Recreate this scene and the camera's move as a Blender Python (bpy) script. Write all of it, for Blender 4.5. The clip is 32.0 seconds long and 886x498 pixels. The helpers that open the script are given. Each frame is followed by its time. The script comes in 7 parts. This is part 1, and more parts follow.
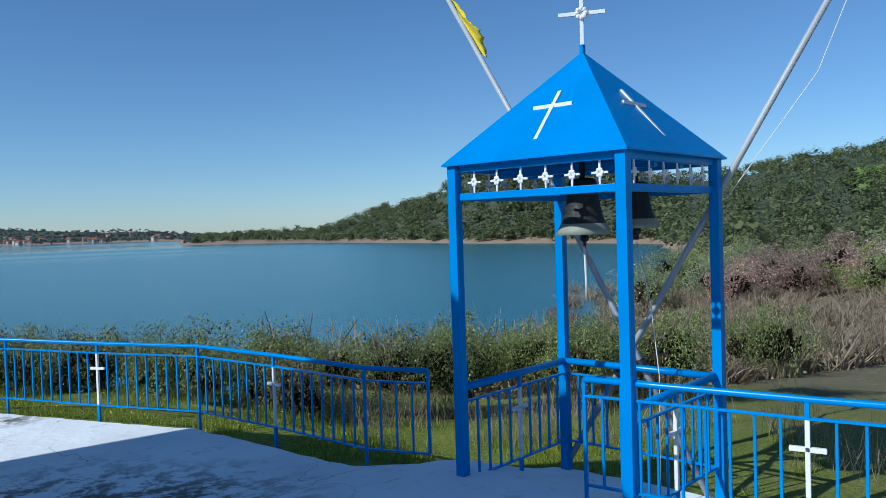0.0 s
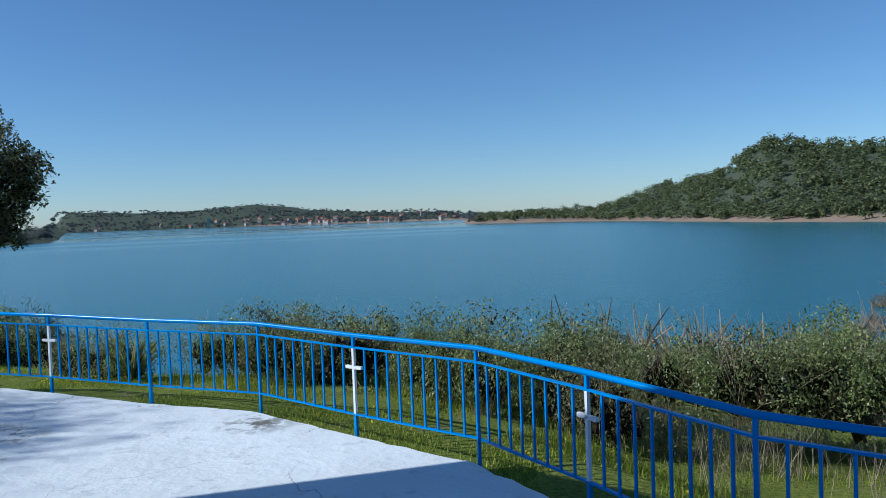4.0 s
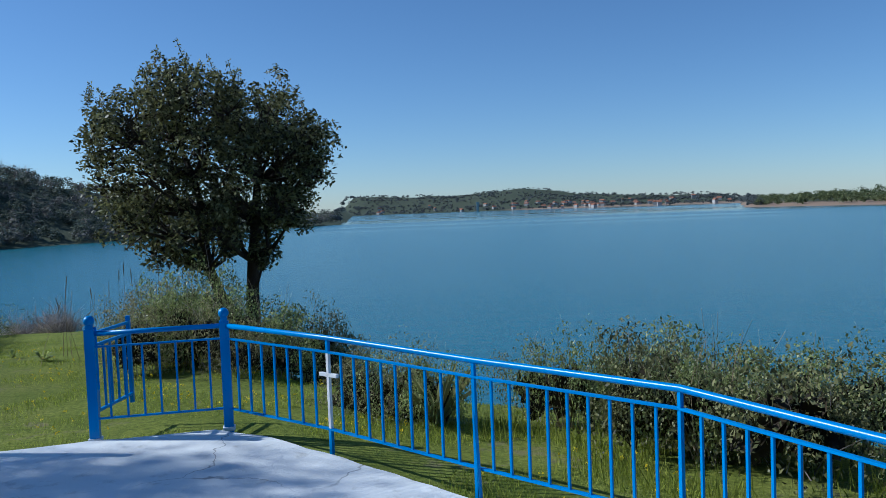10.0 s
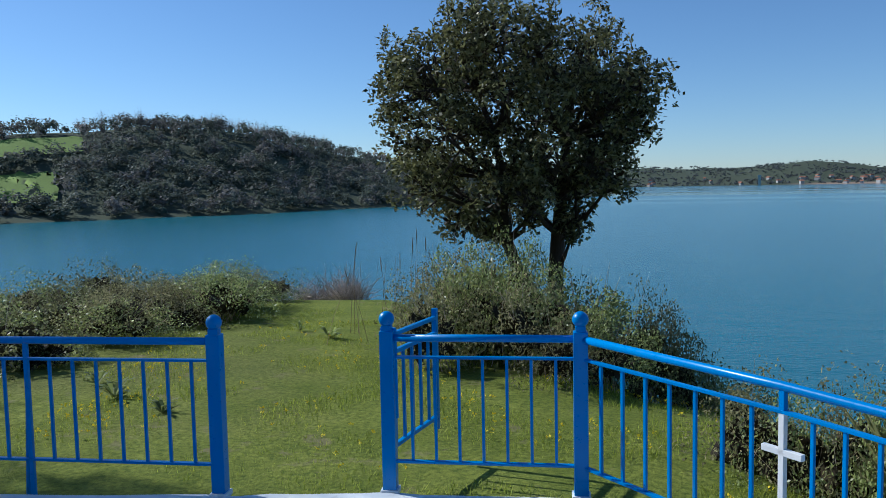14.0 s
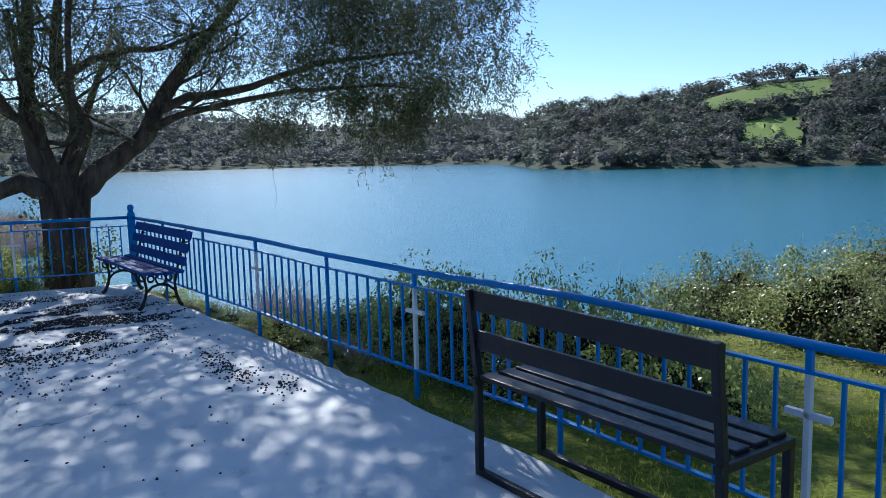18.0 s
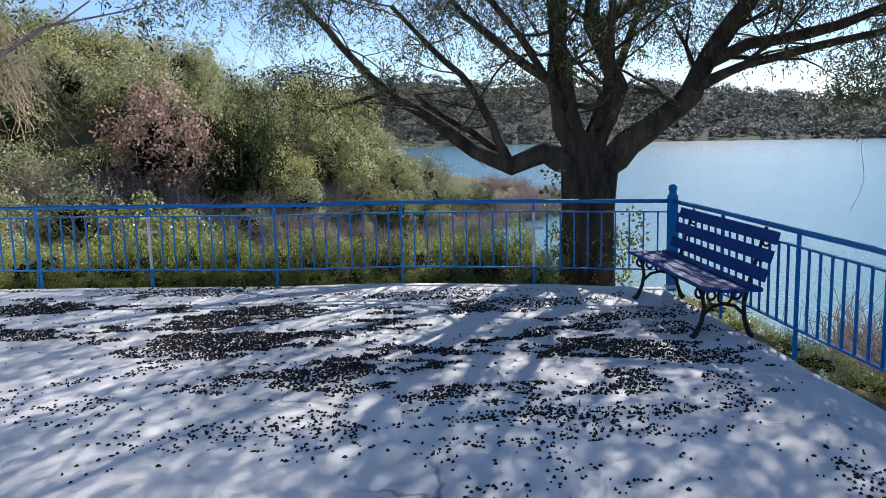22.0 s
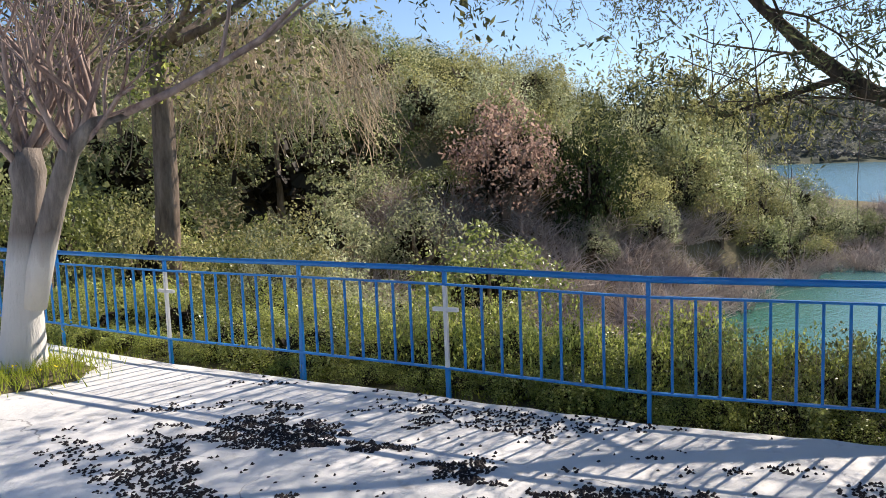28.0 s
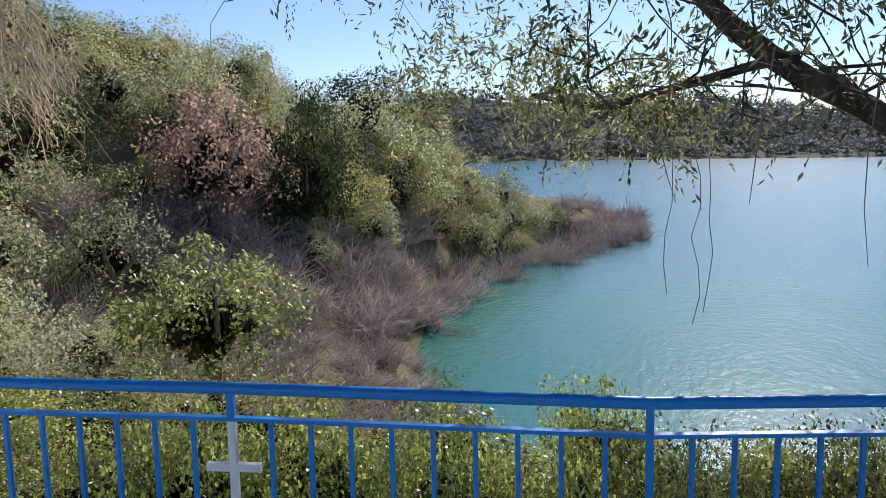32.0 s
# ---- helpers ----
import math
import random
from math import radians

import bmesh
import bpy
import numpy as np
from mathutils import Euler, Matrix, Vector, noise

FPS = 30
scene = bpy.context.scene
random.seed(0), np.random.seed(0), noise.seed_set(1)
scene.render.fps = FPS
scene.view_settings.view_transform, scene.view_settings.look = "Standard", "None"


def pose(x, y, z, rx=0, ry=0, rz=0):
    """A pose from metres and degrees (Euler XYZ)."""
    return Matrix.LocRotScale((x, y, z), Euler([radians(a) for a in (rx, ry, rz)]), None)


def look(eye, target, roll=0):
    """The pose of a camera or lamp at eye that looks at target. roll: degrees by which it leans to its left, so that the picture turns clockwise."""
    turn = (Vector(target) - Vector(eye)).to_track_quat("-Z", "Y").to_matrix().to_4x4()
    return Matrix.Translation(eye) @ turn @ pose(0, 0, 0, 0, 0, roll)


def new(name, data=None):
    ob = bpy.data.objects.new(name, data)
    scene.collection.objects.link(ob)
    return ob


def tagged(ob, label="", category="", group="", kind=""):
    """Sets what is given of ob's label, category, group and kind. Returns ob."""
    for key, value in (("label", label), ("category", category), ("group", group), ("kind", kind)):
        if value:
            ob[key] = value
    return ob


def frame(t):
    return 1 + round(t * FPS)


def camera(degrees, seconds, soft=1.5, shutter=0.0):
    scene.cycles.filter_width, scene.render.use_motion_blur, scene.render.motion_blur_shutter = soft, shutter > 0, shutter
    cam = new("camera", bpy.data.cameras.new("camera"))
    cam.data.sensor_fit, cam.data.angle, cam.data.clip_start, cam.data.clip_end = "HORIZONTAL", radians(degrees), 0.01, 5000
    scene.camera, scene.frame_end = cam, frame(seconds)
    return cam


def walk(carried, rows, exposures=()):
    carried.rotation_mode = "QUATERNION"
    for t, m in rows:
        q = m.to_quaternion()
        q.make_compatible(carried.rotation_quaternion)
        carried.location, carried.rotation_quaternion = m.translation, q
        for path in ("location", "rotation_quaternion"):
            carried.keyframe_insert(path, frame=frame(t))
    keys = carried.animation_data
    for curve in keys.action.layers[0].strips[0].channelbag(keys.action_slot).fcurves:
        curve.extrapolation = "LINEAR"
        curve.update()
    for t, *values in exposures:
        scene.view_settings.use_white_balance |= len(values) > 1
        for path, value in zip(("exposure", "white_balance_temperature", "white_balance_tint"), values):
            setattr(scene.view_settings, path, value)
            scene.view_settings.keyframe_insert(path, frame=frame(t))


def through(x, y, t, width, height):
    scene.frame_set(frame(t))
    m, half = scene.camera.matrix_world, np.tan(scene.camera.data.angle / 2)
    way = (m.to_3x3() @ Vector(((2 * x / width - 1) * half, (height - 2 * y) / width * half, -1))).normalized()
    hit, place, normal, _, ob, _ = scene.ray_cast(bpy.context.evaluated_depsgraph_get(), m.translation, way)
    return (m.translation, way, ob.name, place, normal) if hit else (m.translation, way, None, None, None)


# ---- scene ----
cam = camera(58.6, 32.0, 0.8)

PATH = [
    (0, (1.831, -12.647, 1.905), (3.013, -11.035, 1.849), -1.8),
    (0.5, (1.921, -12.392, 1.87), (3.051, -10.742, 1.808), -1.5),
    (1, (2.094, -12.126, 1.84), (3.135, -10.42, 1.781), -1.3),
    (1.5, (2.175, -11.856, 1.792), (3.147, -10.109, 1.729), -1.0),
    (2, (2.245, -11.562, 1.775), (3.15, -9.78, 1.699), -0.9),
    (2.5, (2.401, -11.282, 1.757), (3.198, -9.449, 1.688), -1.1),
    (4.5, (2.763, -9.756, 1.742), (3.154, -7.797, 1.644), -1.9),
    (5, (2.7, -9.511, 1.75), (2.807, -7.517, 1.63), -1.3),
    (5.5, (2.698, -9.165, 1.728), (2.453, -7.188, 1.558), -1.1),
    (6, (2.6, -8.864, 1.713), (2.178, -6.918, 1.521), -1.2),
    (6.5, (2.528, -8.587, 1.728), (2.047, -6.654, 1.546), -1.4),
    (7, (2.519, -8.249, 1.74), (2.03, -6.315, 1.585), -1.2),
    (7.5, (2.399, -7.908, 1.731), (1.979, -5.957, 1.594), -1.1),
    (8, (2.326, -7.597, 1.73), (1.976, -5.632, 1.606), -1.4),
    (8.5, (2.297, -7.263, 1.736), (2.006, -5.288, 1.624), -1.7),
    (9, (2.191, -6.932, 1.717), (1.98, -4.946, 1.609), -2.0),
    (9.5, (2.118, -6.671, 1.73), (1.978, -4.678, 1.622), -2.3),
    (10, (2.125, -6.298, 1.721), (2.025, -4.303, 1.619), -2.2),
    (10.5, (2.001, -5.972, 1.713), (1.962, -3.976, 1.609), -2.2),
    (11, (1.906, -5.66, 1.697), (1.876, -3.663, 1.594), -2.0),
    (11.5, (1.853, -5.335, 1.699), (1.766, -3.339, 1.592), -1.8),
    (12, (1.714, -5.036, 1.678), (1.538, -3.046, 1.567), -1.9),
    (12.5, (1.57, -4.774, 1.668), (1.234, -2.807, 1.538), -1.6),
    (13, (1.441, -4.452, 1.654), (0.935, -2.522, 1.52), -1.4),
    (13.5, (1.202, -4.192, 1.642), (0.561, -2.303, 1.499), -1.5),
    (15.5, (-0.234, -3.658, 1.648), (-1.377, -2.028, 1.448), -0.1),
    (16, (-0.534, -3.458, 1.631), (-1.872, -1.986, 1.423), -0.7),
    (16.5, (-0.847, -3.422, 1.643), (-2.353, -2.124, 1.427), -0.8),
    (17, (-1.171, -3.395, 1.627), (-2.842, -2.321, 1.397), -0.9),
    (17.5, (-1.524, -3.355, 1.617), (-3.321, -2.511, 1.378), -0.8),
    (18, (-1.921, -3.448, 1.608), (-3.808, -2.836, 1.356), -1.4),
    (18.5, (-2.277, -3.501, 1.606), (-4.234, -3.168, 1.358), -1.7),
    (19, (-2.646, -3.521, 1.598), (-4.629, -3.421, 1.356), -1.8),
    (19.5, (-2.986, -3.657, 1.609), (-4.97, -3.735, 1.367), -1.6),
    (20, (-3.229, -3.851, 1.618), (-5.2, -4.088, 1.372), -1.6),
    (20.5, (-3.565, -3.901, 1.587), (-5.507, -4.294, 1.314), -1.2),
    (21, (-3.928, -4.054, 1.581), (-5.851, -4.513, 1.279), -1.3),
    (21.5, (-4.318, -4.102, 1.554), (-6.228, -4.613, 1.251), -1.3),
    (22, (-4.667, -4.177, 1.566), (-6.569, -4.72, 1.271), -1.4),
    (22.5, (-4.992, -4.327, 1.571), (-6.899, -4.862, 1.298), -1.6),
    (23, (-5.352, -4.379, 1.573), (-7.261, -4.917, 1.316), -2.0),
    (23.5, (-5.653, -4.464, 1.584), (-7.583, -4.928, 1.347), -1.8),
    (24, (-5.966, -4.630, 1.621), (-7.928, -4.951, 1.400), -2.0),
    (24.5, (-6.297, -4.671, 1.611), (-8.265, -4.945, 1.386), -1.7),
    (26.5, (-7.326, -5.318, 1.574), (-9.143, -6.129, 1.37), -2.1),
    (27, (-7.473, -5.626, 1.592), (-9.181, -6.646, 1.393), -2.3),
    (27.5, (-7.682, -5.836, 1.576), (-9.268, -7.037, 1.372), -2.5),
    (28, (-7.853, -6.061, 1.57), (-9.362, -7.355, 1.349), -2.2),
    (28.5, (-8.03, -6.383, 1.588), (-9.534, -7.678, 1.342), -2.4),
    (29, (-8.274, -6.645, 1.585), (-9.788, -7.926, 1.322), -2.3),
    (29.5, (-8.449, -6.91, 1.584), (-10.011, -8.131, 1.321), -2.2),
    (30, (-8.615, -7.198, 1.611), (-10.226, -8.352, 1.342), -2.3),
    (30.5, (-8.888, -7.433, 1.604), (-10.537, -8.532, 1.337), -1.9),
    (31, (-9.103, -7.662, 1.62), (-10.833, -8.633, 1.365), -1.5),
    (31.5, (-9.34, -7.874, 1.629), (-11.153, -8.677, 1.368), -1.4),
    (32, (-9.635, -7.954, 1.639), (-11.512, -8.596, 1.384), -1.1),
]
walk(cam, [(t, look(eye, target, roll)) for t, eye, target, roll in PATH],
     [(0.0, -0.05, 5400, 3), (8.0, -0.1, 5300, 5), (13.0, 0.0, 5400, 6), (16.0, 0.2, 5800, 7), (18.0, 0.4, 5650, 9), (20.0, 0.4, 6100, 12), (23.0, 0.5, 6400, 15), (27.0, 0.6, 7100, 15), (29.0, 0.6, 7000, 15), (31.0, 0.5, 6800, 15), (32.0, 0.4, 6500, 17)])

# ---- world and sun ----
SUN_EL, SUN_AZ = 36.0, 274.3          # degrees up; clockwise from +y (the sun stands over -x)
world = bpy.data.worlds.new("world")
scene.world = world
world.use_nodes = True
wn = world.node_tree.nodes
sky = wn.new("ShaderNodeTexSky")
sky.sky_type, sky.sun_disc = "NISHITA", False
sky.sun_elevation, sky.sun_rotation = radians(SUN_EL), radians(SUN_AZ)
sky.air_density, sky.dust_density, sky.ozone_density = 0.9, 0.15, 5.5
wn["Background"].inputs["Strength"].default_value = 0.10
world.node_tree.links.new(sky.outputs["Color"], wn["Background"].inputs["Color"])
sun_data = bpy.data.lights.new("sun", "SUN")
sun_data.energy, sun_data.angle, sun_data.color = 4.5, radians(0.53), (1.0, 0.94, 0.845)
sun = new("sun", sun_data)
SUN_DIR = Vector((math.cos(radians(SUN_EL)) * math.sin(radians(SUN_AZ)), math.cos(radians(SUN_EL)) * math.cos(radians(SUN_AZ)), math.sin(radians(SUN_EL))))
sun.matrix_world = look(SUN_DIR * 60, (0, 0, 0))


LAKE = -5.0


# ---- materials ----
def material(name, rough=0.6, metal=0.0, spec=0.5):
    m = bpy.data.materials.new(name)
    m.use_nodes = True
    b = m.node_tree.nodes["Principled BSDF"]
    b.inputs["Roughness"].default_value, b.inputs["Metallic"].default_value = rough, metal
    b.inputs["Specular IOR Level"].default_value = spec
    return m, m.node_tree.nodes, m.node_tree.links, b


def noise_tex(n, l, scale, detail=4, rough=0.55, coord="Object", stretch=(1, 1, 1)):
    tc, mp, nz = n.new("ShaderNodeTexCoord"), n.new("ShaderNodeMapping"), n.new("ShaderNodeTexNoise")
    mp.inputs["Scale"].default_value = stretch
    l.new(tc.outputs[coord], mp.inputs["Vector"])
    l.new(mp.outputs["Vector"], nz.inputs["Vector"])
    nz.inputs["Scale"].default_value, nz.inputs["Detail"].default_value, nz.inputs["Roughness"].default_value = scale, detail, rough
    return nz


def ramp(n, l, source, *stops):
    r = n.new("ShaderNodeValToRGB")
    e = r.color_ramp.elements
    while len(e) < len(stops):
        e.new(0.5)
    for k, (p, c) in zip(e, stops):
        k.position, k.color = p, (*c, 1)
    l.new(source, r.inputs["Fac"])
    return r


def blend(n, l, fac, a, b, mode="MIX"):
    x = n.new("ShaderNodeMix")
    x.data_type, x.blend_type = "RGBA", mode
    for socket, v in (("Factor", fac), ("A", a), ("B", b)):
        i = [s for s in x.inputs if s.name == socket and (s.type == "RGBA" or socket == "Factor" and s.type == "VALUE")][0]
        if isinstance(v, (int, float)):
            i.default_value = v
        elif isinstance(v, tuple):
            i.default_value = (*v, 1)
        else:
            l.new(v, i)
    return [o for o in x.outputs if o.type == "RGBA"][0]


def bump(n, l, b, source, strength, distance=0.02):
    k = n.new("ShaderNodeBump")
    k.inputs["Strength"].default_value, k.inputs["Distance"].default_value = strength, distance
    l.new(source, k.inputs["Height"])
    l.new(k.outputs["Normal"], b.inputs["Normal"])


def make_paint(name, col, rough=0.35, worn=(0.25, 0.2, 0.17), wear=0.75, dull=0.85):
    m, n, l, b = material(name, rough)
    big, fine = noise_tex(n, l, 1.7, 3), noise_tex(n, l, 38, 6, 0.7)
    c = blend(n, l, ramp(n, l, big.outputs["Fac"], (0.35, (0, 0, 0)), (0.7, (1, 1, 1))).outputs["Color"], col, tuple(v * dull for v in col))
    c = blend(n, l, ramp(n, l, fine.outputs["Fac"], (wear - 0.02, (0, 0, 0)), (wear + 0.04, (1, 1, 1))).outputs["Color"], c, worn)
    l.new(c, b.inputs["Base Color"])
    l.new(ramp(n, l, fine.outputs["Fac"], (0.3, (rough * 0.8,) * 3), (0.75, (rough * 1.5,) * 3)).outputs["Color"], b.inputs["Roughness"])
    bump(n, l, b, fine.outputs["Fac"], 0.12, 0.004)
    return m


def make_slab():
    m, n, l, b = material("whitewashed_concrete", 0.8, 0, 0.3)
    big, mid, fine = noise_tex(n, l, 0.55, 5), noise_tex(n, l, 5, 6, 0.65), noise_tex(n, l, 60, 5, 0.7)
    c = blend(n, l, ramp(n, l, big.outputs["Fac"], (0.38, (0, 0, 0)), (0.72, (1, 1, 1))).outputs["Color"], (0.86, 0.86, 0.845), (0.71, 0.71, 0.695))
    c = blend(n, l, ramp(n, l, mid.outputs["Fac"], (0.57, (0, 0, 0)), (0.72, (0.7,) * 3)).outputs["Color"], c, (0.49, 0.475, 0.44))
    c = blend(n, l, ramp(n, l, fine.outputs["Fac"], (0.69, (0, 0, 0)), (0.74, (0.8,) * 3)).outputs["Color"], c, (0.34, 0.33, 0.31))
    geo = n.new("ShaderNodeNewGeometry")
    # brown stains where leaves have rotted
    for x, y, size in STAINS:
        dist, mr, mul = n.new("ShaderNodeVectorMath"), n.new("ShaderNodeMapRange"), n.new("ShaderNodeMath")
        dist.operation, mul.operation = "DISTANCE", "MULTIPLY"
        l.new(geo.outputs["Position"], dist.inputs[0])
        dist.inputs[1].default_value = (x, y, 0)
        mr.inputs["From Min"].default_value, mr.inputs["From Max"].default_value = size * 0.3, size
        mr.inputs["To Min"].default_value, mr.inputs["To Max"].default_value = 1, 0
        l.new(dist.outputs["Value"], mr.inputs["Value"])
        l.new(mr.outputs["Result"], mul.inputs[0])
        l.new(ramp(n, l, mid.outputs["Fac"], (0.46, (0, 0, 0)), (0.57, (0.95,) * 3)).outputs["Color"], mul.inputs[1])
        c = blend(n, l, mul.outputs[0], c, (0.15, 0.13, 0.105))
    # hairline cracks that come and go
    warp, cells = n.new("ShaderNodeVectorMath"), n.new("ShaderNodeTexVoronoi")
    warp.operation = "MULTIPLY_ADD"
    l.new(noise_tex(n, l, 1.6, 4).outputs["Color"], warp.inputs[0])
    warp.inputs[1].default_value = (0.7, 0.7, 0)
    l.new(geo.outputs["Position"], warp.inputs[2])
    cells.feature = "DISTANCE_TO_EDGE"
    cells.inputs["Scale"].default_value = 0.42
    l.new(warp.outputs["Vector"], cells.inputs["Vector"])
    crack, gate = ramp(n, l, cells.outputs["Distance"], (0.0, (1, 1, 1)), (0.0035, (0, 0, 0))), ramp(n, l, big.outputs["Fac"], (0.46, (0, 0, 0)), (0.58, (0.75,) * 3))
    both = n.new("ShaderNodeMath")
    both.operation = "MULTIPLY"
    l.new(crack.outputs["Color"], both.inputs[0])
    l.new(gate.outputs["Color"], both.inputs[1])
    c = blend(n, l, both.outputs[0], c, (0.16, 0.15, 0.14))
    l.new(c, b.inputs["Base Color"])
    # brush strokes in the wash, where it was swept across
    turn, wave = n.new("ShaderNodeMapping"), n.new("ShaderNodeTexWave")
    turn.inputs["Rotation"].default_value = (0, 0, radians(52))
    l.new(geo.outputs["Position"], turn.inputs["Vector"])
    wave.inputs["Scale"].default_value, wave.inputs["Distortion"].default_value, wave.inputs["Detail"].default_value, wave.inputs["Detail Scale"].default_value = 5.2, 5.0, 3.0, 0.6
    l.new(turn.outputs["Vector"], wave.inputs["Vector"])
    far, near = n.new("ShaderNodeVectorMath"), n.new("ShaderNodeMapRange")
    far.operation = "DISTANCE"
    l.new(geo.outputs["Position"], far.inputs[0])
    far.inputs[1].default_value = (1.90, -1.52, 0)
    near.inputs["From Min"].default_value, near.inputs["From Max"].default_value = 0.5, 1.5
    near.inputs["To Min"].default_value, near.inputs["To Max"].default_value = 0.09, 0.0
    l.new(far.outputs["Value"], near.inputs["Value"])
    strokes, s = n.new("ShaderNodeMath"), n.new("ShaderNodeMath")
    strokes.operation, s.operation = "MULTIPLY", "ADD"
    l.new(wave.outputs["Fac"], strokes.inputs[0])
    l.new(near.outputs["Result"], strokes.inputs[1])
    l.new(mid.outputs["Fac"], s.inputs[0])
    l.new(strokes.outputs[0], s.inputs[1])
    bump(n, l, b, s.outputs[0], 0.8, 0.022)
    return m


def make_wall():
    m, n, l, b = material("whitewashed_wall", 0.85, 0, 0.25)
    big, fine = noise_tex(n, l, 0.9, 5, 0.6, "Object", (1, 1, 0.35)), noise_tex(n, l, 45, 6, 0.7)
    c = blend(n, l, ramp(n, l, big.outputs["Fac"], (0.4, (0, 0, 0)), (0.75, (1, 1, 1))).outputs["Color"], (0.90, 0.90, 0.89), (0.82, 0.82, 0.80))
    l.new(c, b.inputs["Base Color"])
    bump(n, l, b, fine.outputs["Fac"], 0.3, 0.01)
    return m


def make_ground():
    m, n, l, b = material("grassy_ground", 0.95, 0, 0.1)
    big, mid, fine = noise_tex(n, l, 0.16, 5), noise_tex(n, l, 1.3, 6, 0.65), noise_tex(n, l, 24, 5, 0.75)
    c = blend(n, l, ramp(n, l, mid.outputs["Fac"], (0.3, (0, 0, 0)), (0.7, (1, 1, 1))).outputs["Color"], (0.19, 0.225, 0.034), (0.37, 0.39, 0.075))
    c = blend(n, l, ramp(n, l, big.outputs["Fac"], (0.54, (0, 0, 0)), (0.72, (0.8,) * 3)).outputs["Color"], c, (0.24, 0.20, 0.10))
    c = blend(n, l, ramp(n, l, fine.outputs["Fac"], (0.35, (0.75,) * 3), (0.65, (0, 0, 0))).outputs["Color"], c, (0.05, 0.085, 0.016))
    # beaches of bare reddish earth just above the water
    geo, sep = n.new("ShaderNodeNewGeometry"), n.new("ShaderNodeSeparateXYZ")
    l.new(geo.outputs["Position"], sep.inputs[0])
    mr = n.new("ShaderNodeMapRange")
    mr.inputs["From Min"].default_value, mr.inputs["From Max"].default_value = -3.4, -2.4
    mr.inputs["To Min"].default_value, mr.inputs["To Max"].default_value = 1, 0
    l.new(sep.outputs["Z"], mr.inputs["Value"])
    # bare woodland soil away from the lawn
    dist, away = n.new("ShaderNodeVectorMath"), n.new("ShaderNodeMapRange")
    dist.operation = "DISTANCE"
    l.new(geo.outputs["Position"], dist.inputs[0])
    dist.inputs[1].default_value = (-1.5, 1.0, 0)
    away.inputs["From Min"].default_value, away.inputs["From Max"].default_value = 13, 19
    l.new(dist.outputs["Value"], away.inputs["Value"])
    soil = blend(n, l, mid.outputs["Fac"], (0.120, 0.115, 0.056), (0.270, 0.220, 0.135))
    wild = n.new("ShaderNodeMapRange")
    wild.inputs["From Min"].default_value, wild.inputs["From Max"].default_value = 90, 170
    l.new(dist.outputs["Value"], wild.inputs["Value"])
    soil = blend(n, l, wild.outputs["Result"], soil, (0.075, 0.088, 0.058))
    west, most = n.new("ShaderNodeMapRange"), n.new("ShaderNodeMath")
    west.inputs["From Min"].default_value, west.inputs["From Max"].default_value = -7.5, -9.5
    l.new(sep.outputs["X"], west.inputs["Value"])
    most.operation = "MAXIMUM"
    l.new(away.outputs["Result"], most.inputs[0])
    l.new(west.outputs["Result"], most.inputs[1])
    # worn, dry patches in the lawn
    bare = noise_tex(n, l, 2.4, 5, 0.7)
    c = blend(n, l, ramp(n, l, bare.outputs["Fac"], (0.585, (0, 0, 0)), (0.68, (0.7,) * 3)).outputs["Color"], c, (0.27, 0.225, 0.125))
    c = blend(n, l, most.outputs[0], c, soil)
    east, both = n.new("ShaderNodeMapRange"), n.new("ShaderNodeMath")
    east.inputs["From Min"].default_value, east.inputs["From Max"].default_value = 30, 90
    l.new(sep.outputs["X"], east.inputs["Value"])
    both.operation = "MULTIPLY"
    l.new(east.outputs["Result"], both.inputs[0])
    l.new(mr.outputs["Result"], both.inputs[1])
    c = blend(n, l, both.outputs[0], c, (0.30, 0.215, 0.155))
    l.new(c, b.inputs["Base Color"])
    bump(n, l, b, fine.outputs["Fac"], 0.8, 0.05)
    return m


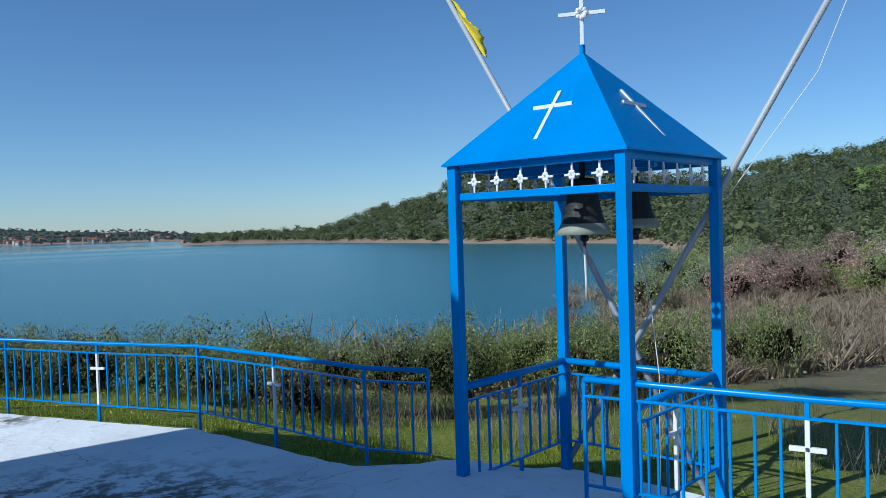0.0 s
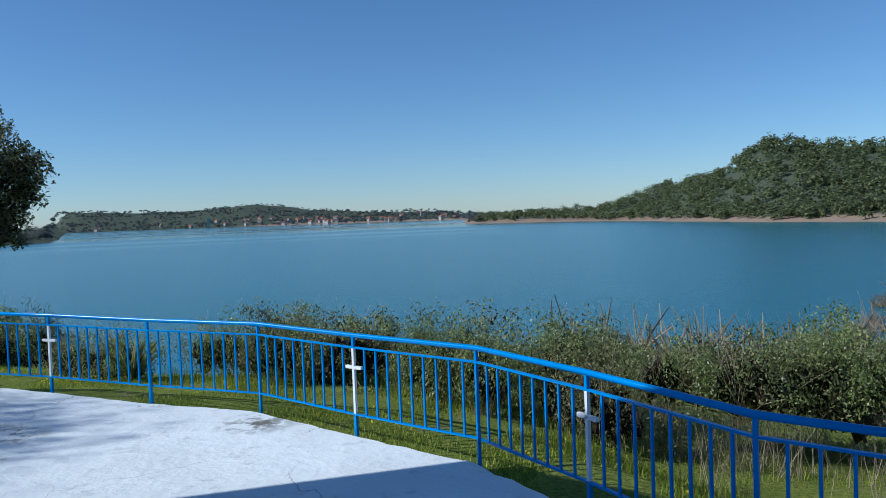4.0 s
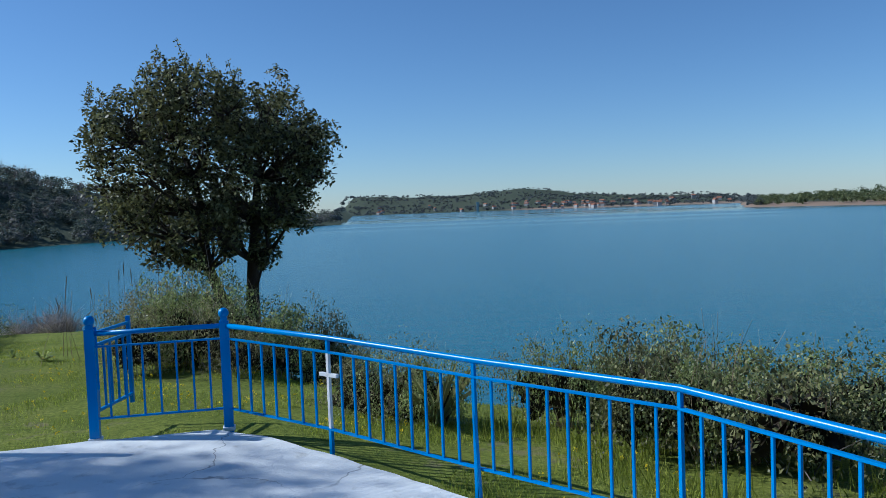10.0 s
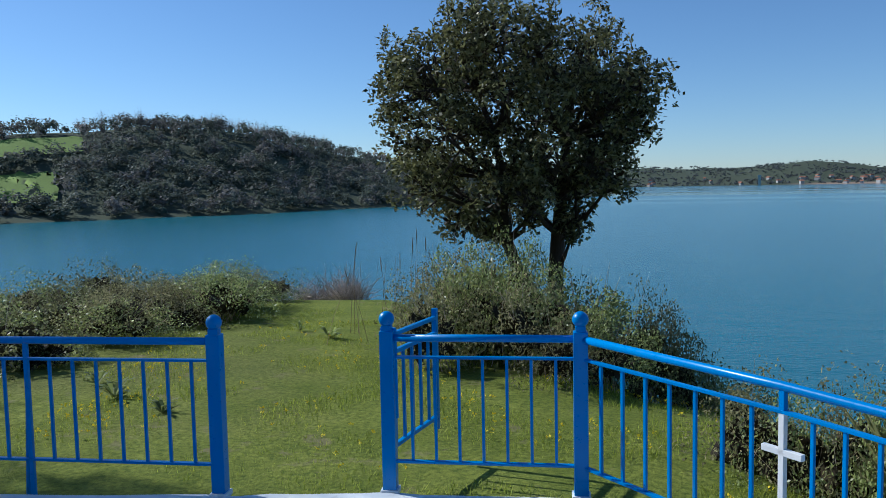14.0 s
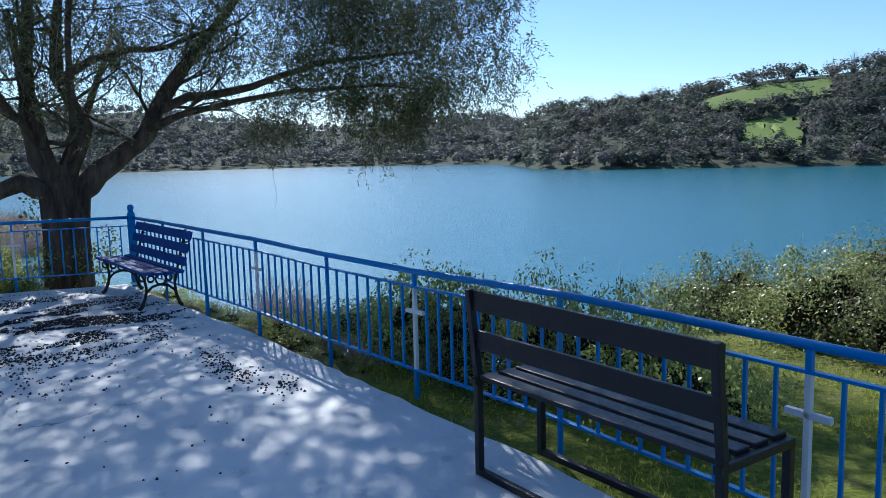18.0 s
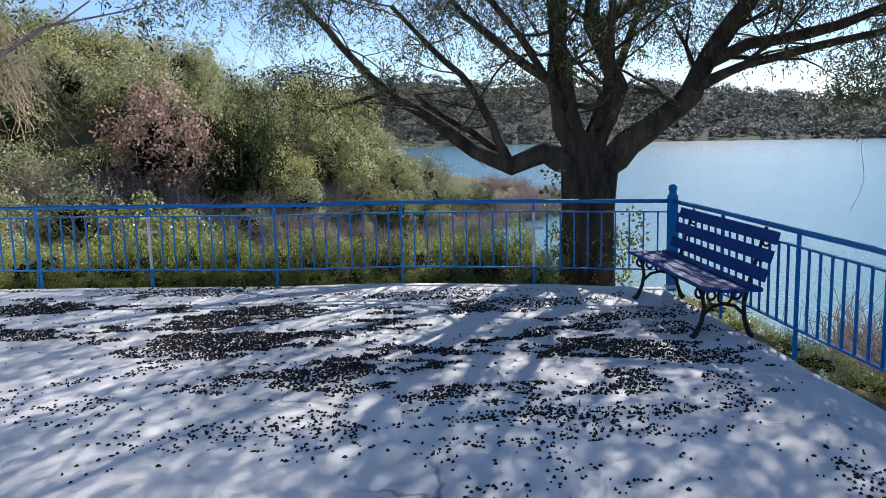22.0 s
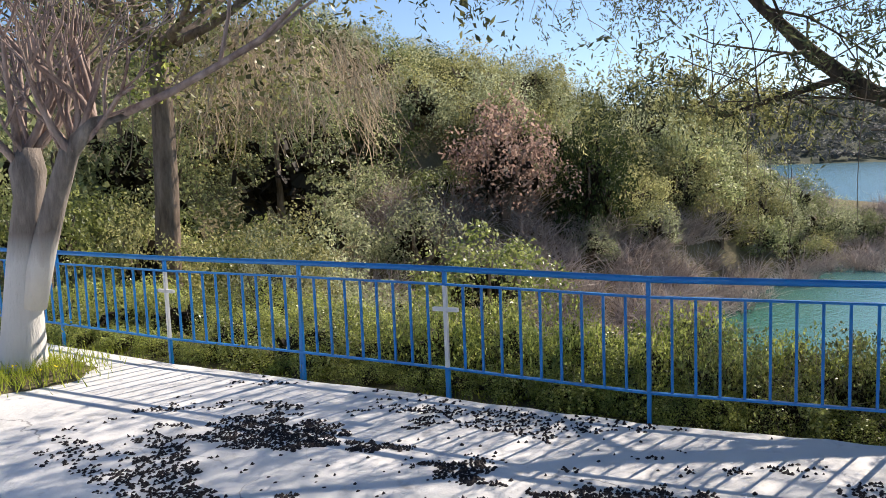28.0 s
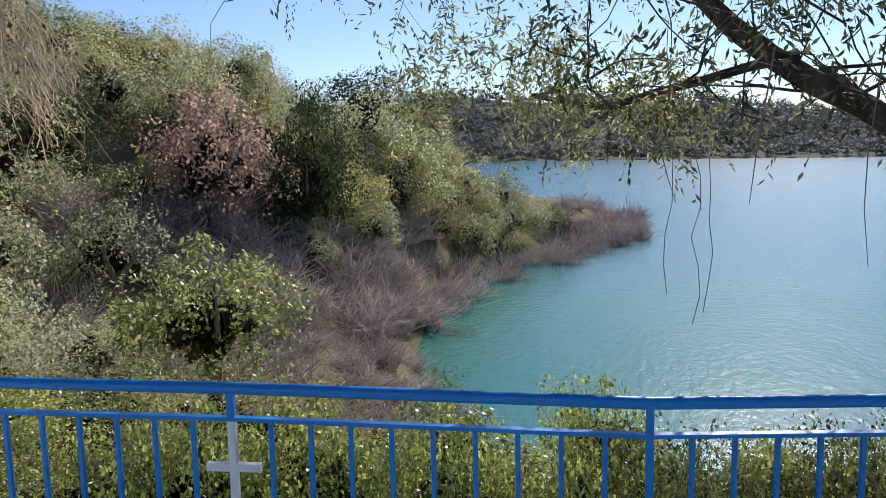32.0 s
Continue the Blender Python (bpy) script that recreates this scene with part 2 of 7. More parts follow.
def make_water():
    m, n, l, b = material("lake_water", 0.20, 0, 0.5)
    b.inputs["IOR"].default_value = 1.33
    big = noise_tex(n, l, 0.006, 3, 0.5, "Object", (1, 0.5, 1))
    c = blend(n, l, ramp(n, l, big.outputs["Fac"], (0.4, (0, 0, 0)), (0.7, (1, 1, 1))).outputs["Color"], (0.013, 0.128, 0.168), (0.020, 0.155, 0.190))
    geo, dist, near = n.new("ShaderNodeNewGeometry"), n.new("ShaderNodeVectorMath"), n.new("ShaderNodeMapRange")
    dist.operation = "DISTANCE"
    l.new(geo.outputs["Position"], dist.inputs[0])
    dist.inputs[1].default_value = (-38, -14, LAKE)
    near.inputs["From Min"].default_value, near.inputs["From Max"].default_value = 4, 26
    near.inputs["To Min"].default_value, near.inputs["To Max"].default_value = 0.9, 0.0
    l.new(dist.outputs["Value"], near.inputs["Value"])
    c = blend(n, l, near.outputs["Result"], c, (0.035, 0.165, 0.115))
    l.new(c, b.inputs["Base Color"])
    w1, w2 = noise_tex(n, l, 2.1, 4, 0.6, "Object", (1, 1.8, 1)), noise_tex(n, l, 0.22, 3, 0.5, "Object", (1, 2.2, 1))
    s = n.new("ShaderNodeMath")
    s.operation = "MULTIPLY_ADD"
    l.new(w2.outputs["Fac"], s.inputs[0])
    s.inputs[1].default_value = 1.6
    l.new(w1.outputs["Fac"], s.inputs[2])
    # smooth lanes of calm water towards the far shore
    lanes, sep, off, still = noise_tex(n, l, 0.0045, 4, 0.6, "Object", (0.55, 3.2, 1)), n.new("ShaderNodeSeparateXYZ"), n.new("ShaderNodeMapRange"), n.new("ShaderNodeMath")
    l.new(geo.outputs["Position"], sep.inputs[0])
    off.inputs["From Min"].default_value, off.inputs["From Max"].default_value = 200, 520
    l.new(sep.outputs["Y"], off.inputs["Value"])
    still.operation = "MULTIPLY"
    l.new(ramp(n, l, lanes.outputs["Fac"], (0.44, (0, 0, 0)), (0.56, (1, 1, 1))).outputs["Color"], still.inputs[0])
    l.new(off.outputs["Result"], still.inputs[1])
    force = n.new("ShaderNodeMapRange")
    force.inputs["To Min"].default_value, force.inputs["To Max"].default_value = 0.24, 0.04
    l.new(still.outputs[0], force.inputs["Value"])
    gloss = n.new("ShaderNodeMapRange")
    gloss.inputs["To Min"].default_value, gloss.inputs["To Max"].default_value = 0.19, 0.05
    l.new(still.outputs[0], gloss.inputs["Value"])
    l.new(gloss.outputs["Result"], b.inputs["Roughness"])
    k = n.new("ShaderNodeBump")
    k.inputs["Distance"].default_value = 0.16
    l.new(force.outputs["Result"], k.inputs["Strength"])
    l.new(s.outputs[0], k.inputs["Height"])
    l.new(k.outputs["Normal"], b.inputs["Normal"])
    return m


def make_leaf(name, dark, light, through=0.35, third=None, rough=0.65, sheen=0.15):
    """Leaves that differ one by one and plant by plant."""
    m, n, l, b = material(name, rough, 0, sheen)
    geo, info = n.new("ShaderNodeNewGeometry"), n.new("ShaderNodeObjectInfo")
    c = blend(n, l, geo.outputs["Random Per Island"], dark, light)
    if third:
        nz = noise_tex(n, l, 0.085, 3, 0.6, "Object")
        c = blend(n, l, ramp(n, l, nz.outputs["Fac"], (0.47, (0, 0, 0)), (0.60, (0.9,) * 3)).outputs["Color"], c, third)
    hs = n.new("ShaderNodeHueSaturation")
    mr = n.new("ShaderNodeMapRange")
    mr.inputs["To Min"].default_value, mr.inputs["To Max"].default_value = 0.72, 1.3
    l.new(info.outputs["Random"], mr.inputs["Value"])
    l.new(mr.outputs["Result"], hs.inputs["Value"])
    l.new(c, hs.inputs["Color"])
    l.new(hs.outputs["Color"], b.inputs["Base Color"])
    t, mix = n.new("ShaderNodeBsdfTranslucent"), n.new("ShaderNodeMixShader")
    l.new(hs.outputs["Color"], t.inputs["Color"])
    mix.inputs[0].default_value = through
    l.new(b.outputs[0], mix.inputs[1])
    l.new(t.outputs[0], mix.inputs[2])
    l.new(mix.outputs[0], n["Material Output"].inputs["Surface"])
    return m


def make_bark(name, dark, light, white_to=None):
    m, n, l, b = material(name, 0.9, 0, 0.15)
    nz, fine = noise_tex(n, l, 7, 6, 0.7, "Object", (1, 1, 0.22)), noise_tex(n, l, 50, 4, 0.7)
    c = ramp(n, l, nz.outputs["Fac"], (0.32, dark), (0.68, light)).outputs["Color"]
    if white_to is not None:
        geo, sep, ad = n.new("ShaderNodeNewGeometry"), n.new("ShaderNodeSeparateXYZ"), n.new("ShaderNodeMath")
        l.new(geo.outputs["Position"], sep.inputs[0])
        ad.operation = "MULTIPLY_ADD"
        l.new(nz.outputs["Fac"], ad.inputs[0])
        ad.inputs[1].default_value = 0.35
        l.new(sep.outputs["Z"], ad.inputs[2])
        mr = n.new("ShaderNodeMapRange")
        mr.inputs["From Min"].default_value, mr.inputs["From Max"].default_value = white_to + 0.05, white_to + 0.3
        mr.inputs["To Min"].default_value, mr.inputs["To Max"].default_value = 0.92, 0.0
        l.new(ad.outputs[0], mr.inputs["Value"])
        c = blend(n, l, mr.outputs["Result"], c, (0.72, 0.70, 0.66))
    l.new(c, b.inputs["Base Color"])
    bump(n, l, b, nz.outputs["Fac"], 0.9, 0.04)
    return m


STAINS = ((0.42, -2.27, 0.5), (0.91, -2.52, 0.42), (3.04, -2.74, 0.45), (-6.76, -6.39, 0.5), (2.71, -6.16, 1.5), (3.54, -6.82, 1.3), (3.2, -8.2, 1.4))
BLUE = make_paint("blue_gloss_paint", (0.0, 0.222, 0.61), 0.3, (0.10, 0.12, 0.18), 0.77)
WHITE = make_paint("white_paint", (0.78, 0.78, 0.77), 0.45, (0.45, 0.36, 0.28), 0.74)
BLACK = make_paint("dark_bench_paint", (0.012, 0.012, 0.014), 0.4, (0.06, 0.055, 0.05), 0.72)
SLAB, WALL, GROUND, WATER = make_slab(), make_wall(), make_ground(), make_water()
IRON = make_paint("black_cast_iron", (0.010, 0.012, 0.018), 0.45, (0.05, 0.04, 0.035), 0.74)
BENCHBLUE = make_paint("blue_wood_paint", (0.0, 0.062, 0.30), 0.62, (0.04, 0.05, 0.08), 0.75)
BRONZE = make_paint("weathered_bronze", (0.016, 0.019, 0.018), 0.6, (0.09, 0.12, 0.09), 0.66)
BRONZE_EDGE = make_paint("bare_bronze_rim", (0.30, 0.31, 0.24), 0.55, (0.05, 0.05, 0.04), 0.70)
STEEL = make_paint("galvanised_pole", (0.42, 0.43, 0.44), 0.4, (0.25, 0.22, 0.2), 0.74)
ROPE = make_paint("white_rope", (0.70, 0.70, 0.67), 0.9, (0.5, 0.48, 0.44), 0.8)
YELLOW = make_paint("yellow_flag_cloth", (0.80, 0.62, 0.03), 0.8, (0.6, 0.45, 0.05), 0.8)
DEBRIS = make_paint("dark_fallen_fruit", (0.020, 0.014, 0.016), 0.7, (0.06, 0.04, 0.03), 0.66)
L_OLIVE = make_leaf("olive_leaves", (0.045, 0.056, 0.030), (0.175, 0.190, 0.100), 0.30)
L_DARK = make_leaf("dark_evergreen_leaves", (0.024, 0.041, 0.014), (0.102, 0.132, 0.046), 0.3)
L_OAK = make_leaf("holm_oak_leaves", (0.024, 0.028, 0.010), (0.34, 0.33, 0.14), 0.30, rough=0.45, sheen=0.22)
L_WOOD = make_leaf("bank_oak_leaves", (0.11, 0.140, 0.055), (0.54, 0.57, 0.28), 0.48, rough=0.42, sheen=0.4)
L_BUSH = make_leaf("shrub_leaves", (0.085, 0.115, 0.032), (0.42, 0.46, 0.16), 0.45, rough=0.40, sheen=0.45)
L_GREY = make_leaf("grey_green_shrub_leaves", (0.17, 0.20, 0.105), (0.62, 0.64, 0.40), 0.48)
L_SAGE = make_leaf("sage_shrub_leaves", (0.10, 0.098, 0.045), (0.40, 0.36, 0.18), 0.42)
L_BRIGHT = make_leaf("bright_ivy_leaves", (0.12, 0.165, 0.032), (0.60, 0.64, 0.19), 0.55, rough=0.34, sheen=0.55)
L_RED = make_leaf("russet_leaves", (0.24, 0.145, 0.110), (0.64, 0.46, 0.37), 0.45)
L_YELLOW = make_leaf("yellow_green_leaves", (0.180, 0.18, 0.065), (0.56, 0.54, 0.25), 0.50)
L_TAN = make_leaf("dry_tan_twigs", (0.280, 0.215, 0.145), (0.620, 0.510, 0.370), 0.45)
L_TWIG = make_leaf("bare_grey_twigs", (0.370, 0.320, 0.295), (0.700, 0.625, 0.575), 0.4)
L_GRASS = make_leaf("grass_blades", (0.150, 0.200, 0.022), (0.46, 0.49, 0.085), 0.40)
L_FOREST = make_leaf("woodland_leaves", (0.052, 0.068, 0.052), (0.150, 0.170, 0.125), 0.3, (0.190, 0.175, 0.160))
# distance haze is put into this leaf colour as a blue-grey tint
L_FAR_HAZE = make_leaf("haze_tinted_far_leaves", (0.088, 0.104, 0.104), (0.135, 0.150, 0.146), 0.3, (0.150, 0.152, 0.145))
L_HILL = make_leaf("hill_woodland_leaves", (0.060, 0.080, 0.036), (0.175, 0.190, 0.085), 0.4)
L_FLOWER = make_leaf("yellow_flowers", (0.60, 0.45, 0.02), (0.80, 0.66, 0.05), 0.2)
# near-black leaf colour that stands in for the shade inside plants
L_SHADE = make_leaf("shade_dark_inner_leaves", (0.020, 0.016, 0.010), (0.060, 0.046, 0.028), 0.05)
BARK = make_bark("dark_bark", (0.020, 0.016, 0.013), (0.085, 0.066, 0.050))
BARK_OLD = make_bark("gnarled_brown_bark", (0.040, 0.032, 0.026), (0.170, 0.132, 0.100))
BARK_GREY = make_bark("pale_grey_bark", (0.12, 0.10, 0.085), (0.40, 0.345, 0.30), 1.0)
BARK_BROWN = make_bark("brown_bark", (0.09, 0.068, 0.052), (0.34, 0.26, 0.20))
BARK_RED = make_bark("reddish_branch_bark", (0.20, 0.135, 0.115), (0.52, 0.41, 0.36))


# ---- mesh helpers ----
def solid(bm):
    bmesh.ops.recalc_face_normals(bm, faces=bm.faces)
    return bm


def mesh_of(name, bm, mat, smooth=False):
    me = bpy.data.meshes.new(name)
    bm.to_mesh(me)
    bm.free()
    for mm in (mat if isinstance(mat, (list, tuple)) else [mat]):
        me.materials.append(mm)
    if smooth:
        me.polygons.foreach_set("use_smooth", [True] * len(me.polygons))
    return me


def part(name, bm, mat, parent=None, label="", smooth=False, m=None):
    ob = new(name, bm if isinstance(bm, bpy.types.Mesh) else mesh_of(name, bm, mat, smooth))
    if m is not None:
        ob.matrix_basis = m
    if parent:
        ob.parent = parent
    return tagged(ob, label)


def thing(name, label, category, group="", m=None, kind=""):
    ob = new(name)
    ob.empty_display_size = 0.1
    if m is not None:
        ob.matrix_basis = m
    return tagged(ob, label, category, group, kind)


def box(bm, x0, x1, y0, y1, z0, z1, m=None, bevel=0.0):
    vs = bmesh.ops.create_cube(bm, size=1)["verts"]
    bmesh.ops.transform(bm, matrix=Matrix.Translation(((x0 + x1) / 2, (y0 + y1) / 2, (z0 + z1) / 2)) @ Matrix.Diagonal((x1 - x0, y1 - y0, z1 - z0, 1)), verts=vs)
    if bevel:
        es = list({e for v in vs for e in v.link_edges})
        r = bmesh.ops.bevel(bm, geom=es, offset=bevel, segments=2, affect="EDGES", profile=0.6)
        vs = list({v for f in r["faces"] for v in f.verts} | {v for v in vs if v.is_valid})
    if m is not None:
        bmesh.ops.transform(bm, matrix=m, verts=vs)
    return vs


def tube(bm, pts, radii, sides=8, cap=True):
    """A tapering tube along points."""
    pts = [Vector(p) for p in pts]
    if isinstance(radii, (int, float)):
        radii = [radii] * len(pts)
    rings, side = [], None
    for i, p in enumerate(pts):
        d = (pts[min(i + 1, len(pts) - 1)] - pts[max(i - 1, 0)]).normalized()
        if side is None:
            side = d.cross(Vector((0, 0, 1)) if abs(d.z) < 0.9 else Vector((1, 0, 0))).normalized()
        else:
            side = (side - d * side.dot(d)).normalized()
        up = d.cross(side)
        rings.append([bm.verts.new(p + radii[i] * (math.cos(a) * side + math.sin(a) * up)) for a in (2 * math.pi * k / sides for k in range(sides))])
    for a, b in zip(rings, rings[1:]):
        for k in range(sides):
            bm.faces.new((a[k], a[(k + 1) % sides], b[(k + 1) % sides], b[k]))
    if cap:
        bm.faces.new(rings[0][::-1])
        bm.faces.new(rings[-1])
    return bm


def lathe(bm, profile, sides=24, m=None):
    rings = [[bm.verts.new((r * math.cos(2 * math.pi * k / sides), r * math.sin(2 * math.pi * k / sides), z)) for k in range(sides)] for r, z in profile]
    for a, b in zip(rings, rings[1:]):
        for k in range(sides):
            bm.faces.new((a[k], a[(k + 1) % sides], b[(k + 1) % sides], b[k]))
    if m is not None:
        bmesh.ops.transform(bm, matrix=m, verts=[v for r in rings for v in r])
    return bm


def beam(bm, a, b, w, h, bevel=0.0):
    """A bar of rectangular section from a to b, its height upwards."""
    a, b = Vector(a), Vector(b)
    d = (b - a).normalized()
    s = d.cross(Vector((0, 0, 1)) if abs(d.z) < 0.95 else Vector((1, 0, 0))).normalized()
    u = s.cross(d)
    m = Matrix((s, d, u)).transposed().to_4x4()
    m.translation = (a + b) / 2
    return box(bm, -w / 2, w / 2, -(b - a).length / 2, (b - a).length / 2, -h / 2, h / 2, m, bevel)


def leaves_mesh(name, centres, radii, per, length, width, mat, seed=0, up=0.25, shell=0.35, flat=1.0, inner=0, inner_size=0.3):
    """Leaves, each a small folded blade, strewn in clumps round the centres."""
    rng = np.random.default_rng(seed)
    centres, radii = np.asarray(centres, float), np.asarray(radii, float)
    n = len(centres) * per
    c, r = np.repeat(centres, per, 0), np.repeat(radii, per)
    d = rng.normal(size=(n, 3))
    d /= np.linalg.norm(d, axis=1)[:, None]
    p = c + d * (r * (shell + (1 - shell) * rng.random(n) ** 0.6))[:, None] * (1, 1, flat)
    a = d + rng.normal(size=(n, 3)) * 0.9 + (0, 0, up)
    a /= np.linalg.norm(a, axis=1)[:, None]
    s = np.cross(a, rng.normal(size=(n, 3)))
    s /= np.linalg.norm(s, axis=1)[:, None] + 1e-9
    k = np.cross(a, s)
    ln = length * (0.6 + 0.8 * rng.random(n))[:, None]
    wd = width * (0.6 + 0.8 * rng.random(n))[:, None]
    v = np.stack([p, p + a * ln * 0.5 + s * wd * 0.5 + k * wd * 0.15, p + a * ln, p + a * ln * 0.5 - s * wd * 0.5 + k * wd * 0.15], 1).reshape(-1, 3)
    if inner:
        # larger leaves deep inside, which close the crown
        m = rng.integers(0, len(centres), inner)
        mid = centres.mean(0)
        q = mid + (centres[m] - mid) * rng.uniform(0.1, 0.85, inner)[:, None]
        e, g = rng.normal(size=(inner, 3)), rng.normal(size=(inner, 3))
        e *= (inner_size / np.linalg.norm(e, axis=1))[:, None]
        g *= (inner_size * 0.8 / np.linalg.norm(g, axis=1))[:, None]
        v = np.concatenate([v, np.stack([q - e, q + g, q + e, q - g], 1).reshape(-1, 3)])
    return quads(name, v, mat)


def tufts_mesh(name, centres, radii, per, length, width, mat, seed=0, core=3, flat=0.9, ruffle=0.5, heart=0.0):
    """Rounded leafy tufts: leaves lie on the outside of each tuft, facing outwards, and larger ones close its middle."""
    rng = np.random.default_rng(seed)
    centres, radii = np.asarray(centres, float), np.asarray(radii, float)
    n = len(centres) * per
    c, r = np.repeat(centres, per, 0), np.repeat(radii, per)
    d = rng.normal(size=(n, 3)) + (0, 0, 0.35)
    d /= np.linalg.norm(d, axis=1)[:, None]
    p = c + d * (r * (0.62 + 0.5 * rng.random(n) ** 0.8))[:, None] * (1, 1, flat)
    k = d * 0.6 + (0, 0, 0.75) + rng.normal(size=(n, 3)) * ruffle
    a = np.cross(k, rng.normal(size=(n, 3)))
    a /= np.linalg.norm(a, axis=1)[:, None] + 1e-9
    s = np.cross(k, a)
    s /= np.linalg.norm(s, axis=1)[:, None] + 1e-9
    ln, wd = length * (0.5 + 0.9 * rng.random(n))[:, None], width * (0.5 + 0.9 * rng.random(n))[:, None]
    v = np.stack([p - a * ln * 0.5, p + s * wd * 0.5, p + a * ln * 0.5, p - s * wd * 0.5], 1).reshape(-1, 3)
    shut = 0
    if core:
        m = shut = len(centres) * core
        c2, r2 = np.repeat(centres, core, 0), np.repeat(radii, core)[:, None]
        e, g = rng.normal(size=(m, 3)), rng.normal(size=(m, 3))
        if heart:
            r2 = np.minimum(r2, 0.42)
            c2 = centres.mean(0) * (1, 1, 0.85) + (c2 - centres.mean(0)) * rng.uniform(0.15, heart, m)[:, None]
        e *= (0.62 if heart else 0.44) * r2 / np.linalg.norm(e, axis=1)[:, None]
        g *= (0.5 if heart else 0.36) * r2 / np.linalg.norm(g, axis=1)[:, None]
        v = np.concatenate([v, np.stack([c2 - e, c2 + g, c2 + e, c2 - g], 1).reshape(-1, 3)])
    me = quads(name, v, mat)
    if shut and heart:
        # near-black leaves in the heart of the plant, its inner shade as colour
        me.materials.append(L_SHADE)
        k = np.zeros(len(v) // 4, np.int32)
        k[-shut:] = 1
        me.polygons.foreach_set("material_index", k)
    return me


def sprigs_mesh(name, centres, radii, sprigs, per, reach, length, width, mat, seed=0, droop=0.45):
    """Drooping sprigs with narrow leaves in two rows, several round each centre."""
    rng = np.random.default_rng(seed)
    n = len(centres) * sprigs
    c, r = np.repeat(np.asarray(centres, float), sprigs, 0), np.repeat(np.asarray(radii, float), sprigs)[:, None]
    p = c + rng.normal(size=(n, 3)) * r * 0.55
    d = rng.normal(size=(n, 3)) - (0, 0, droop)
    d /= np.linalg.norm(d, axis=1)[:, None]
    w = np.cross(d, rng.normal(size=(n, 3)))
    w /= np.linalg.norm(w, axis=1)[:, None] + 1e-9
    ln = reach * rng.uniform(0.5, 1.3, n)[:, None]
    v = []
    for k in range(per):
        t = (k + 0.5) / per
        q = p + d * ln * t - (0, 0, 1) * ln * t * t * 0.35
        a = d * 0.75 + w * (0.8 if k % 2 else -0.8) + rng.normal(size=(n, 3)) * 0.3 - (0, 0, 0.25)
        a /= np.linalg.norm(a, axis=1)[:, None]
        s = np.cross(a, rng.normal(size=(n, 3)))
        s *= width * 0.5 / (np.linalg.norm(s, axis=1)[:, None] + 1e-9)
        e = a * length * rng.uniform(0.6, 1.3, n)[:, None]
        v.append(np.stack([q, q + e * 0.45 + s, q + e, q + e * 0.45 - s], 1))
    return quads(name, np.concatenate(v).reshape(-1, 3), mat)


def quads(name, v, mat):
    """A mesh of separate four-cornered faces from rows of corners."""
    n = len(v) // 4
    me = bpy.data.meshes.new(name)
    me.vertices.add(len(v))
    me.vertices.foreach_set("co", np.asarray(v, np.float32).ravel())
    me.loops.add(4 * n)
    me.loops.foreach_set("vertex_index", np.arange(4 * n, dtype=np.int32))
    me.polygons.add(n)
    me.polygons.foreach_set("loop_start", np.arange(0, 4 * n, 4, dtype=np.int32))
    me.update(calc_edges=True)
    me.materials.append(mat)
    return me


# ---- plan ----
HUB = Vector((0, -5))                     # bearings and distances of the land are taken from here


def table(rows):
    xs, ys = zip(*rows)
    return lambda b: float(np.interp(b, xs, ys))


# bearing (degrees to the left of +y) against distance of the far shore, and the far crest's rise in degrees
FAR = table([(-180, 90), (-70, 95), (-58, 105), (-55.5, 140), (-53.5, 232), (-40, 300), (-34, 360), (-27, 470), (-20, 540), (-18.6, 560), (-18, 1050), (-7, 1250), (5, 1350), (9.6, 1350), (10.2, 440), (16, 350), (26, 280), (35, 235), (44, 222), (60, 215), (65, 235), (68, 320), (77, 345), (92, 350), (180, 350)])
RISE = table([(-75, 4.2), (-66, 3.6), (-61, 3.2), (-57, 2.5), (-52, 2.6), (-47, 2.9), (-41.5, 3.6), (-39.5, 3.9), (-36.5, 2.3), (-34, 1.7), (-31, 0.7), (-28, -0.1), (-24, -0.3), (-20, -0.4), (-18.3, -0.3), (-17.5, 0.1), (-10.5, 0.45), (-6.8, 0.65), (-4.9, 0.9), (-3, 1.15), (2.6, 0.85), (5, 0.85), (9.6, 1.1), (10.6, -0.9), (20, 0.6), (26, 1.8), (31, 2.9), (35.5, 4.1), (38, 4.5), (43, 4.6), (45, 4.2), (50, 3.8), (54.4, 2.9), (59, 2.6), (64, 2.5), (66, 1.2), (68, 1.9), (72, 1.7), (78, 1.5), (82, 1.5), (87.5, 2.1), (93, 3.1), (103, 2.9), (108, 3.4), (113, 2.9)])


def smooth(a, b, x):
    t = min(max((x - a) / (b - a), 0), 1)
    return t * t * (3 - 2 * t)


def floor_z(x, y):
    return -0.09 * smooth(0.0, 2.5, x) + 0.17 * smooth(6.6, 7.9, -y) * smooth(0, 4.0, x) - 0.30 * smooth(5.35, 6.7, x)


RAIL_EAST = [(0.0, 0.0), (0.96, -0.58), (2.04, -1.41), (3.11, -2.24), (3.84, -3.44), (4.57, -4.55), (4.89, -5.72), (5.15, -6.95), (5.47, -7.42)]
RAIL_NORTH = [(-1.86, -0.60), (-2.94, -0.873), (-4.26, -1.24), (-5.60, -1.62), (-6.97, -2.02), (-8.02, -2.43), (-9.36, -2.86), (-10.47, -3.30), (-11.60, -3.72), (-12.66, -4.12)]
RAIL_WEST = [(-12.66, -4.12), (-12.62, -5.48), (-12.48, -6.86), (-12.08, -8.12), (-11.825, -9.465), (-11.575, -10.68), (-11.28, -12.05), (-11.08, -13.6), (-10.9, -14.9), (-10.7, -16.2)]


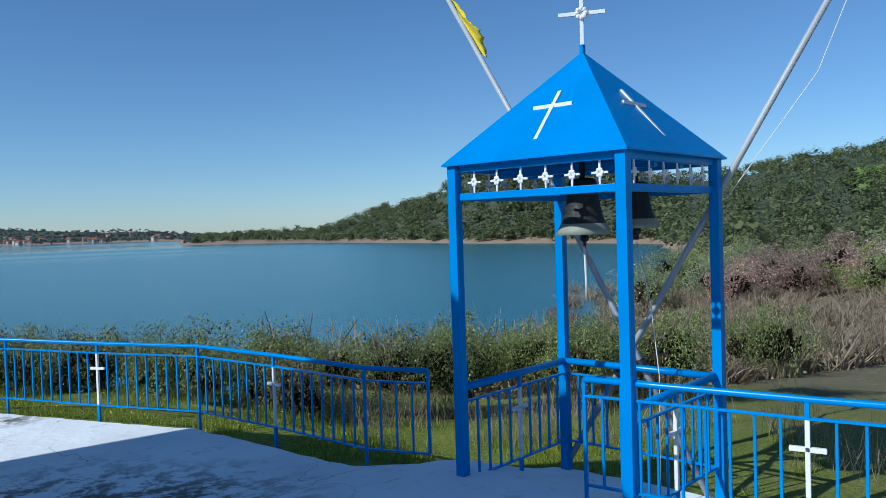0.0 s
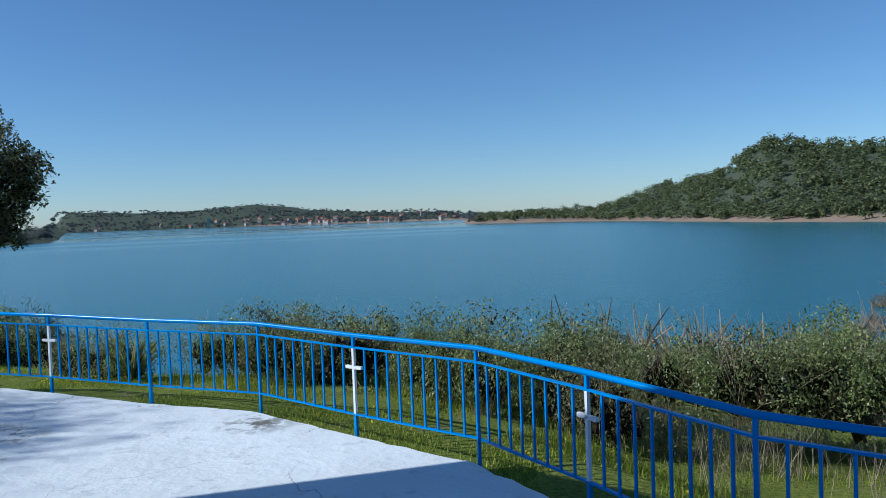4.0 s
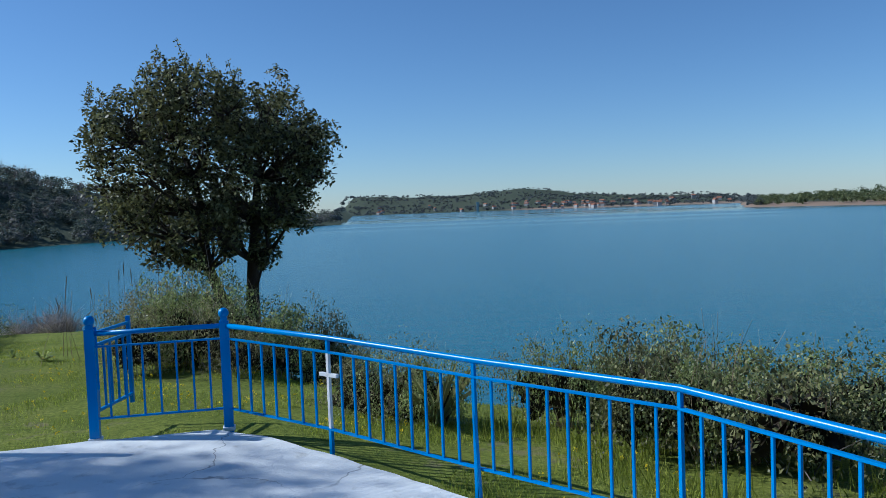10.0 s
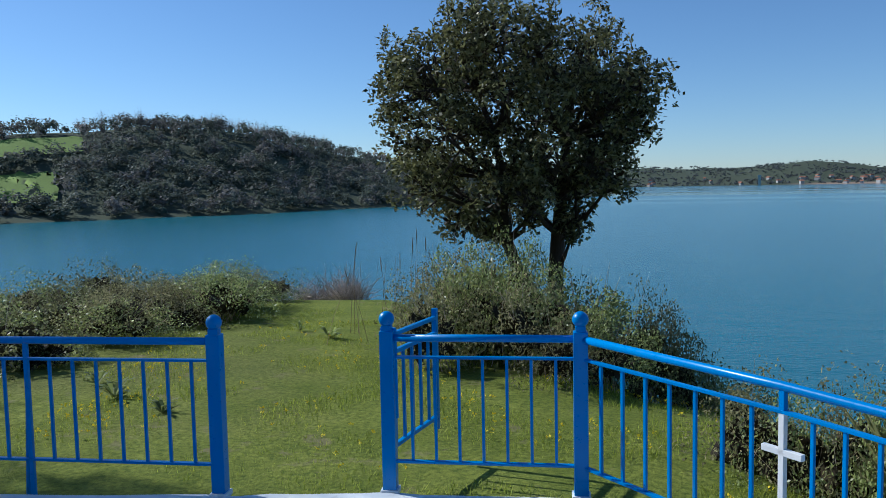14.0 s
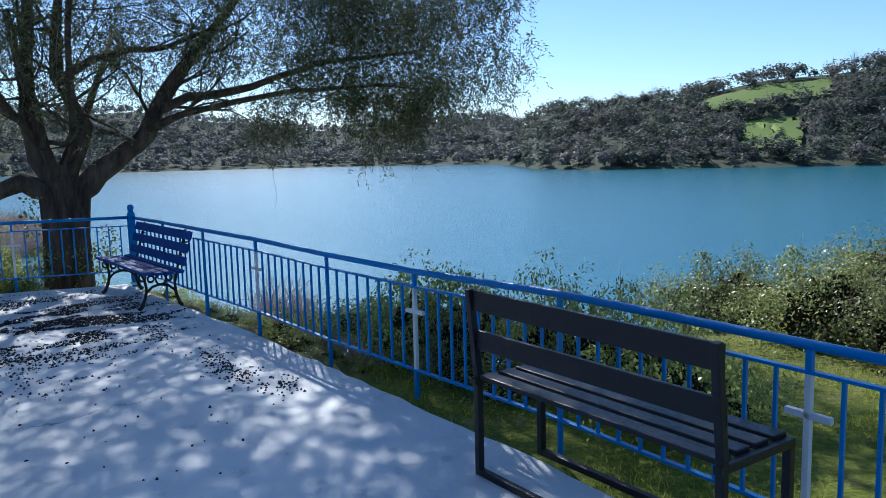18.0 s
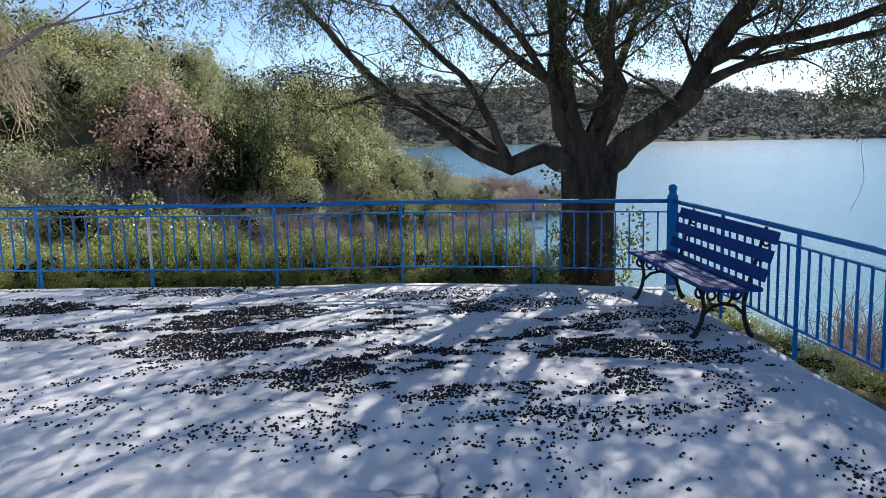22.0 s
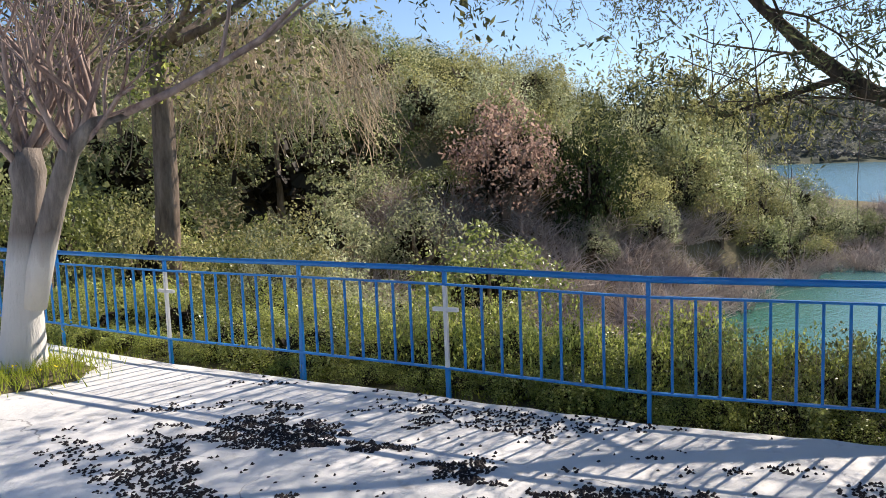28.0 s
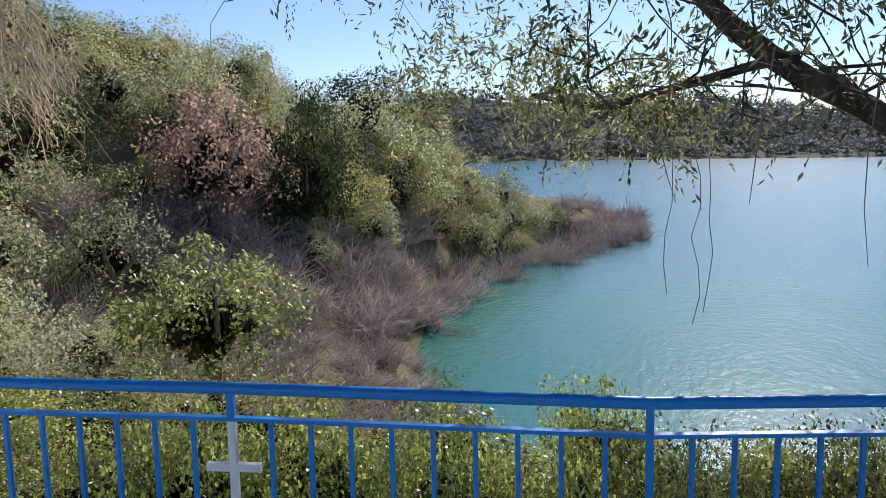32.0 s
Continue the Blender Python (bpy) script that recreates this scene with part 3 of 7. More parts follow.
def inside_terrace(x, y):
    ring = TERRACE
    hit = False
    for (ax, ay), (bx, by) in zip(ring, ring[1:] + ring[:1]):
        if (ay > y) != (by > y) and x < (bx - ax) * (y - ay) / (by - ay) + ax:
            hit = not hit
    return hit


def terrace_gap(x, y):
    """Distance outwards from the terrace's edge; 0 inside."""
    if inside_terrace(x, y):
        return 0.0
    best = 1e9
    for (ax, ay), (bx, by) in zip(TERRACE, TERRACE[1:] + TERRACE[:1]):
        dx, dy = bx - ax, by - ay
        t = min(max(((x - ax) * dx + (y - ay) * dy) / (dx * dx + dy * dy), 0), 1)
        best = min(best, math.hypot(x - ax - t * dx, y - ay - t * dy))
    return best


TERRACE = [(-0.08, -0.05), (0.52, -0.36), (2.00, -1.47), (3.02, -2.24), (3.76, -3.46), (4.48, -4.58), (4.80, -5.73), (5.06, -6.85), (5.30, -7.55), (6.66, -7.62),
           (6.98, -9.1), (6.5, -10.2), (6.9, -12.6), (7.4, -24), (-9.6, -24), (-10.5, -17.0), (-10.98, -13.6), (-11.18, -12.03), (-11.48, -10.67), (-11.73, -9.47), (-11.98, -8.12), (-12.39, -6.86), (-12.53, -5.48),
           (-12.57, -4.24), (-11.55, -3.86), (-10.42, -3.44), (-9.3, -3.02), (-7.27, -2.36), (-5.60, -1.83), (-4.2, -1.43), (-2.97, -1.00), (-1.92, -0.66), (-0.98, -0.30)]


VALLEY = table([(-180, -0.4), (-110, -1.0), (-80, -2.6), (-62, -4.2), (-57, -4.7), (-54.5, -5.6), (-48, -6.6), (103, -6.6), (107, -6.0), (110, -4.9), (114, -4.0), (125, -3.2), (150, -2.0), (172, -0.4), (180, -0.4)])
REACH = table([(-180, 14), (-70, 24), (-57, 30), (-50, 34), (-40, 26), (-10, 19), (5, 20), (20, 22), (42, 22), (52, 13), (62, 6), (71, 3.4), (85, 3.2), (100, 6), (110, 13), (125, 12), (180, 12)])
LAWN = table([(-180, 0.5), (-20, 0.9), (2, 1.4), (14, 6), (22, 10), (40, 10), (50, 4), (60, 2.0), (65, 0.9), (71, 0.2), (100, 0.15), (112, 0.5), (180, 0.5)])
SPIT_SHORE = table([(92, 100), (96.0, 70), (100.8, 56), (106.6, 47), (111, 38), (120, 31), (135, 27), (180, 27)])
SPIT_TOP = table([(92, -7), (96.4, -6.2), (98, -4.5), (100, -3.6), (105, -2.2), (108, -0.2), (113, 2.4), (123, 5.2), (135, 7.5), (150, 9), (180, 9)])
SPIT_WIDE = table([(92, 6), (95, 12), (100, 24), (112, 26), (180, 30)])


def land(x, y):
    """Height of the ground."""
    dx, dy = x - HUB.x, y - HUB.y
    r, b = math.hypot(dx, dy), math.degrees(math.atan2(-dx, dy))
    gap = terrace_gap(x, y) if r < 60 else r - 12
    h = floor_z(x, y) - 0.07 - 0.05 * smooth(0, 1, gap) - 0.035 * min(max(gap - 1, 0), 22)
    h += (VALLEY(b) - h) * smooth(LAWN(b), LAWN(b) + REACH(b), gap)
    if b > 92:
        s0, w0 = SPIT_SHORE(b), SPIT_WIDE(b)
        h += (SPIT_TOP(b) - h) * smooth(s0 - 4, s0 + w0, r)
        if b < 112:
            h -= (h - LAKE + 1.6) * smooth(s0 + w0 + 2, s0 + w0 * 2.2 + 4, r) * (1 - smooth(108, 112, b))
    far = FAR(b)
    if r > far * 0.93:
        crest = max(far * 1.45 + 20, 430 * smooth(-46, -58, b))
        hc = 1.7 + math.tan(radians(RISE(b))) * crest
        f = LAKE - 1.5 + 2.5 * smooth(far * 0.97, far * 1.03, r) + max(hc - LAKE - 1, 0.5) * smooth(far * 1.01, crest, r) ** 0.9
        f += (noise.noise((x * 0.011, y * 0.011, 0)) * 5 + noise.noise((x * 0.03, y * 0.03, 3)) * 2) * smooth(far * 1.02, far * 1.2, r) * min(far / 400, 1.6)
        f -= 14 * smooth(crest, crest * 2.6, r)
        h += (f - h) * smooth(far * 0.93, far * 1.0, r)
    if gap > 0.5 and r < 200:
        h += noise.noise((x * 0.35, y * 0.35, 7)) * 0.10 * smooth(0.5, 3, gap)
    return h


# ---- setting: ground, water, terrace, chapel ----
def build_ground():
    """One sheet, dense near the terrace, that runs to the horizon."""
    turns = 400
    steps = [0.0] + [1.2 * k for k in range(1, 22)] + [26.4 * 1.052 ** k for k in range(1, 96)] + [4400.0]
    verts, faces = [], []
    for j, r in enumerate(steps):
        for i in range(turns):
            a = 2 * math.pi * i / turns
            x, y = HUB.x - 3 - r * math.sin(a), HUB.y + r * math.cos(a)
            verts.append((x, y, land(x, y) if r < 3300 else 5.0))
    for j in range(len(steps) - 1):
        for i in range(turns):
            k = (i + 1) % turns
            faces.append((j * turns + i, j * turns + k, (j + 1) * turns + k, (j + 1) * turns + i))
    me = bpy.data.meshes.new("ground")
    me.from_pydata(verts, [], faces)
    me.materials.append(GROUND)
    me.polygons.foreach_set("use_smooth", [True] * len(me.polygons))
    ob = new("ground", me)
    return tagged(ob, "green grassy bank with bare earth falling to a lake", "ground", kind="structure")


GROUND_OB = build_ground()
bm = bmesh.new()
bmesh.ops.create_grid(bm, x_segments=2, y_segments=2, size=4300)
ob = new("water", mesh_of("water", bm, WATER))
ob.location.z = LAKE
tagged(ob, "calm turquoise lake water with fine ripples", "lake", kind="structure")


def build_terrace():
    """The whitewashed slab, with a slightly wavering edge."""
    rng = random.Random(4)
    ring = []
    for (ax, ay), (bx, by) in zip(TERRACE, TERRACE[1:] + TERRACE[:1]):
        n = max(2, int(math.hypot(bx - ax, by - ay) / 0.16))
        for k in range(n):
            t = k / n
            ring.append((ax + (bx - ax) * t + rng.uniform(-0.018, 0.018), ay + (by - ay) * t + rng.uniform(-0.018, 0.018)))
    bm = bmesh.new()
    top = bm.faces.new([bm.verts.new((x, y, floor_z(x, y))) for x, y in ring])
    bmesh.ops.triangulate(bm, faces=[top])
    bmesh.ops.recalc_face_normals(bm, faces=bm.faces)
    if sum(f.normal.z for f in bm.faces) < 0:
        bmesh.ops.reverse_faces(bm, faces=bm.faces)
    for k, cuts in ((0, (-7, -6.3, -5.6, -4.9, -4.2, -3.5, -2.8, 0, 0.6, 1.2, 1.8, 2.5, 3.5, 4.5, 5.0, 5.35, 5.7, 6.0, 6.35, 6.7)), (1, (-1.6, -2.0, -2.4, -2.9, -3.4, -6.6, -7.0, -7.5, -7.9, -9, -12))):
        for c in cuts:
            co, no = [0, 0, 0], [0, 0, 0]
            co[k], no[k] = c, 1
            bmesh.ops.bisect_plane(bm, geom=bm.verts[:] + bm.edges[:] + bm.faces[:], plane_co=co, plane_no=no)
    for v in bm.verts:
        v.co.z = floor_z(v.co.x, v.co.y)
    edges = [e for e in bm.edges if e.is_boundary]
    out = bmesh.ops.extrude_edge_only(bm, edges=edges)
    for v in out["geom"]:
        if isinstance(v, bmesh.types.BMVert):
            v.co.z -= 0.35
    return tagged(new("floor", mesh_of("floor", solid(bm), SLAB)), "whitewashed concrete terrace with rough trowel marks and stains", "terrace", kind="structure")


build_terrace()


def prism(name, ring, z0, z1, mat, label, category):
    bm = bmesh.new()
    f = bm.faces.new([bm.verts.new((x, y, z0)) for x, y in ring])
    up = bmesh.ops.extrude_face_region(bm, geom=[f])
    for v in up["geom"]:
        if isinstance(v, bmesh.types.BMVert):
            v.co.z = z1
    return tagged(new(name, mesh_of(name, solid(bm), mat)), label, category, kind="structure")


CORNER = (-0.03, -4.55)
EAVE, RIDGE, RIDGE_Y = 3.18, 5.19, -7.5


def gable(name, x0, x1, ring):
    """An end wall up to the ridge: x0 and x1 of its two faces, ring of (y, z)."""
    bm = bmesh.new()
    f = bm.faces.new([bm.verts.new((x0, y, z)) for y, z in ring])
    up = bmesh.ops.extrude_face_region(bm, geom=[f])
    for v in up["geom"]:
        if isinstance(v, bmesh.types.BMVert):
            v.co.x = x1
    return tagged(new(name, mesh_of(name, solid(bm), WALL)), "plain whitewashed plaster chapel wall", "wall", kind="structure")


prism("wall_north", [CORNER, (-0.33, -4.80), (-4.6, -6.20), (-4.6, -5.90)], -0.3, EAVE + 0.25, WALL, "plain whitewashed plaster chapel wall", "wall")
gable("wall_east", -0.03, -0.33, [(-4.553, -0.3), (-9.6, -0.3), (-9.6, EAVE + 0.42), (RIDGE_Y, RIDGE - 0.02), (-4.553, EAVE + 0.25)])
gable("wall_west", -4.9, -4.6, [(-6.2, -0.3), (-9.6, -0.3), (-9.6, EAVE + 0.42), (RIDGE_Y, RIDGE - 0.02), (-6.2, EAVE + 1.4)])
prism("wall_south", [(-4.9, -9.603), (-0.03, -9.603), (-0.03, -9.9), (-4.9, -9.9)], -0.3, EAVE + 0.2, WALL, "plain whitewashed plaster chapel wall", "wall")
for name, y0 in (("roof_north", -4.2), ("roof_south", -10.2)):
    bm = bmesh.new()
    lo, hi = [(y0, EAVE), (RIDGE_Y, RIDGE)], [(RIDGE_Y, RIDGE + 0.14), (y0, EAVE + 0.12)]
    f = bm.faces.new([bm.verts.new((0.07, y, z)) for y, z in lo + hi])
    up = bmesh.ops.extrude_face_region(bm, geom=[f])
    for v in up["geom"]:
        if isinstance(v, bmesh.types.BMVert):
            v.co.x = -5.0
    tagged(new(name, mesh_of(name, solid(bm), WALL)), "pitched white chapel roof slope", "roof", kind="structure")


# ---- railings ----
RAIL_TOP, RAIL_MID, RAIL_LOW = 0.84, 0.735, 0.16


def bar_mesh(name, length, w, mat):
    bm = bmesh.new()
    box(bm, -w / 2, w / 2, -w / 2, w / 2, 0, length, None, 0.0025)
    return mesh_of(name, solid(bm), mat)


BALUSTER = bar_mesh("baluster", RAIL_MID - RAIL_LOW, 0.016, BLUE)
SLIM_POST = bar_mesh("post", RAIL_TOP + 0.06, 0.024, BLUE)
SHORT_POST = bar_mesh("post", RAIL_TOP - RAIL_MID, 0.026, BLUE)
CROSS_UP = bar_mesh("cross_upright", RAIL_MID - RAIL_LOW, 0.026, WHITE)
END_POST = bar_mesh("end_post", RAIL_TOP - RAIL_LOW, 0.024, BLUE)
FOOT_POST = bar_mesh("post_foot", RAIL_LOW + 0.08, 0.028, BLUE)
bm = bmesh.new()
box(bm, -0.095, 0.095, -0.013, 0.013, -0.014, 0.014, None, 0.003)
CROSS_ARM = mesh_of("cross_arm", solid(bm), WHITE)


def railing(name, label, pts, marks, ends=(True, True), lift=None, top_r=0.0205, group="terrace railings"):
    """A railing through the posts at pts. marks: one letter a post: p plain, c with a white cross, b with a slanting brace, - no post."""
    rail = thing(name, label, "railing", group)
    zs = [floor_z(x, y) if lift is None else lift for x, y in pts] if not isinstance(lift, list) else lift
    for nm, z, r in (("top_rail", RAIL_TOP, top_r), ("middle_rail", RAIL_MID, 0.011), ("bottom_rail", RAIL_LOW, 0.011)):
        bm = bmesh.new()
        line = [(x, y, zz + z) for (x, y), zz in zip(pts, zs)]
        if nm == "top_rail":
            tube(bm, line, r, 10)
            part(nm, solid(bm), BLUE, rail, smooth=True)
            continue
        bm.free()
        for a, b in zip(line, line[1:]):
            bm = bmesh.new()
            beam(bm, a, b, 0.03, 0.014, 0.002)
            part(nm, solid(bm), BLUE, rail)
    for (x, y), z, k, i in zip(pts, zs, marks, range(len(pts))):
        j = min(i, len(pts) - 2)
        d = Vector((pts[j + 1][0] - pts[j][0], pts[j + 1][1] - pts[j][1]))
        turn = math.degrees(math.atan2(d.y, d.x))
        if k == "c":
            part("post", SHORT_POST, None, rail, m=pose(x, y, z + RAIL_MID, 0, 0, turn))
            up = part("cross", CROSS_UP, None, rail, "white painted metal cross", m=pose(x, y, z + RAIL_LOW, 0, 0, turn))
            part("cross_arm", CROSS_ARM, None, up, m=pose(0, 0, 0.405))
            part("post_foot", FOOT_POST, None, rail, m=pose(x, y, z - 0.08, 0, 0, turn))
        elif k == "e":
            part("end_post", END_POST, None, rail, m=pose(x, y, z + RAIL_LOW, 0, 0, turn))
        elif k in "pb":
            part("post", SLIM_POST, None, rail, m=pose(x, y, z - 0.06, 0, 0, turn))
            if k == "b":
                s = Vector((-d.y, d.x, 0)).normalized() * -0.04 + Vector((d.x, d.y, 0)).normalized() * 0.06
                bm = bmesh.new()
                beam(bm, (x, y, z + 0.52), (x + s.x, y + s.y, z - 0.06), 0.022, 0.022, 0.003)
                part("brace", solid(bm), BLUE, rail)
    for (a, za), (b, zb) in zip(zip(pts, zs), list(zip(pts, zs))[1:]):
        n = max(2, round(math.hypot(b[0] - a[0], b[1] - a[1]) / 0.136))
        turn = math.degrees(math.atan2(b[1] - a[1], b[0] - a[0]))
        for k in range(1, n):
            t = k / n
            part("baluster", BALUSTER, None, rail, m=pose(a[0] + (b[0] - a[0]) * t, a[1] + (b[1] - a[1]) * t, za + (zb - za) * t + RAIL_LOW, 0, 0, turn))
    return rail


railing("railing", "bright blue metal railing with white crosses along the terrace edge", RAIL_EAST, "-cbpcbcpe", lift=[0.0, -0.035, -0.07, -0.085, -0.09, -0.09, -0.09, -0.09, -0.095])
railing("railing", "bright blue metal railing with white crosses above the lake bank", RAIL_NORTH, "-bcpcbcbp-", lift=[0.0, 0.0, 0.0, 0.0, -0.045, -0.03, -0.02, -0.01, 0.0, 0.0])
railing("railing", "bright blue metal railing with white crosses over the wooded bay", RAIL_WEST, "-cppcbcbpp", lift=[0.0, 0.0, 0.0, 0.0, 0.015, 0.02, 0.02, 0.02, 0.02, 0.02])
railing("railing", "short blue railing panel beside the gate", [(-0.998, -0.25), (0.0, 0.0)], "--")


def ball_post(x, y, label, width=0.075, height=0.90):
    z = floor_z(x, y)
    p = thing("gate_post", label, "post", "ball-topped posts", pose(x, y, z, 0, 0, 15))
    bm = bmesh.new()
    box(bm, -width / 2, width / 2, -width / 2, width / 2, -0.05, height - 0.02, None, 0.006)
    box(bm, -width * 0.36, width * 0.36, -width * 0.36, width * 0.36, height - 0.03, height + 0.01, None, 0.004)
    part("shaft", solid(bm), BLUE, p)
    bm = bmesh.new()
    bmesh.ops.create_uvsphere(bm, u_segments=20, v_segments=12, radius=0.043)
    part("ball", bm, BLUE, p, smooth=True, m=pose(0, 0, height + 0.043))
    bm = bmesh.new()
    box(bm, -width * 0.66, width * 0.66, -width * 0.66, width * 0.66, -0.02, 0.010, None, 0.006)
    part("base", solid(bm), SLAB, p, "small whitewashed mortar footing")


for x, y in ((0.0, 0.0), (-0.998, -0.25), (-1.86, -0.60)):
    ball_post(x, y, "bright blue square steel gate post with ball finial")
ball_post(-12.66, -4.12, "dark blue steel corner post with ball finial behind the bench", 0.085, 0.92)


def build_gate():
    """The gate leaf, swung open over the lawn."""
    g = thing("gate_leaf", "bright blue metal gate leaf standing open over the grass", "gate", m=pose(-1.06, -0.16, 0.02, 0, 0, 89))
    for nm, z in (("top_bar", 0.80), ("middle_bar", 0.70), ("bottom_bar", 0.16)):
        bm = bmesh.new()
        beam(bm, (0, 0, z), (0.70, 0, z), 0.028, 0.024, 0.003)
        part(nm, solid(bm), BLUE, g)
    for x in (0.0, 0.70):
        bm = bmesh.new()
        box(bm, x - 0.016, x + 0.016, -0.016, 0.016, 0.08, 0.86, None, 0.003)
        part("stile", solid(bm), BLUE, g)
    for k in range(1, 6):
        bm = bmesh.new()
        box(bm, 0.117 * k - 0.008, 0.117 * k + 0.008, -0.008, 0.008, 0.16, 0.70)
        part("bar", solid(bm), BLUE, g)
    bm = bmesh.new()
    beam(bm, (-0.02, -0.02, 0.62), (-0.06, -0.10, 0.62), 0.02, 0.5, 0.003)
    part("hinge_plate", solid(bm), BLUE, g)


build_gate()

# ---- bell tower ----
T_C, T_TURN, T_SIDE, T_EAVE, T_APEX = Vector((6.114, -8.602)), 2.562, 1.416, 2.35, 3.15


def t_corner(k, side=T_SIDE):
    a = T_TURN + k * math.pi / 2
    return Vector((T_C.x + side / math.sqrt(2) * math.cos(a), T_C.y + side / math.sqrt(2) * math.sin(a)))


def ornament(bm, m):
    """A small white star-cross of the frieze."""
    for k in (0, 90):
        box(bm, -0.058, 0.058, -0.005, 0.005, -0.007, 0.007, m @ pose(0, 0, 0, 0, k, 0), 0.0)
    for a in range(0, 360, 60):
        r = bmesh.ops.create_uvsphere(bm, u_segments=8, v_segments=5, radius=0.013)
        bmesh.ops.transform(bm, matrix=m @ pose(0.02 * math.cos(radians(a)), -0.006, 0.02 * math.sin(radians(a))) @ Matrix.Diagonal((1, 0.5, 1, 1)), verts=r["verts"])


def build_tower():
    t = thing("bell_tower", "bright blue steel bell tower with pyramid roof and white crosses", "bell tower", m=pose(0, 0, 0))
    ang = math.degrees(T_TURN) + 45
    foot = [0.08, 0.0, -0.20, -0.22]
    for k in range(4):
        c = t_corner(k, T_SIDE - 0.05)
        bm = bmesh.new()
        box(bm, -0.037, 0.037, -0.037, 0.037, foot[k] - 0.1, T_EAVE - 0.01, None, 0.005)
        part("post", solid(bm), BLUE, t, m=pose(c.x, c.y, 0, 0, 0, ang))
    # eave frame, roof and its crosses
    for k in range(4):
        a, b = t_corner(k, T_SIDE - 0.09), t_corner((k + 1) % 4, T_SIDE - 0.09)
        for nm, z, w, hh in (("eave_beam", T_EAVE - 0.03, 0.06, 0.055), ("lower_beam", T_EAVE - 0.235, 0.05, 0.05)):
            d = (b - a).normalized() * 0.03
            bm = bmesh.new()
            beam(bm, (a.x + d.x, a.y + d.y, z), (b.x - d.x, b.y - d.y, z), w, hh, 0.004)
            part(nm, solid(bm), BLUE, t)
        side = math.degrees(math.atan2((b - a).y, (b - a).x))
        for i in range(6):
            p = a + (b - a) * ((i + 0.75) / 6.5)
            bm = bmesh.new()
            ornament(bm, Matrix.Identity(4))
            box(bm, -0.006, 0.006, -0.004, 0.004, -0.085, 0.08)
            part("star_cross", bm, WHITE, t, "small white metal cross with a round flower centre", m=pose(p.x, p.y, T_EAVE - 0.135, 0, 0, side))
    bm = bmesh.new()
    over = [bm.verts.new((*t_corner(k, T_SIDE + 0.08), T_EAVE)) for k in range(4)]
    tip = bm.verts.new((T_C.x, T_C.y, T_APEX))
    low = [bm.verts.new((*t_corner(k, T_SIDE + 0.08), T_EAVE - 0.012)) for k in range(4)]
    tip2 = bm.verts.new((T_C.x, T_C.y, T_APEX - 0.03))
    for k in range(4):
        j = (k + 1) % 4
        bm.faces.new((over[k], over[j], tip))
        bm.faces.new((low[j], low[k], tip2))
        bm.faces.new((low[k], low[j], over[j], over[k]))
    part("roof", solid(bm), BLUE, t)
    bm = bmesh.new()
    box(bm, -0.016, 0.016, -0.016, 0.016, T_APEX - 0.03, T_APEX + 0.05, None, 0.004)
    part("finial_socket", solid(bm), BLUE, t, m=pose(T_C.x, T_C.y, 0))
    bm = bmesh.new()
    box(bm, -0.014, 0.014, -0.008, 0.008, T_APEX + 0.04, T_APEX + 0.50, None, 0.003)
    box(bm, -0.17, 0.17, -0.009, 0.009, T_APEX + 0.262, T_APEX + 0.29, None, 0.003)
    for a in range(0, 360, 45):
        r = bmesh.ops.create_uvsphere(bm, u_segments=10, v_segments=6, radius=0.02)
        bmesh.ops.transform(bm, matrix=pose(0.032 * math.cos(radians(a)), -0.01, T_APEX + 0.276 + 0.032 * math.sin(radians(a))), verts=r["verts"])
    part("roof_cross", bm, WHITE, t, "white metal cross with a flower at its heart", m=pose(T_C.x, T_C.y, 0, 0, 0, -52))
    for k in range(4):
        a, b = t_corner(k), t_corner((k + 1) % 4)
        mid = (a + b) / 2
        lo, hi = Vector((mid.x, mid.y, T_EAVE)), Vector((T_C.x, T_C.y, T_APEX))
        up = (hi - lo).normalized()
        along = Vector((b.x - a.x, b.y - a.y, 0)).normalized()
        out = along.cross(up)
        if out.z < 0:
            out = -out
        c = lo + (hi - lo) * 0.36 + out * 0.018
        bm = bmesh.new()
        beam(bm, c - up * 0.24, c + up * 0.24, 0.03, 0.016, 0.003)
        beam(bm, c + up * 0.09 - along * 0.16, c + up * 0.09 + along * 0.16, 0.016, 0.03, 0.003)
        part("roof_side_cross", solid(bm), WHITE, t, "white metal cross fixed to the roof slope")
    # beams that carry the bells
    a, b, c, d = (t_corner(k, T_SIDE - 0.12) for k in range(4))
    for s in (0.36, 0.66):
        p, q = a + (d - a) * s, b + (c - b) * s
        bm = bmesh.new()
        beam(bm, (p.x, p.y, T_EAVE - 0.06), (q.x, q.y, T_EAVE - 0.06), 0.05, 0.06, 0.004)
        part("bell_beam", solid(bm), BLUE, t)
    return t


build_tower()


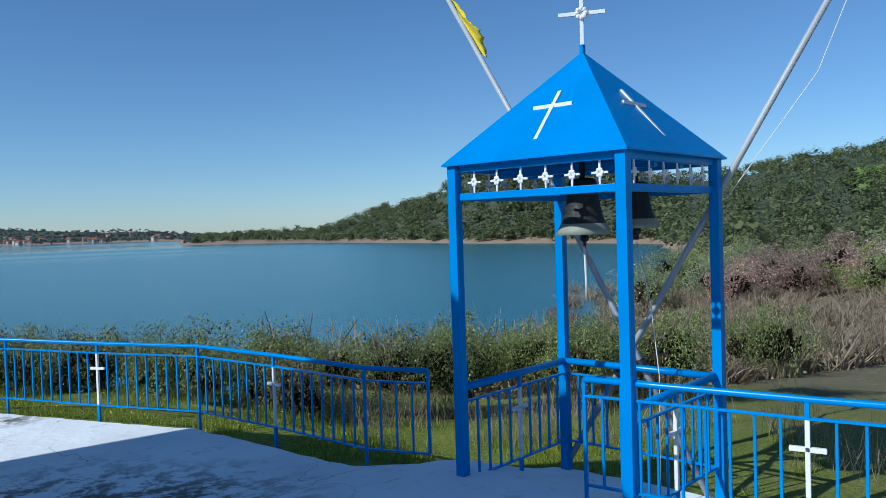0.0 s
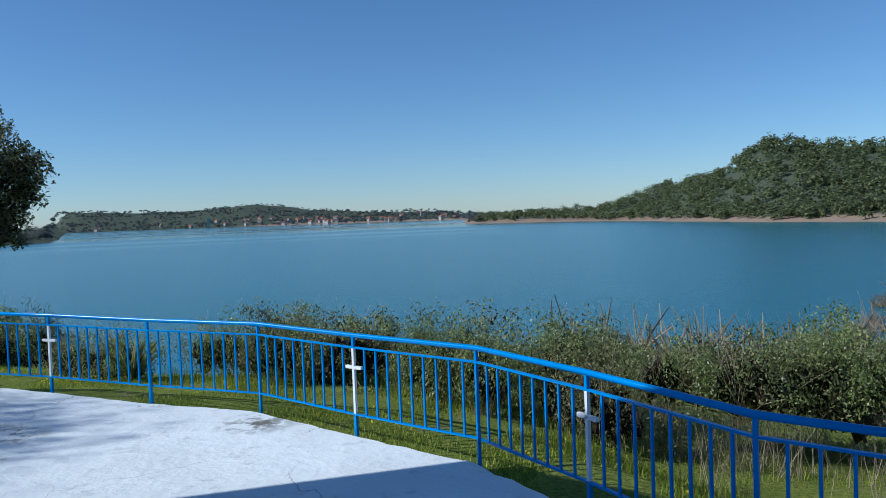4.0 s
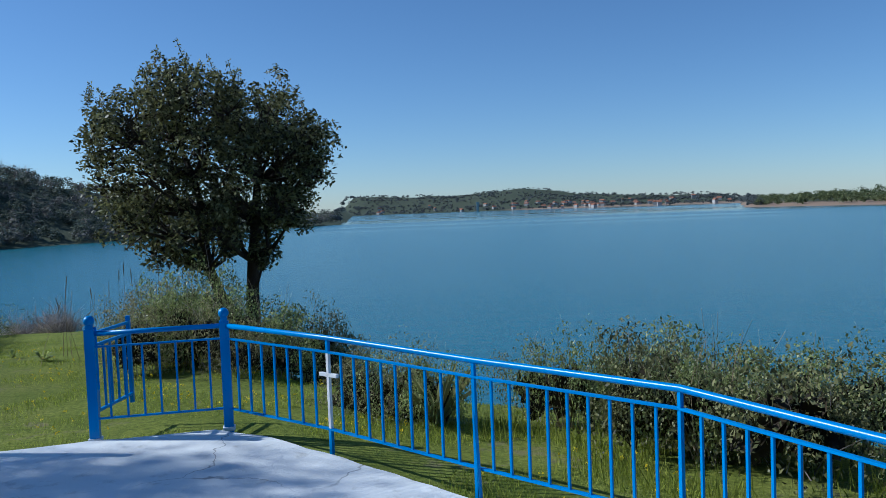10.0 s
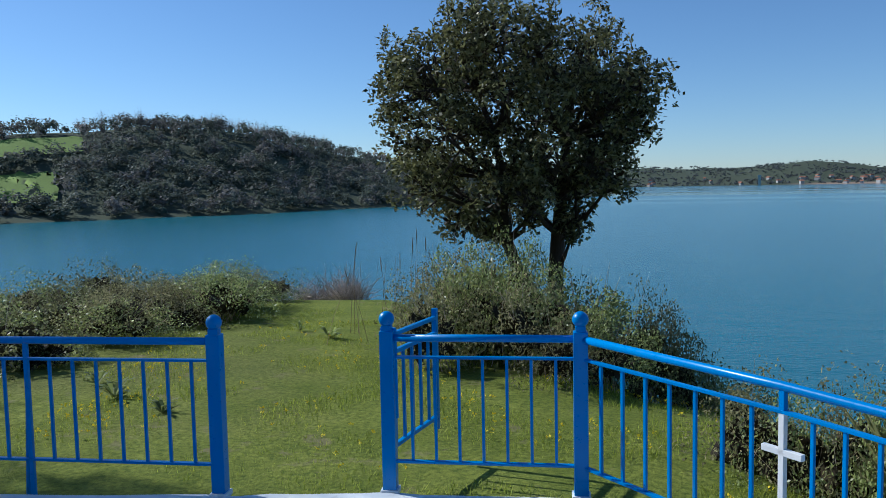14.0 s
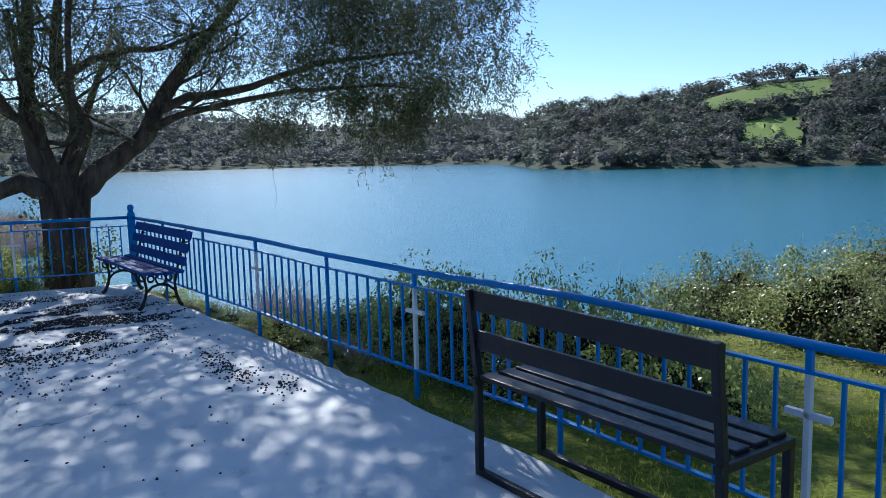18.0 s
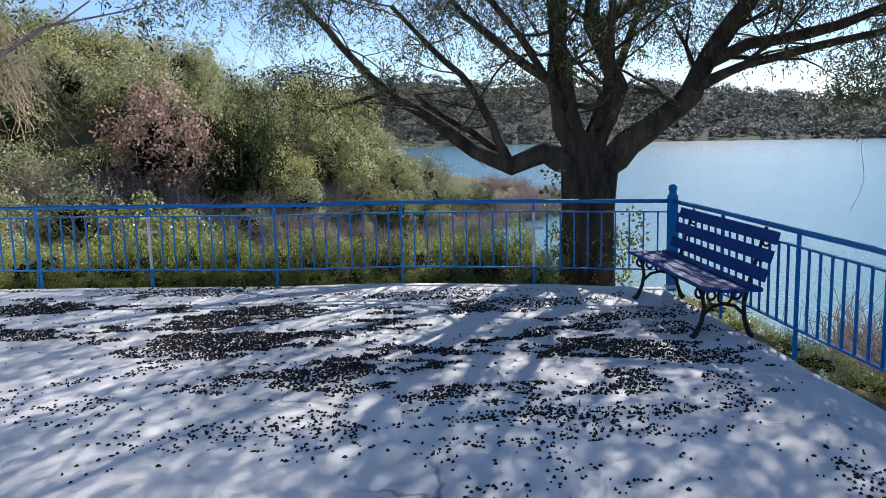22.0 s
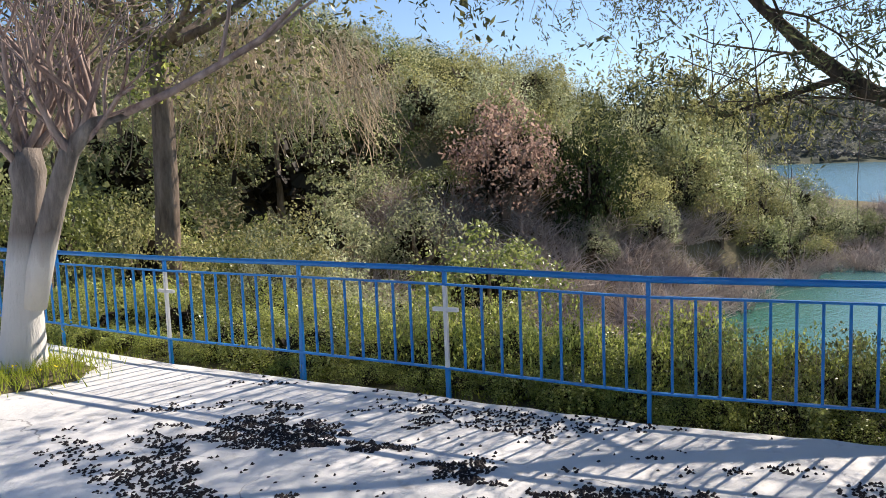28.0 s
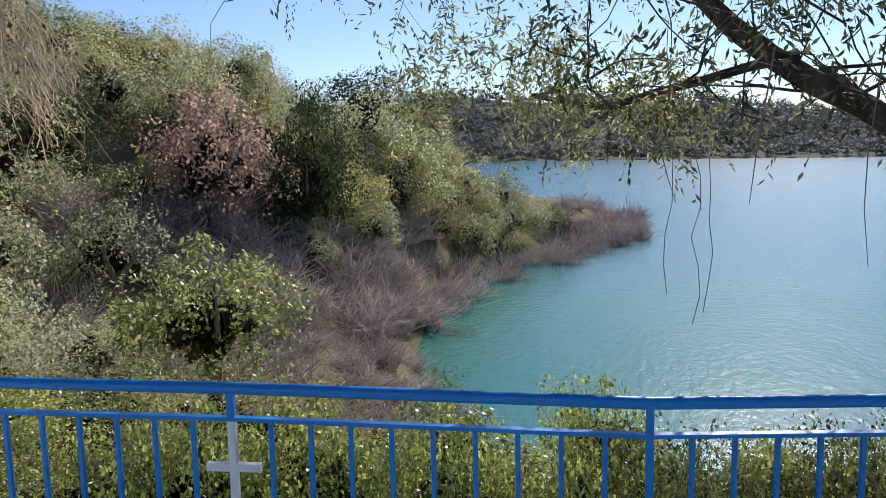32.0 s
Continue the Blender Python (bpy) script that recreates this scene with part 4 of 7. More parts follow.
def build_bell(x, y, top, r, h, label, tilt=0):
    b = thing("bell", label, "bell", "bells of the tower", pose(x, y, top, 0, tilt, 20))
    prof = [(0.0, 0.0), (0.42, 0.0), (0.50, -0.06), (0.55, -0.2), (0.60, -0.42), (0.68, -0.62), (0.80, -0.80)]
    bm = bmesh.new()
    lathe(bm, [(p * r, z * h) for p, z in prof], 28)
    part("bell_body", solid(bm), BRONZE, b, smooth=True)
    bm = bmesh.new()
    lathe(bm, [(0.80 * r, -0.80 * h), (0.90 * r, -0.90 * h), (1.0 * r, -1.0 * h), (0.93 * r, -1.0 * h), (0.76 * r, -0.80 * h)], 28)
    part("rim", solid(bm), BRONZE_EDGE, b, "pale bare metal bell rim", smooth=True)
    bm = bmesh.new()
    tube(bm, [(0, 0, -0.1 * h), (0.01, 0, -0.9 * h), (0.015, 0, -1.0 * h)], [0.012, 0.014, 0.02], 8)
    s = bmesh.ops.create_uvsphere(bm, u_segments=12, v_segments=8, radius=0.032)
    bmesh.ops.transform(bm, matrix=pose(0.015, 0, -1.06 * h), verts=s["verts"])
    tube(bm, [(0.015, 0, -1.06 * h), (0.02, 0, -1.25 * h)], [0.018, 0.008], 8)
    part("clapper", bm, IRON, b, smooth=True)
    bm = bmesh.new()
    tube(bm, [(0, 0, -0.02), (0, 0, 0.16)], 0.022, 8)
    part("hanger", bm, IRON, b)


b1 = t_corner(0) + (t_corner(1) - t_corner(0)) * 0.62 + (t_corner(3) - t_corner(0)) * 0.36
b2 = t_corner(0) + (t_corner(1) - t_corner(0)) * 0.62 + (t_corner(3) - t_corner(0)) * 0.80
b1 = b1 + Vector((-0.055, 0.04))
build_bell(b1.x, b1.y, 2.21, 0.195, 0.39, "weathered dark bronze bell with a pale bare rim")
build_bell(b2.x, b2.y, 2.20, 0.18, 0.35, "smaller weathered green bronze bell")


def rope_line(name, label, pts, r=0.006):
    bm = bmesh.new()
    tube(bm, pts, r, 6)
    return tagged(new(name, mesh_of(name, bm, ROPE, True)), label, "rope")


rope_line("bell_rope", "frayed white bell rope with a knot", [(b1.x, b1.y, 1.74), (b1.x + 0.01, b1.y, 1.66), (b1.x + 0.005, b1.y - 0.01, 1.5), (b1.x + 0.015, b1.y, 1.36)], 0.009)
rope_line("bell_rope", "long thin white bell rope", [(b2.x, b2.y, 1.74), (b2.x + 0.02, b2.y - 0.1, 1.3), (b2.x - 0.02, b2.y - 0.2, 0.75), (b2.x - 0.10, b2.y - 0.25, -0.12)], 0.004)


def build_pole(a, b, reach, flag):
    """A leaning flagpole through a and b."""
    a, b = Vector(a), Vector(b)
    d = (b - a).normalized()
    p = thing("flagpole", "galvanised flagpole leaning through the bell tower" + (" with torn yellow flag" if flag else ""), "flagpole", "crossed flagpoles")
    bm = bmesh.new()
    bend = Vector((-0.033, 0.026, 0)) if flag else Vector((0, 0, 0))
    tube(bm, [a, b, b + (d + bend) * (reach - (b - a).length)], [0.027, 0.025, 0.021], 12)
    part("pole", bm, STEEL, p, smooth=True)
    bm = bmesh.new()
    c = a + d * 1.15
    tube(bm, [c - d * 0.04, c + d * 0.04], 0.04, 12)
    part("clamp", bm, IRON, p)
    if flag:
        rng = random.Random(3)
        bm = bmesh.new()
        n, m = 26, 5
        s = Vector((0.78, -0.63, 0)).normalized()
        grid = []
        for i in range(n):
            t = i / (n - 1)
            w = 0.13 * (0.35 + 0.65 * math.sin(math.pi * min(t * 1.15 + 0.08, 1))) + rng.uniform(-0.012, 0.02)
            base = b + (d + bend) * (4.30 + 0.80 * t - (b - a).length)
            row = []
            for j in range(m):
                u = j / (m - 1)
                row.append(bm.verts.new(base + s * (0.02 + w * u) + Vector((0.012 * math.sin(9 * t + 5 * u), 0.012 * math.cos(7 * t + 4 * u), -0.06 * u - 0.02 * math.sin(14 * t) * u))))
            grid.append(row)
        for i in range(n - 1):
            for j in range(m - 1):
                bm.faces.new((grid[i][j], grid[i + 1][j], grid[i + 1][j + 1], grid[i][j + 1]))
        f = part("flag", bm, YELLOW, p, "torn furled yellow cloth flag", smooth=True)
        md = f.modifiers.new("thickness", "SOLIDIFY")
        md.thickness = 0.004
    else:
        e = a + d * reach * 0.97
        q = t_corner(2)
        bm = bmesh.new()
        tube(bm, [e, e + (Vector((q.x + 0.05, q.y - 0.02, 2.05)) - e) * 0.5 + Vector((0.10, -0.05, -0.12)), (q.x + 0.05, q.y - 0.02, 2.05)], 0.004, 5)
        part("halyard", bm, ROPE, p, "thin white halyard rope")


pb, pR = t_corner(3, T_SIDE + 0.12), t_corner(2, T_SIDE + 0.12)
build_pole((pb.x - 0.05, pb.y, -0.30), (pR.x - 0.02, pR.y, 2.22), 5.2, False)
build_pole((pR.x - 0.1, pR.y + 0.15, -0.25), (pb.x - 0.05, pb.y, 2.22), 6.0, True)

# rail panels round the tower, and the railing that goes on from it
for i, j in ((0, 3), (3, 2), (1, 2)):
    a, b = t_corner(i, T_SIDE - 0.1), t_corner(j, T_SIDE - 0.1)
    mid = (a + b) / 2
    railing("railing", "blue metal railing panel with a white cross between tower posts", [tuple(a), tuple(mid), tuple(b)], "-c-", lift=-0.11, top_r=0.028, group="tower railing panels")
railing("railing", "bright blue metal railing with white crosses beside the bell tower", [(5.50, -9.12), (5.66, -9.58), (5.93, -10.36), (6.42, -11.55), (6.9, -12.7)], "p-cpp", lift=0.065)


# ---- benches ----
def plank(bm, a, b, w, h, bevel=0.006):
    return beam(bm, a, b, w, h, bevel)


def steel_bench(m, length, label, inset=0.03, lean=0.10, tall=0.0):
    """A dark bench: square steel frame, wooden slats. Local x along the seat, y to the front."""
    b = thing("bench", label, "bench", "dark benches", m)
    for x in (inset, length - inset):
        for nm, p, q in (("front_leg", (x, 0.44, 0), (x, 0.44, 0.49)), ("back_leg", (x, 0.03, 0), (x, 0.03, 0.51)), ("back_upright", (x, 0.03, 0.51), (x, 0.03 - lean, 0.94 + tall)), ("seat_rail", (x, 0.0, 0.48), (x, 0.46, 0.48))):
            bm = bmesh.new()
            beam(bm, p, q, 0.034, 0.034, 0.004)
            part(nm, solid(bm), BLACK, b)
    for y in (0.03, 0.44):
        bm = bmesh.new()
        beam(bm, (inset + 0.017, y, 0.018), (length - inset - 0.017, y, 0.018), 0.034, 0.034, 0.004)
        part("floor_bar", solid(bm), BLACK, b)
    for k, y in enumerate((0.065, 0.18, 0.295, 0.41)):
        bm = bmesh.new()
        plank(bm, (inset + 0.018, y, 0.502), (length - inset - 0.018, y, 0.502), 0.085, 0.024)
        part("seat_slat", solid(bm), BLACK, b)
    for z, y, hh in ((0.885, 0.042 - lean * 0.87, 0.10), (0.69, 0.041 - lean * 0.42, 0.095)):
        bm = bmesh.new()
        plank(bm, (inset - 0.017, y, z + tall), (length - inset + 0.017, y, z + tall), 0.024, hh)
        part("back_slat", solid(bm), BLACK, b)
    return b


steel_bench(pose(-5.458, -2.18, 0.0, 0, 0, 17.1), 1.44, "black slatted bench with steel frame facing the lake railing", 0.03, 0.045)
steel_bench(pose(0.255, -5.80, 0.0, 0, 0, -90) @ Matrix.Diagonal((1, 1.28, 1.03, 1)), 1.45, "black slatted bench with steel frame against the chapel wall", 0.03, 0.13, 0.06)


def iron_bench(m):
    """Cast-iron ends with scrolls and rings, blue planks. Local x along, y to the front."""
    b = thing("park_bench", "deep blue slatted park bench with black cast-iron scroll legs", "bench", m=m)
    for x in (0.22, 1.56):
        e = part("cast_iron_end", bmesh.new(), IRON, b, "black cast-iron bench end with rings")
        bm = bmesh.new()
        tube(bm, [(x, 0.56, 0.0), (x, 0.52, 0.03), (x, 0.47, 0.13), (x, 0.45, 0.24), (x, 0.47, 0.34), (x, 0.50, 0.40)], [0.03, 0.024, 0.02, 0.018, 0.018, 0.016], 8)
        tube(bm, [(x, 0.02, 0.0), (x, 0.05, 0.03), (x, 0.09, 0.14), (x, 0.10, 0.26), (x, 0.07, 0.38), (x, 0.0, 0.62), (x, -0.08, 0.86)], [0.03, 0.024, 0.02, 0.018, 0.018, 0.016, 0.014], 8)
        tube(bm, [(x, 0.10, 0.18), (x, 0.18, 0.245), (x, 0.28, 0.265), (x, 0.38, 0.245), (x, 0.46, 0.18)], 0.015, 8)
        tube(bm, [(x, 0.04, 0.40), (x, 0.28, 0.385), (x, 0.52, 0.40)], 0.015, 8)
        for cy, cz, rr in ((0.27, 0.325, 0.062), (0.165, 0.335, 0.036), (0.39, 0.335, 0.036), (0.49, 0.36, 0.04)):
            ring = [(x, cy + rr * math.cos(a), cz + rr * math.sin(a)) for a in (2 * math.pi * k / 16 for k in range(17))]
            tube(bm, ring, 0.012, 6, False)
        for z0 in (0.50, 0.62, 0.74):
            ring = [(x, -0.005 - (z0 - 0.5) * 0.32 + 0.03 * math.cos(a), z0 + 0.03 * math.sin(a)) for a in (2 * math.pi * k / 12 for k in range(13))]
            tube(bm, ring, 0.009, 6, False)
        old = e.data
        e.data = mesh_of("cast_iron_end", bm, IRON, True)
        bpy.data.meshes.remove(old)
    for y, z in ((0.49, 0.425), (0.36, 0.415), (0.235, 0.41), (0.11, 0.415)):
        bm = bmesh.new()
        plank(bm, (0, y, z), (1.80, y, z), 0.105, 0.032, 0.008)
        part("seat_plank", solid(bm), BENCHBLUE, b)
    for z, y in ((0.52, 0.045), (0.66, 0.0), (0.80, -0.047)):
        bm = bmesh.new()
        mm = pose(0, y, z, 18, 0, 0)
        box(bm, 0, 1.80, -0.014, 0.014, -0.05, 0.05, mm, 0.006)
        part("back_plank", solid(bm), BENCHBLUE, b)
    return b


iron_bench(pose(-10.60, -3.455, 0, 0, 0, 199.6) @ Matrix.Diagonal((1.04, 0.86, 0.95, 1)))


# ---- plants ----
RNG = random.Random(11)


def at_bearing(b, r):
    return HUB.x - r * math.sin(radians(b)), HUB.y + r * math.cos(radians(b))


def crown_points(rng, n, rx, rz, lumps):
    """Clump centres on the outer part of a lumpy dome."""
    out = []
    for _ in range(n):
        a, u = rng.uniform(0, 2 * math.pi), rng.uniform(-0.25, 1)
        s = math.sqrt(max(1 - u * u, 0)) if u > 0 else 1 + u * 0.3
        k = (0.55 + 0.45 * rng.random() ** 0.5) * (1 + 0.22 * math.sin(lumps * a + u * 5))
        out.append((rx * s * math.cos(a) * k, rx * s * math.sin(a) * k, rz * (0.30 + 0.56 * u * k)))
    return out


def twig_mesh(name, n, rx, rz, thick, mat, seed, droop=0.0, steps=4, kink=0.35):
    """Bare twigs that rise from one root and fork outwards, as thin three-sided rods."""
    rng = random.Random(seed)
    bm = bmesh.new()
    for _ in range(n):
        a, lean = rng.uniform(0, 2 * math.pi), rng.uniform(0.1, 1.0)
        p = Vector((rng.uniform(-0.3, 0.3) * rx, rng.uniform(-0.3, 0.3) * rx, 0))
        d = Vector((math.cos(a) * lean, math.sin(a) * lean, 1.0)).normalized()
        ln = rz * rng.uniform(0.6, 1.15) / steps
        pts = [p.copy()]
        for k in range(steps):
            d = (d + Vector((rng.uniform(-kink, kink), rng.uniform(-kink, kink), rng.uniform(-0.25, 0.2) - droop * k))).normalized()
            p = p + d * ln
            pts.append(p.copy())
        tube(bm, pts, [thick * (1 - 0.8 * k / steps) for k in range(steps + 1)], 3, False)
    return mesh_of(name, bm, mat)


SHRUBS = {}


def shrub_meshes(kind):
    """Three shared shapes for each kind of shrub, one metre across the middle."""
    if kind in SHRUBS:
        return SHRUBS[kind]
    spec = {"bramble": (L_BUSH, 2700, 0.068, 0.040, 30, L_TAN), "grey": (L_SAGE, 1800, 0.080, 0.032, 8, L_TWIG), "ivy": (L_BRIGHT, 2300, 0.072, 0.052, 4, L_TWIG),
            "oakish": (L_OAK, 1800, 0.080, 0.045, 5, L_TWIG), "russet": (L_RED, 1500, 0.095, 0.050, 8, L_TWIG), "yellow": (L_BUSH, 1700, 0.075, 0.036, 6, L_TWIG)}[kind]
    mat, n, ln, wd, tw, tmat = spec
    out = []
    for v in range(3):
        rng = random.Random(hash_of(kind) + v)
        pts = crown_points(rng, 34, 0.92, 0.95, 3 + v)
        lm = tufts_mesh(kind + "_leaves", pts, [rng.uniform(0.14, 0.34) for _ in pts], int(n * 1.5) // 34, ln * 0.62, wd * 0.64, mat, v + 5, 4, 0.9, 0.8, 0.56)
        tm = twig_mesh(kind + "_stems", tw, 0.8, 1.1, 0.007, tmat, v + 3)
        out.append((lm, tm))
    SHRUBS[kind] = out
    return out


def hash_of(word):
    return sum((i + 1) * ord(c) for i, c in enumerate(word)) % 997


LABELS = {"bramble": "tangled green bramble with dry brown stems", "grey": "grey-green evergreen shrub", "ivy": "bright green ivy and bramble mound", "oakish": "dark green evergreen oak shrub",
          "russet": "shrub with russet brown leaves", "yellow": "light green leafy shrub"}


def shrub(kind, x, y, rx, h, where, z=None, group=""):
    if terrace_gap(x, y) < rx * 0.75:
        return None
    lm, tm = RNG.choice(shrub_meshes(kind))
    b = thing("shrub", LABELS[kind] + " " + where, "shrub", group or "shrubs " + where, pose(x, y, (land(x, y) if z is None else z) - 0.05, 0, 0, RNG.uniform(0, 360)))
    b.scale = (rx, rx, h)
    part("foliage", lm, None, b)
    part("stem_tangle", tm, None, b)
    return b


def along(line, step, off0, off1, side):
    """Places beside a line of points, outwards by off0 to off1."""
    for (ax, ay), (bx, by) in zip(line, line[1:]):
        d = Vector((bx - ax, by - ay))
        n = max(1, round(d.length / step))
        nrm = Vector((-d.y, d.x)).normalized() * side
        for k in range(n):
            t, o = (k + RNG.random()) / n, RNG.uniform(off0, off1)
            yield ax + d.x * t + nrm.x * o, ay + d.y * t + nrm.y * o


def pushed(x, y, by):
    """Further out on the bank, to leave the grass beside the bell tower open."""
    if y > -3.0:
        return x, y
    d = Vector((x - 2, y + 9)).normalized()
    by += 1.9 * smooth(4.2, 5.8, -y)
    return x + d.x * by, y + d.y * by


# bare purple-brown brush at the water's edge
BRUSH = [twig_mesh("bare_twigs", 95, 1.35, 1.10, 0.016, L_TWIG, 40 + k, 0.10, 3, 0.8) for k in range(3)]


def brush(x, y, s, h, z=None):
    b = tagged(new("brush", RNG.choice(BRUSH)), "bare grey-brown leafless brushwood at the water's edge", "brushwood", "bare brushwood")
    b.matrix_basis = pose(x, y, (land(x, y) if z is None else z) - 0.08, 0, 0, RNG.uniform(0, 360)) @ Matrix.Diagonal((s, s, h, 1))


# brambles beyond the east railing
for x, y in along(RAIL_EAST[2:] + [(5.6, -7.6), (6.9, -7.2)], 0.42, 1.5, 2.3, 1):
    x, y = pushed(x, y, 1.1)
    shrub(RNG.choice(("bramble", "bramble", "bramble", "oakish")), x, y, RNG.uniform(0.50, 0.75), RNG.uniform(0.85, 1.1), "beyond the railing", -0.25)
for x, y in along(RAIL_EAST[2:] + [(5.6, -7.6), (6.9, -7.2), (8.5, -9)], 0.6, 2.5, 4.2, 1):
    x, y = pushed(x, y, 0.8)
    shrub(RNG.choice(("bramble", "grey", "bramble")), x, y, RNG.uniform(0.6, 0.95), RNG.uniform(0.95, 1.3), "on the lake bank", -0.55)
for x, y in along(RAIL_EAST[:4], 0.27, 1.5, 3.2, 1):
    shrub(RNG.choice(("grey", "bramble", "oakish", "bramble")), x, y, RNG.uniform(0.4, 0.62), RNG.uniform(0.70, 1.12), "beyond the railing", -0.35)
shrub("oakish", 4.9, 3.0, 0.75, 1.25, "on the lake bank", -1.2)
shrub("bramble", 4.0, 4.4, 0.55, 1.2, "on the lake bank", -1.3)
# thicket beside the gate, under the oak
for b, d, rr, hh, kk in ((25, 8.6, 0.8, 1.35, "grey"), (22, 9.4, 1.0, 1.6, "bramble"), (19, 8.8, 0.9, 1.45, "grey"), (16, 9.6, 1.0, 1.5, "bramble"), (12, 10.2, 0.9, 1.45, "oakish"), (9, 10.6, 0.8, 1.5, "bramble"), (20, 11.2, 1.0, 2.0, "grey"),
                         (23, 10.8, 0.9, 1.6, "grey"), (14, 12, 1.0, 1.7, "oakish"), (7, 12, 0.9, 1.6, "oakish"), (4, 11, 0.7, 1.1, "bramble"), (17, 7.9, 0.6, 0.9, "grey"), (14, 8.4, 0.7, 1.0, "bramble")):
    x, y = 1.44 - d * math.sin(radians(b)), -4.45 + d * math.cos(radians(b))
    shrub(kk, x, y, rr * 0.9, hh * (0.80 if b > 11 else 0.62), "beside the gate")
for b, d, rr, hh, kk in ((19.5, 10.2, 0.62, 1.62, "yellow"), (22.5, 9.6, 0.6, 1.35, "bramble"), (21, 9.0, 0.55, 1.2, "yellow"), (10.5, 10.0, 0.6, 1.45, "grey"), (8.2, 10.4, 0.5, 1.3, "oakish"), (24.5, 9.2, 0.6, 1.15, "grey")):
    x, y = 1.44 - d * math.sin(radians(b)), -4.45 + d * math.cos(radians(b))
    shrub(kk, x, y, rr, hh, "beside the gate")
# dark thicket beyond the lawn
for k in range(40):
    t = RNG.random()
    x = float(np.interp(t, [0, 0.3, 0.6, 0.85, 1], [-6.2, -6.6, -6.4, -7.2, -8.6])) - RNG.uniform(0, 3.2)
    y = float(np.interp(t, [0, 0.3, 0.6, 0.85, 1], [1.5, 3.0, 5.6, 8.8, 11.4])) + RNG.uniform(-0.4, 0.4)
    shrub(RNG.choice(("bramble", "oakish", "grey", "bramble", "grey") if t > 0.6 else ("bramble", "oakish", "grey", "bramble")), x, y, RNG.uniform(0.6, 1.0), RNG.uniform(0.42, 0.98), "beside the lawn")
# low growth under the north railing
for x, y in along(RAIL_NORTH[3:], 0.42, 0.45, 1.5, -1):
    shrub(RNG.choice(("ivy", "bramble", "yellow")), x, y, RNG.uniform(0.35, 0.6), RNG.uniform(0.40, 0.62), "below the railing")
for x, y in along(RAIL_NORTH[3:7], 0.34, 0.65, 1.3, -1):
    shrub(RNG.choice(("ivy", "yellow", "ivy", "bramble")), x, y, RNG.uniform(0.45, 0.7), RNG.uniform(0.85, 1.1) if x > -8.3 else RNG.uniform(0.5, 0.7), "below the railing", -0.25)
# bright growth along the west railing
for x, y in along(RAIL_WEST[1:], 0.36, 0.5, 1.5, -1):
    shrub(RNG.choice(("ivy", "bramble", "yellow", "ivy", "ivy")), x, y, RNG.uniform(0.45, 0.65), RNG.uniform(0.40, 0.62), "beyond the west railing")
for x, y in along(RAIL_WEST[1:3], 0.26, 0.42, 1.0, -1):
    shrub(RNG.choice(("ivy", "yellow", "ivy")), x, y, RNG.uniform(0.32, 0.45), RNG.uniform(0.40, 0.55), "beyond the west railing", -0.35)
for x, y in along(RAIL_WEST[3:6], 0.24, 0.45, 1.15, -1):
    shrub(RNG.choice(("ivy", "yellow", "ivy", "bramble")), x, y, RNG.uniform(0.36, 0.52), RNG.uniform(0.72, 0.98), "beyond the west railing", -0.32)
for x, y in along(RAIL_WEST[1:4], 0.34, 0.8, 2.0, -1):
    brush(x, y, RNG.uniform(0.35, 0.5), RNG.uniform(0.6, 0.95), -0.7)
for x, y in along(RAIL_WEST[2:], 0.38, 1.6, 3.6, -1):
    shrub(RNG.choice(("ivy", "grey", "ivy", "yellow")), x, y, RNG.uniform(0.55, 0.9), RNG.uniform(0.5, 0.85), "beyond the west railing")

for x, y in along(RAIL_WEST[1:] + [(-10.5, -17.2)], 0.17, 0.26, 0.5, -1):
    shrub("ivy", x, y, RNG.uniform(0.22, 0.34), RNG.uniform(0.18, 0.34), "beyond the west railing")
for x, y in along(RAIL_NORTH[5:], 0.26, 0.25, 0.45, -1):
    shrub("ivy", x, y, RNG.uniform(0.20, 0.30), RNG.uniform(0.14, 0.26), "below the railing")
# taller growth where the west railing stands over the water
kept_state = RNG.getstate()
for x, y in list(along(RAIL_WEST[1:4], 0.16, 0.7, 1.7, -1)) + list(along(RAIL_WEST[1:4], 0.3, 0.4, 0.8, -1)):
    shrub(RNG.choice(("ivy", "bramble", "bramble", "oakish")), x, y, RNG.uniform(0.36, 0.52), RNG.uniform(0.66, 0.9), "beyond the west railing", -0.32)
RNG.setstate(kept_state)

# ---- wooded bank across the little bay ----
TREES = {}


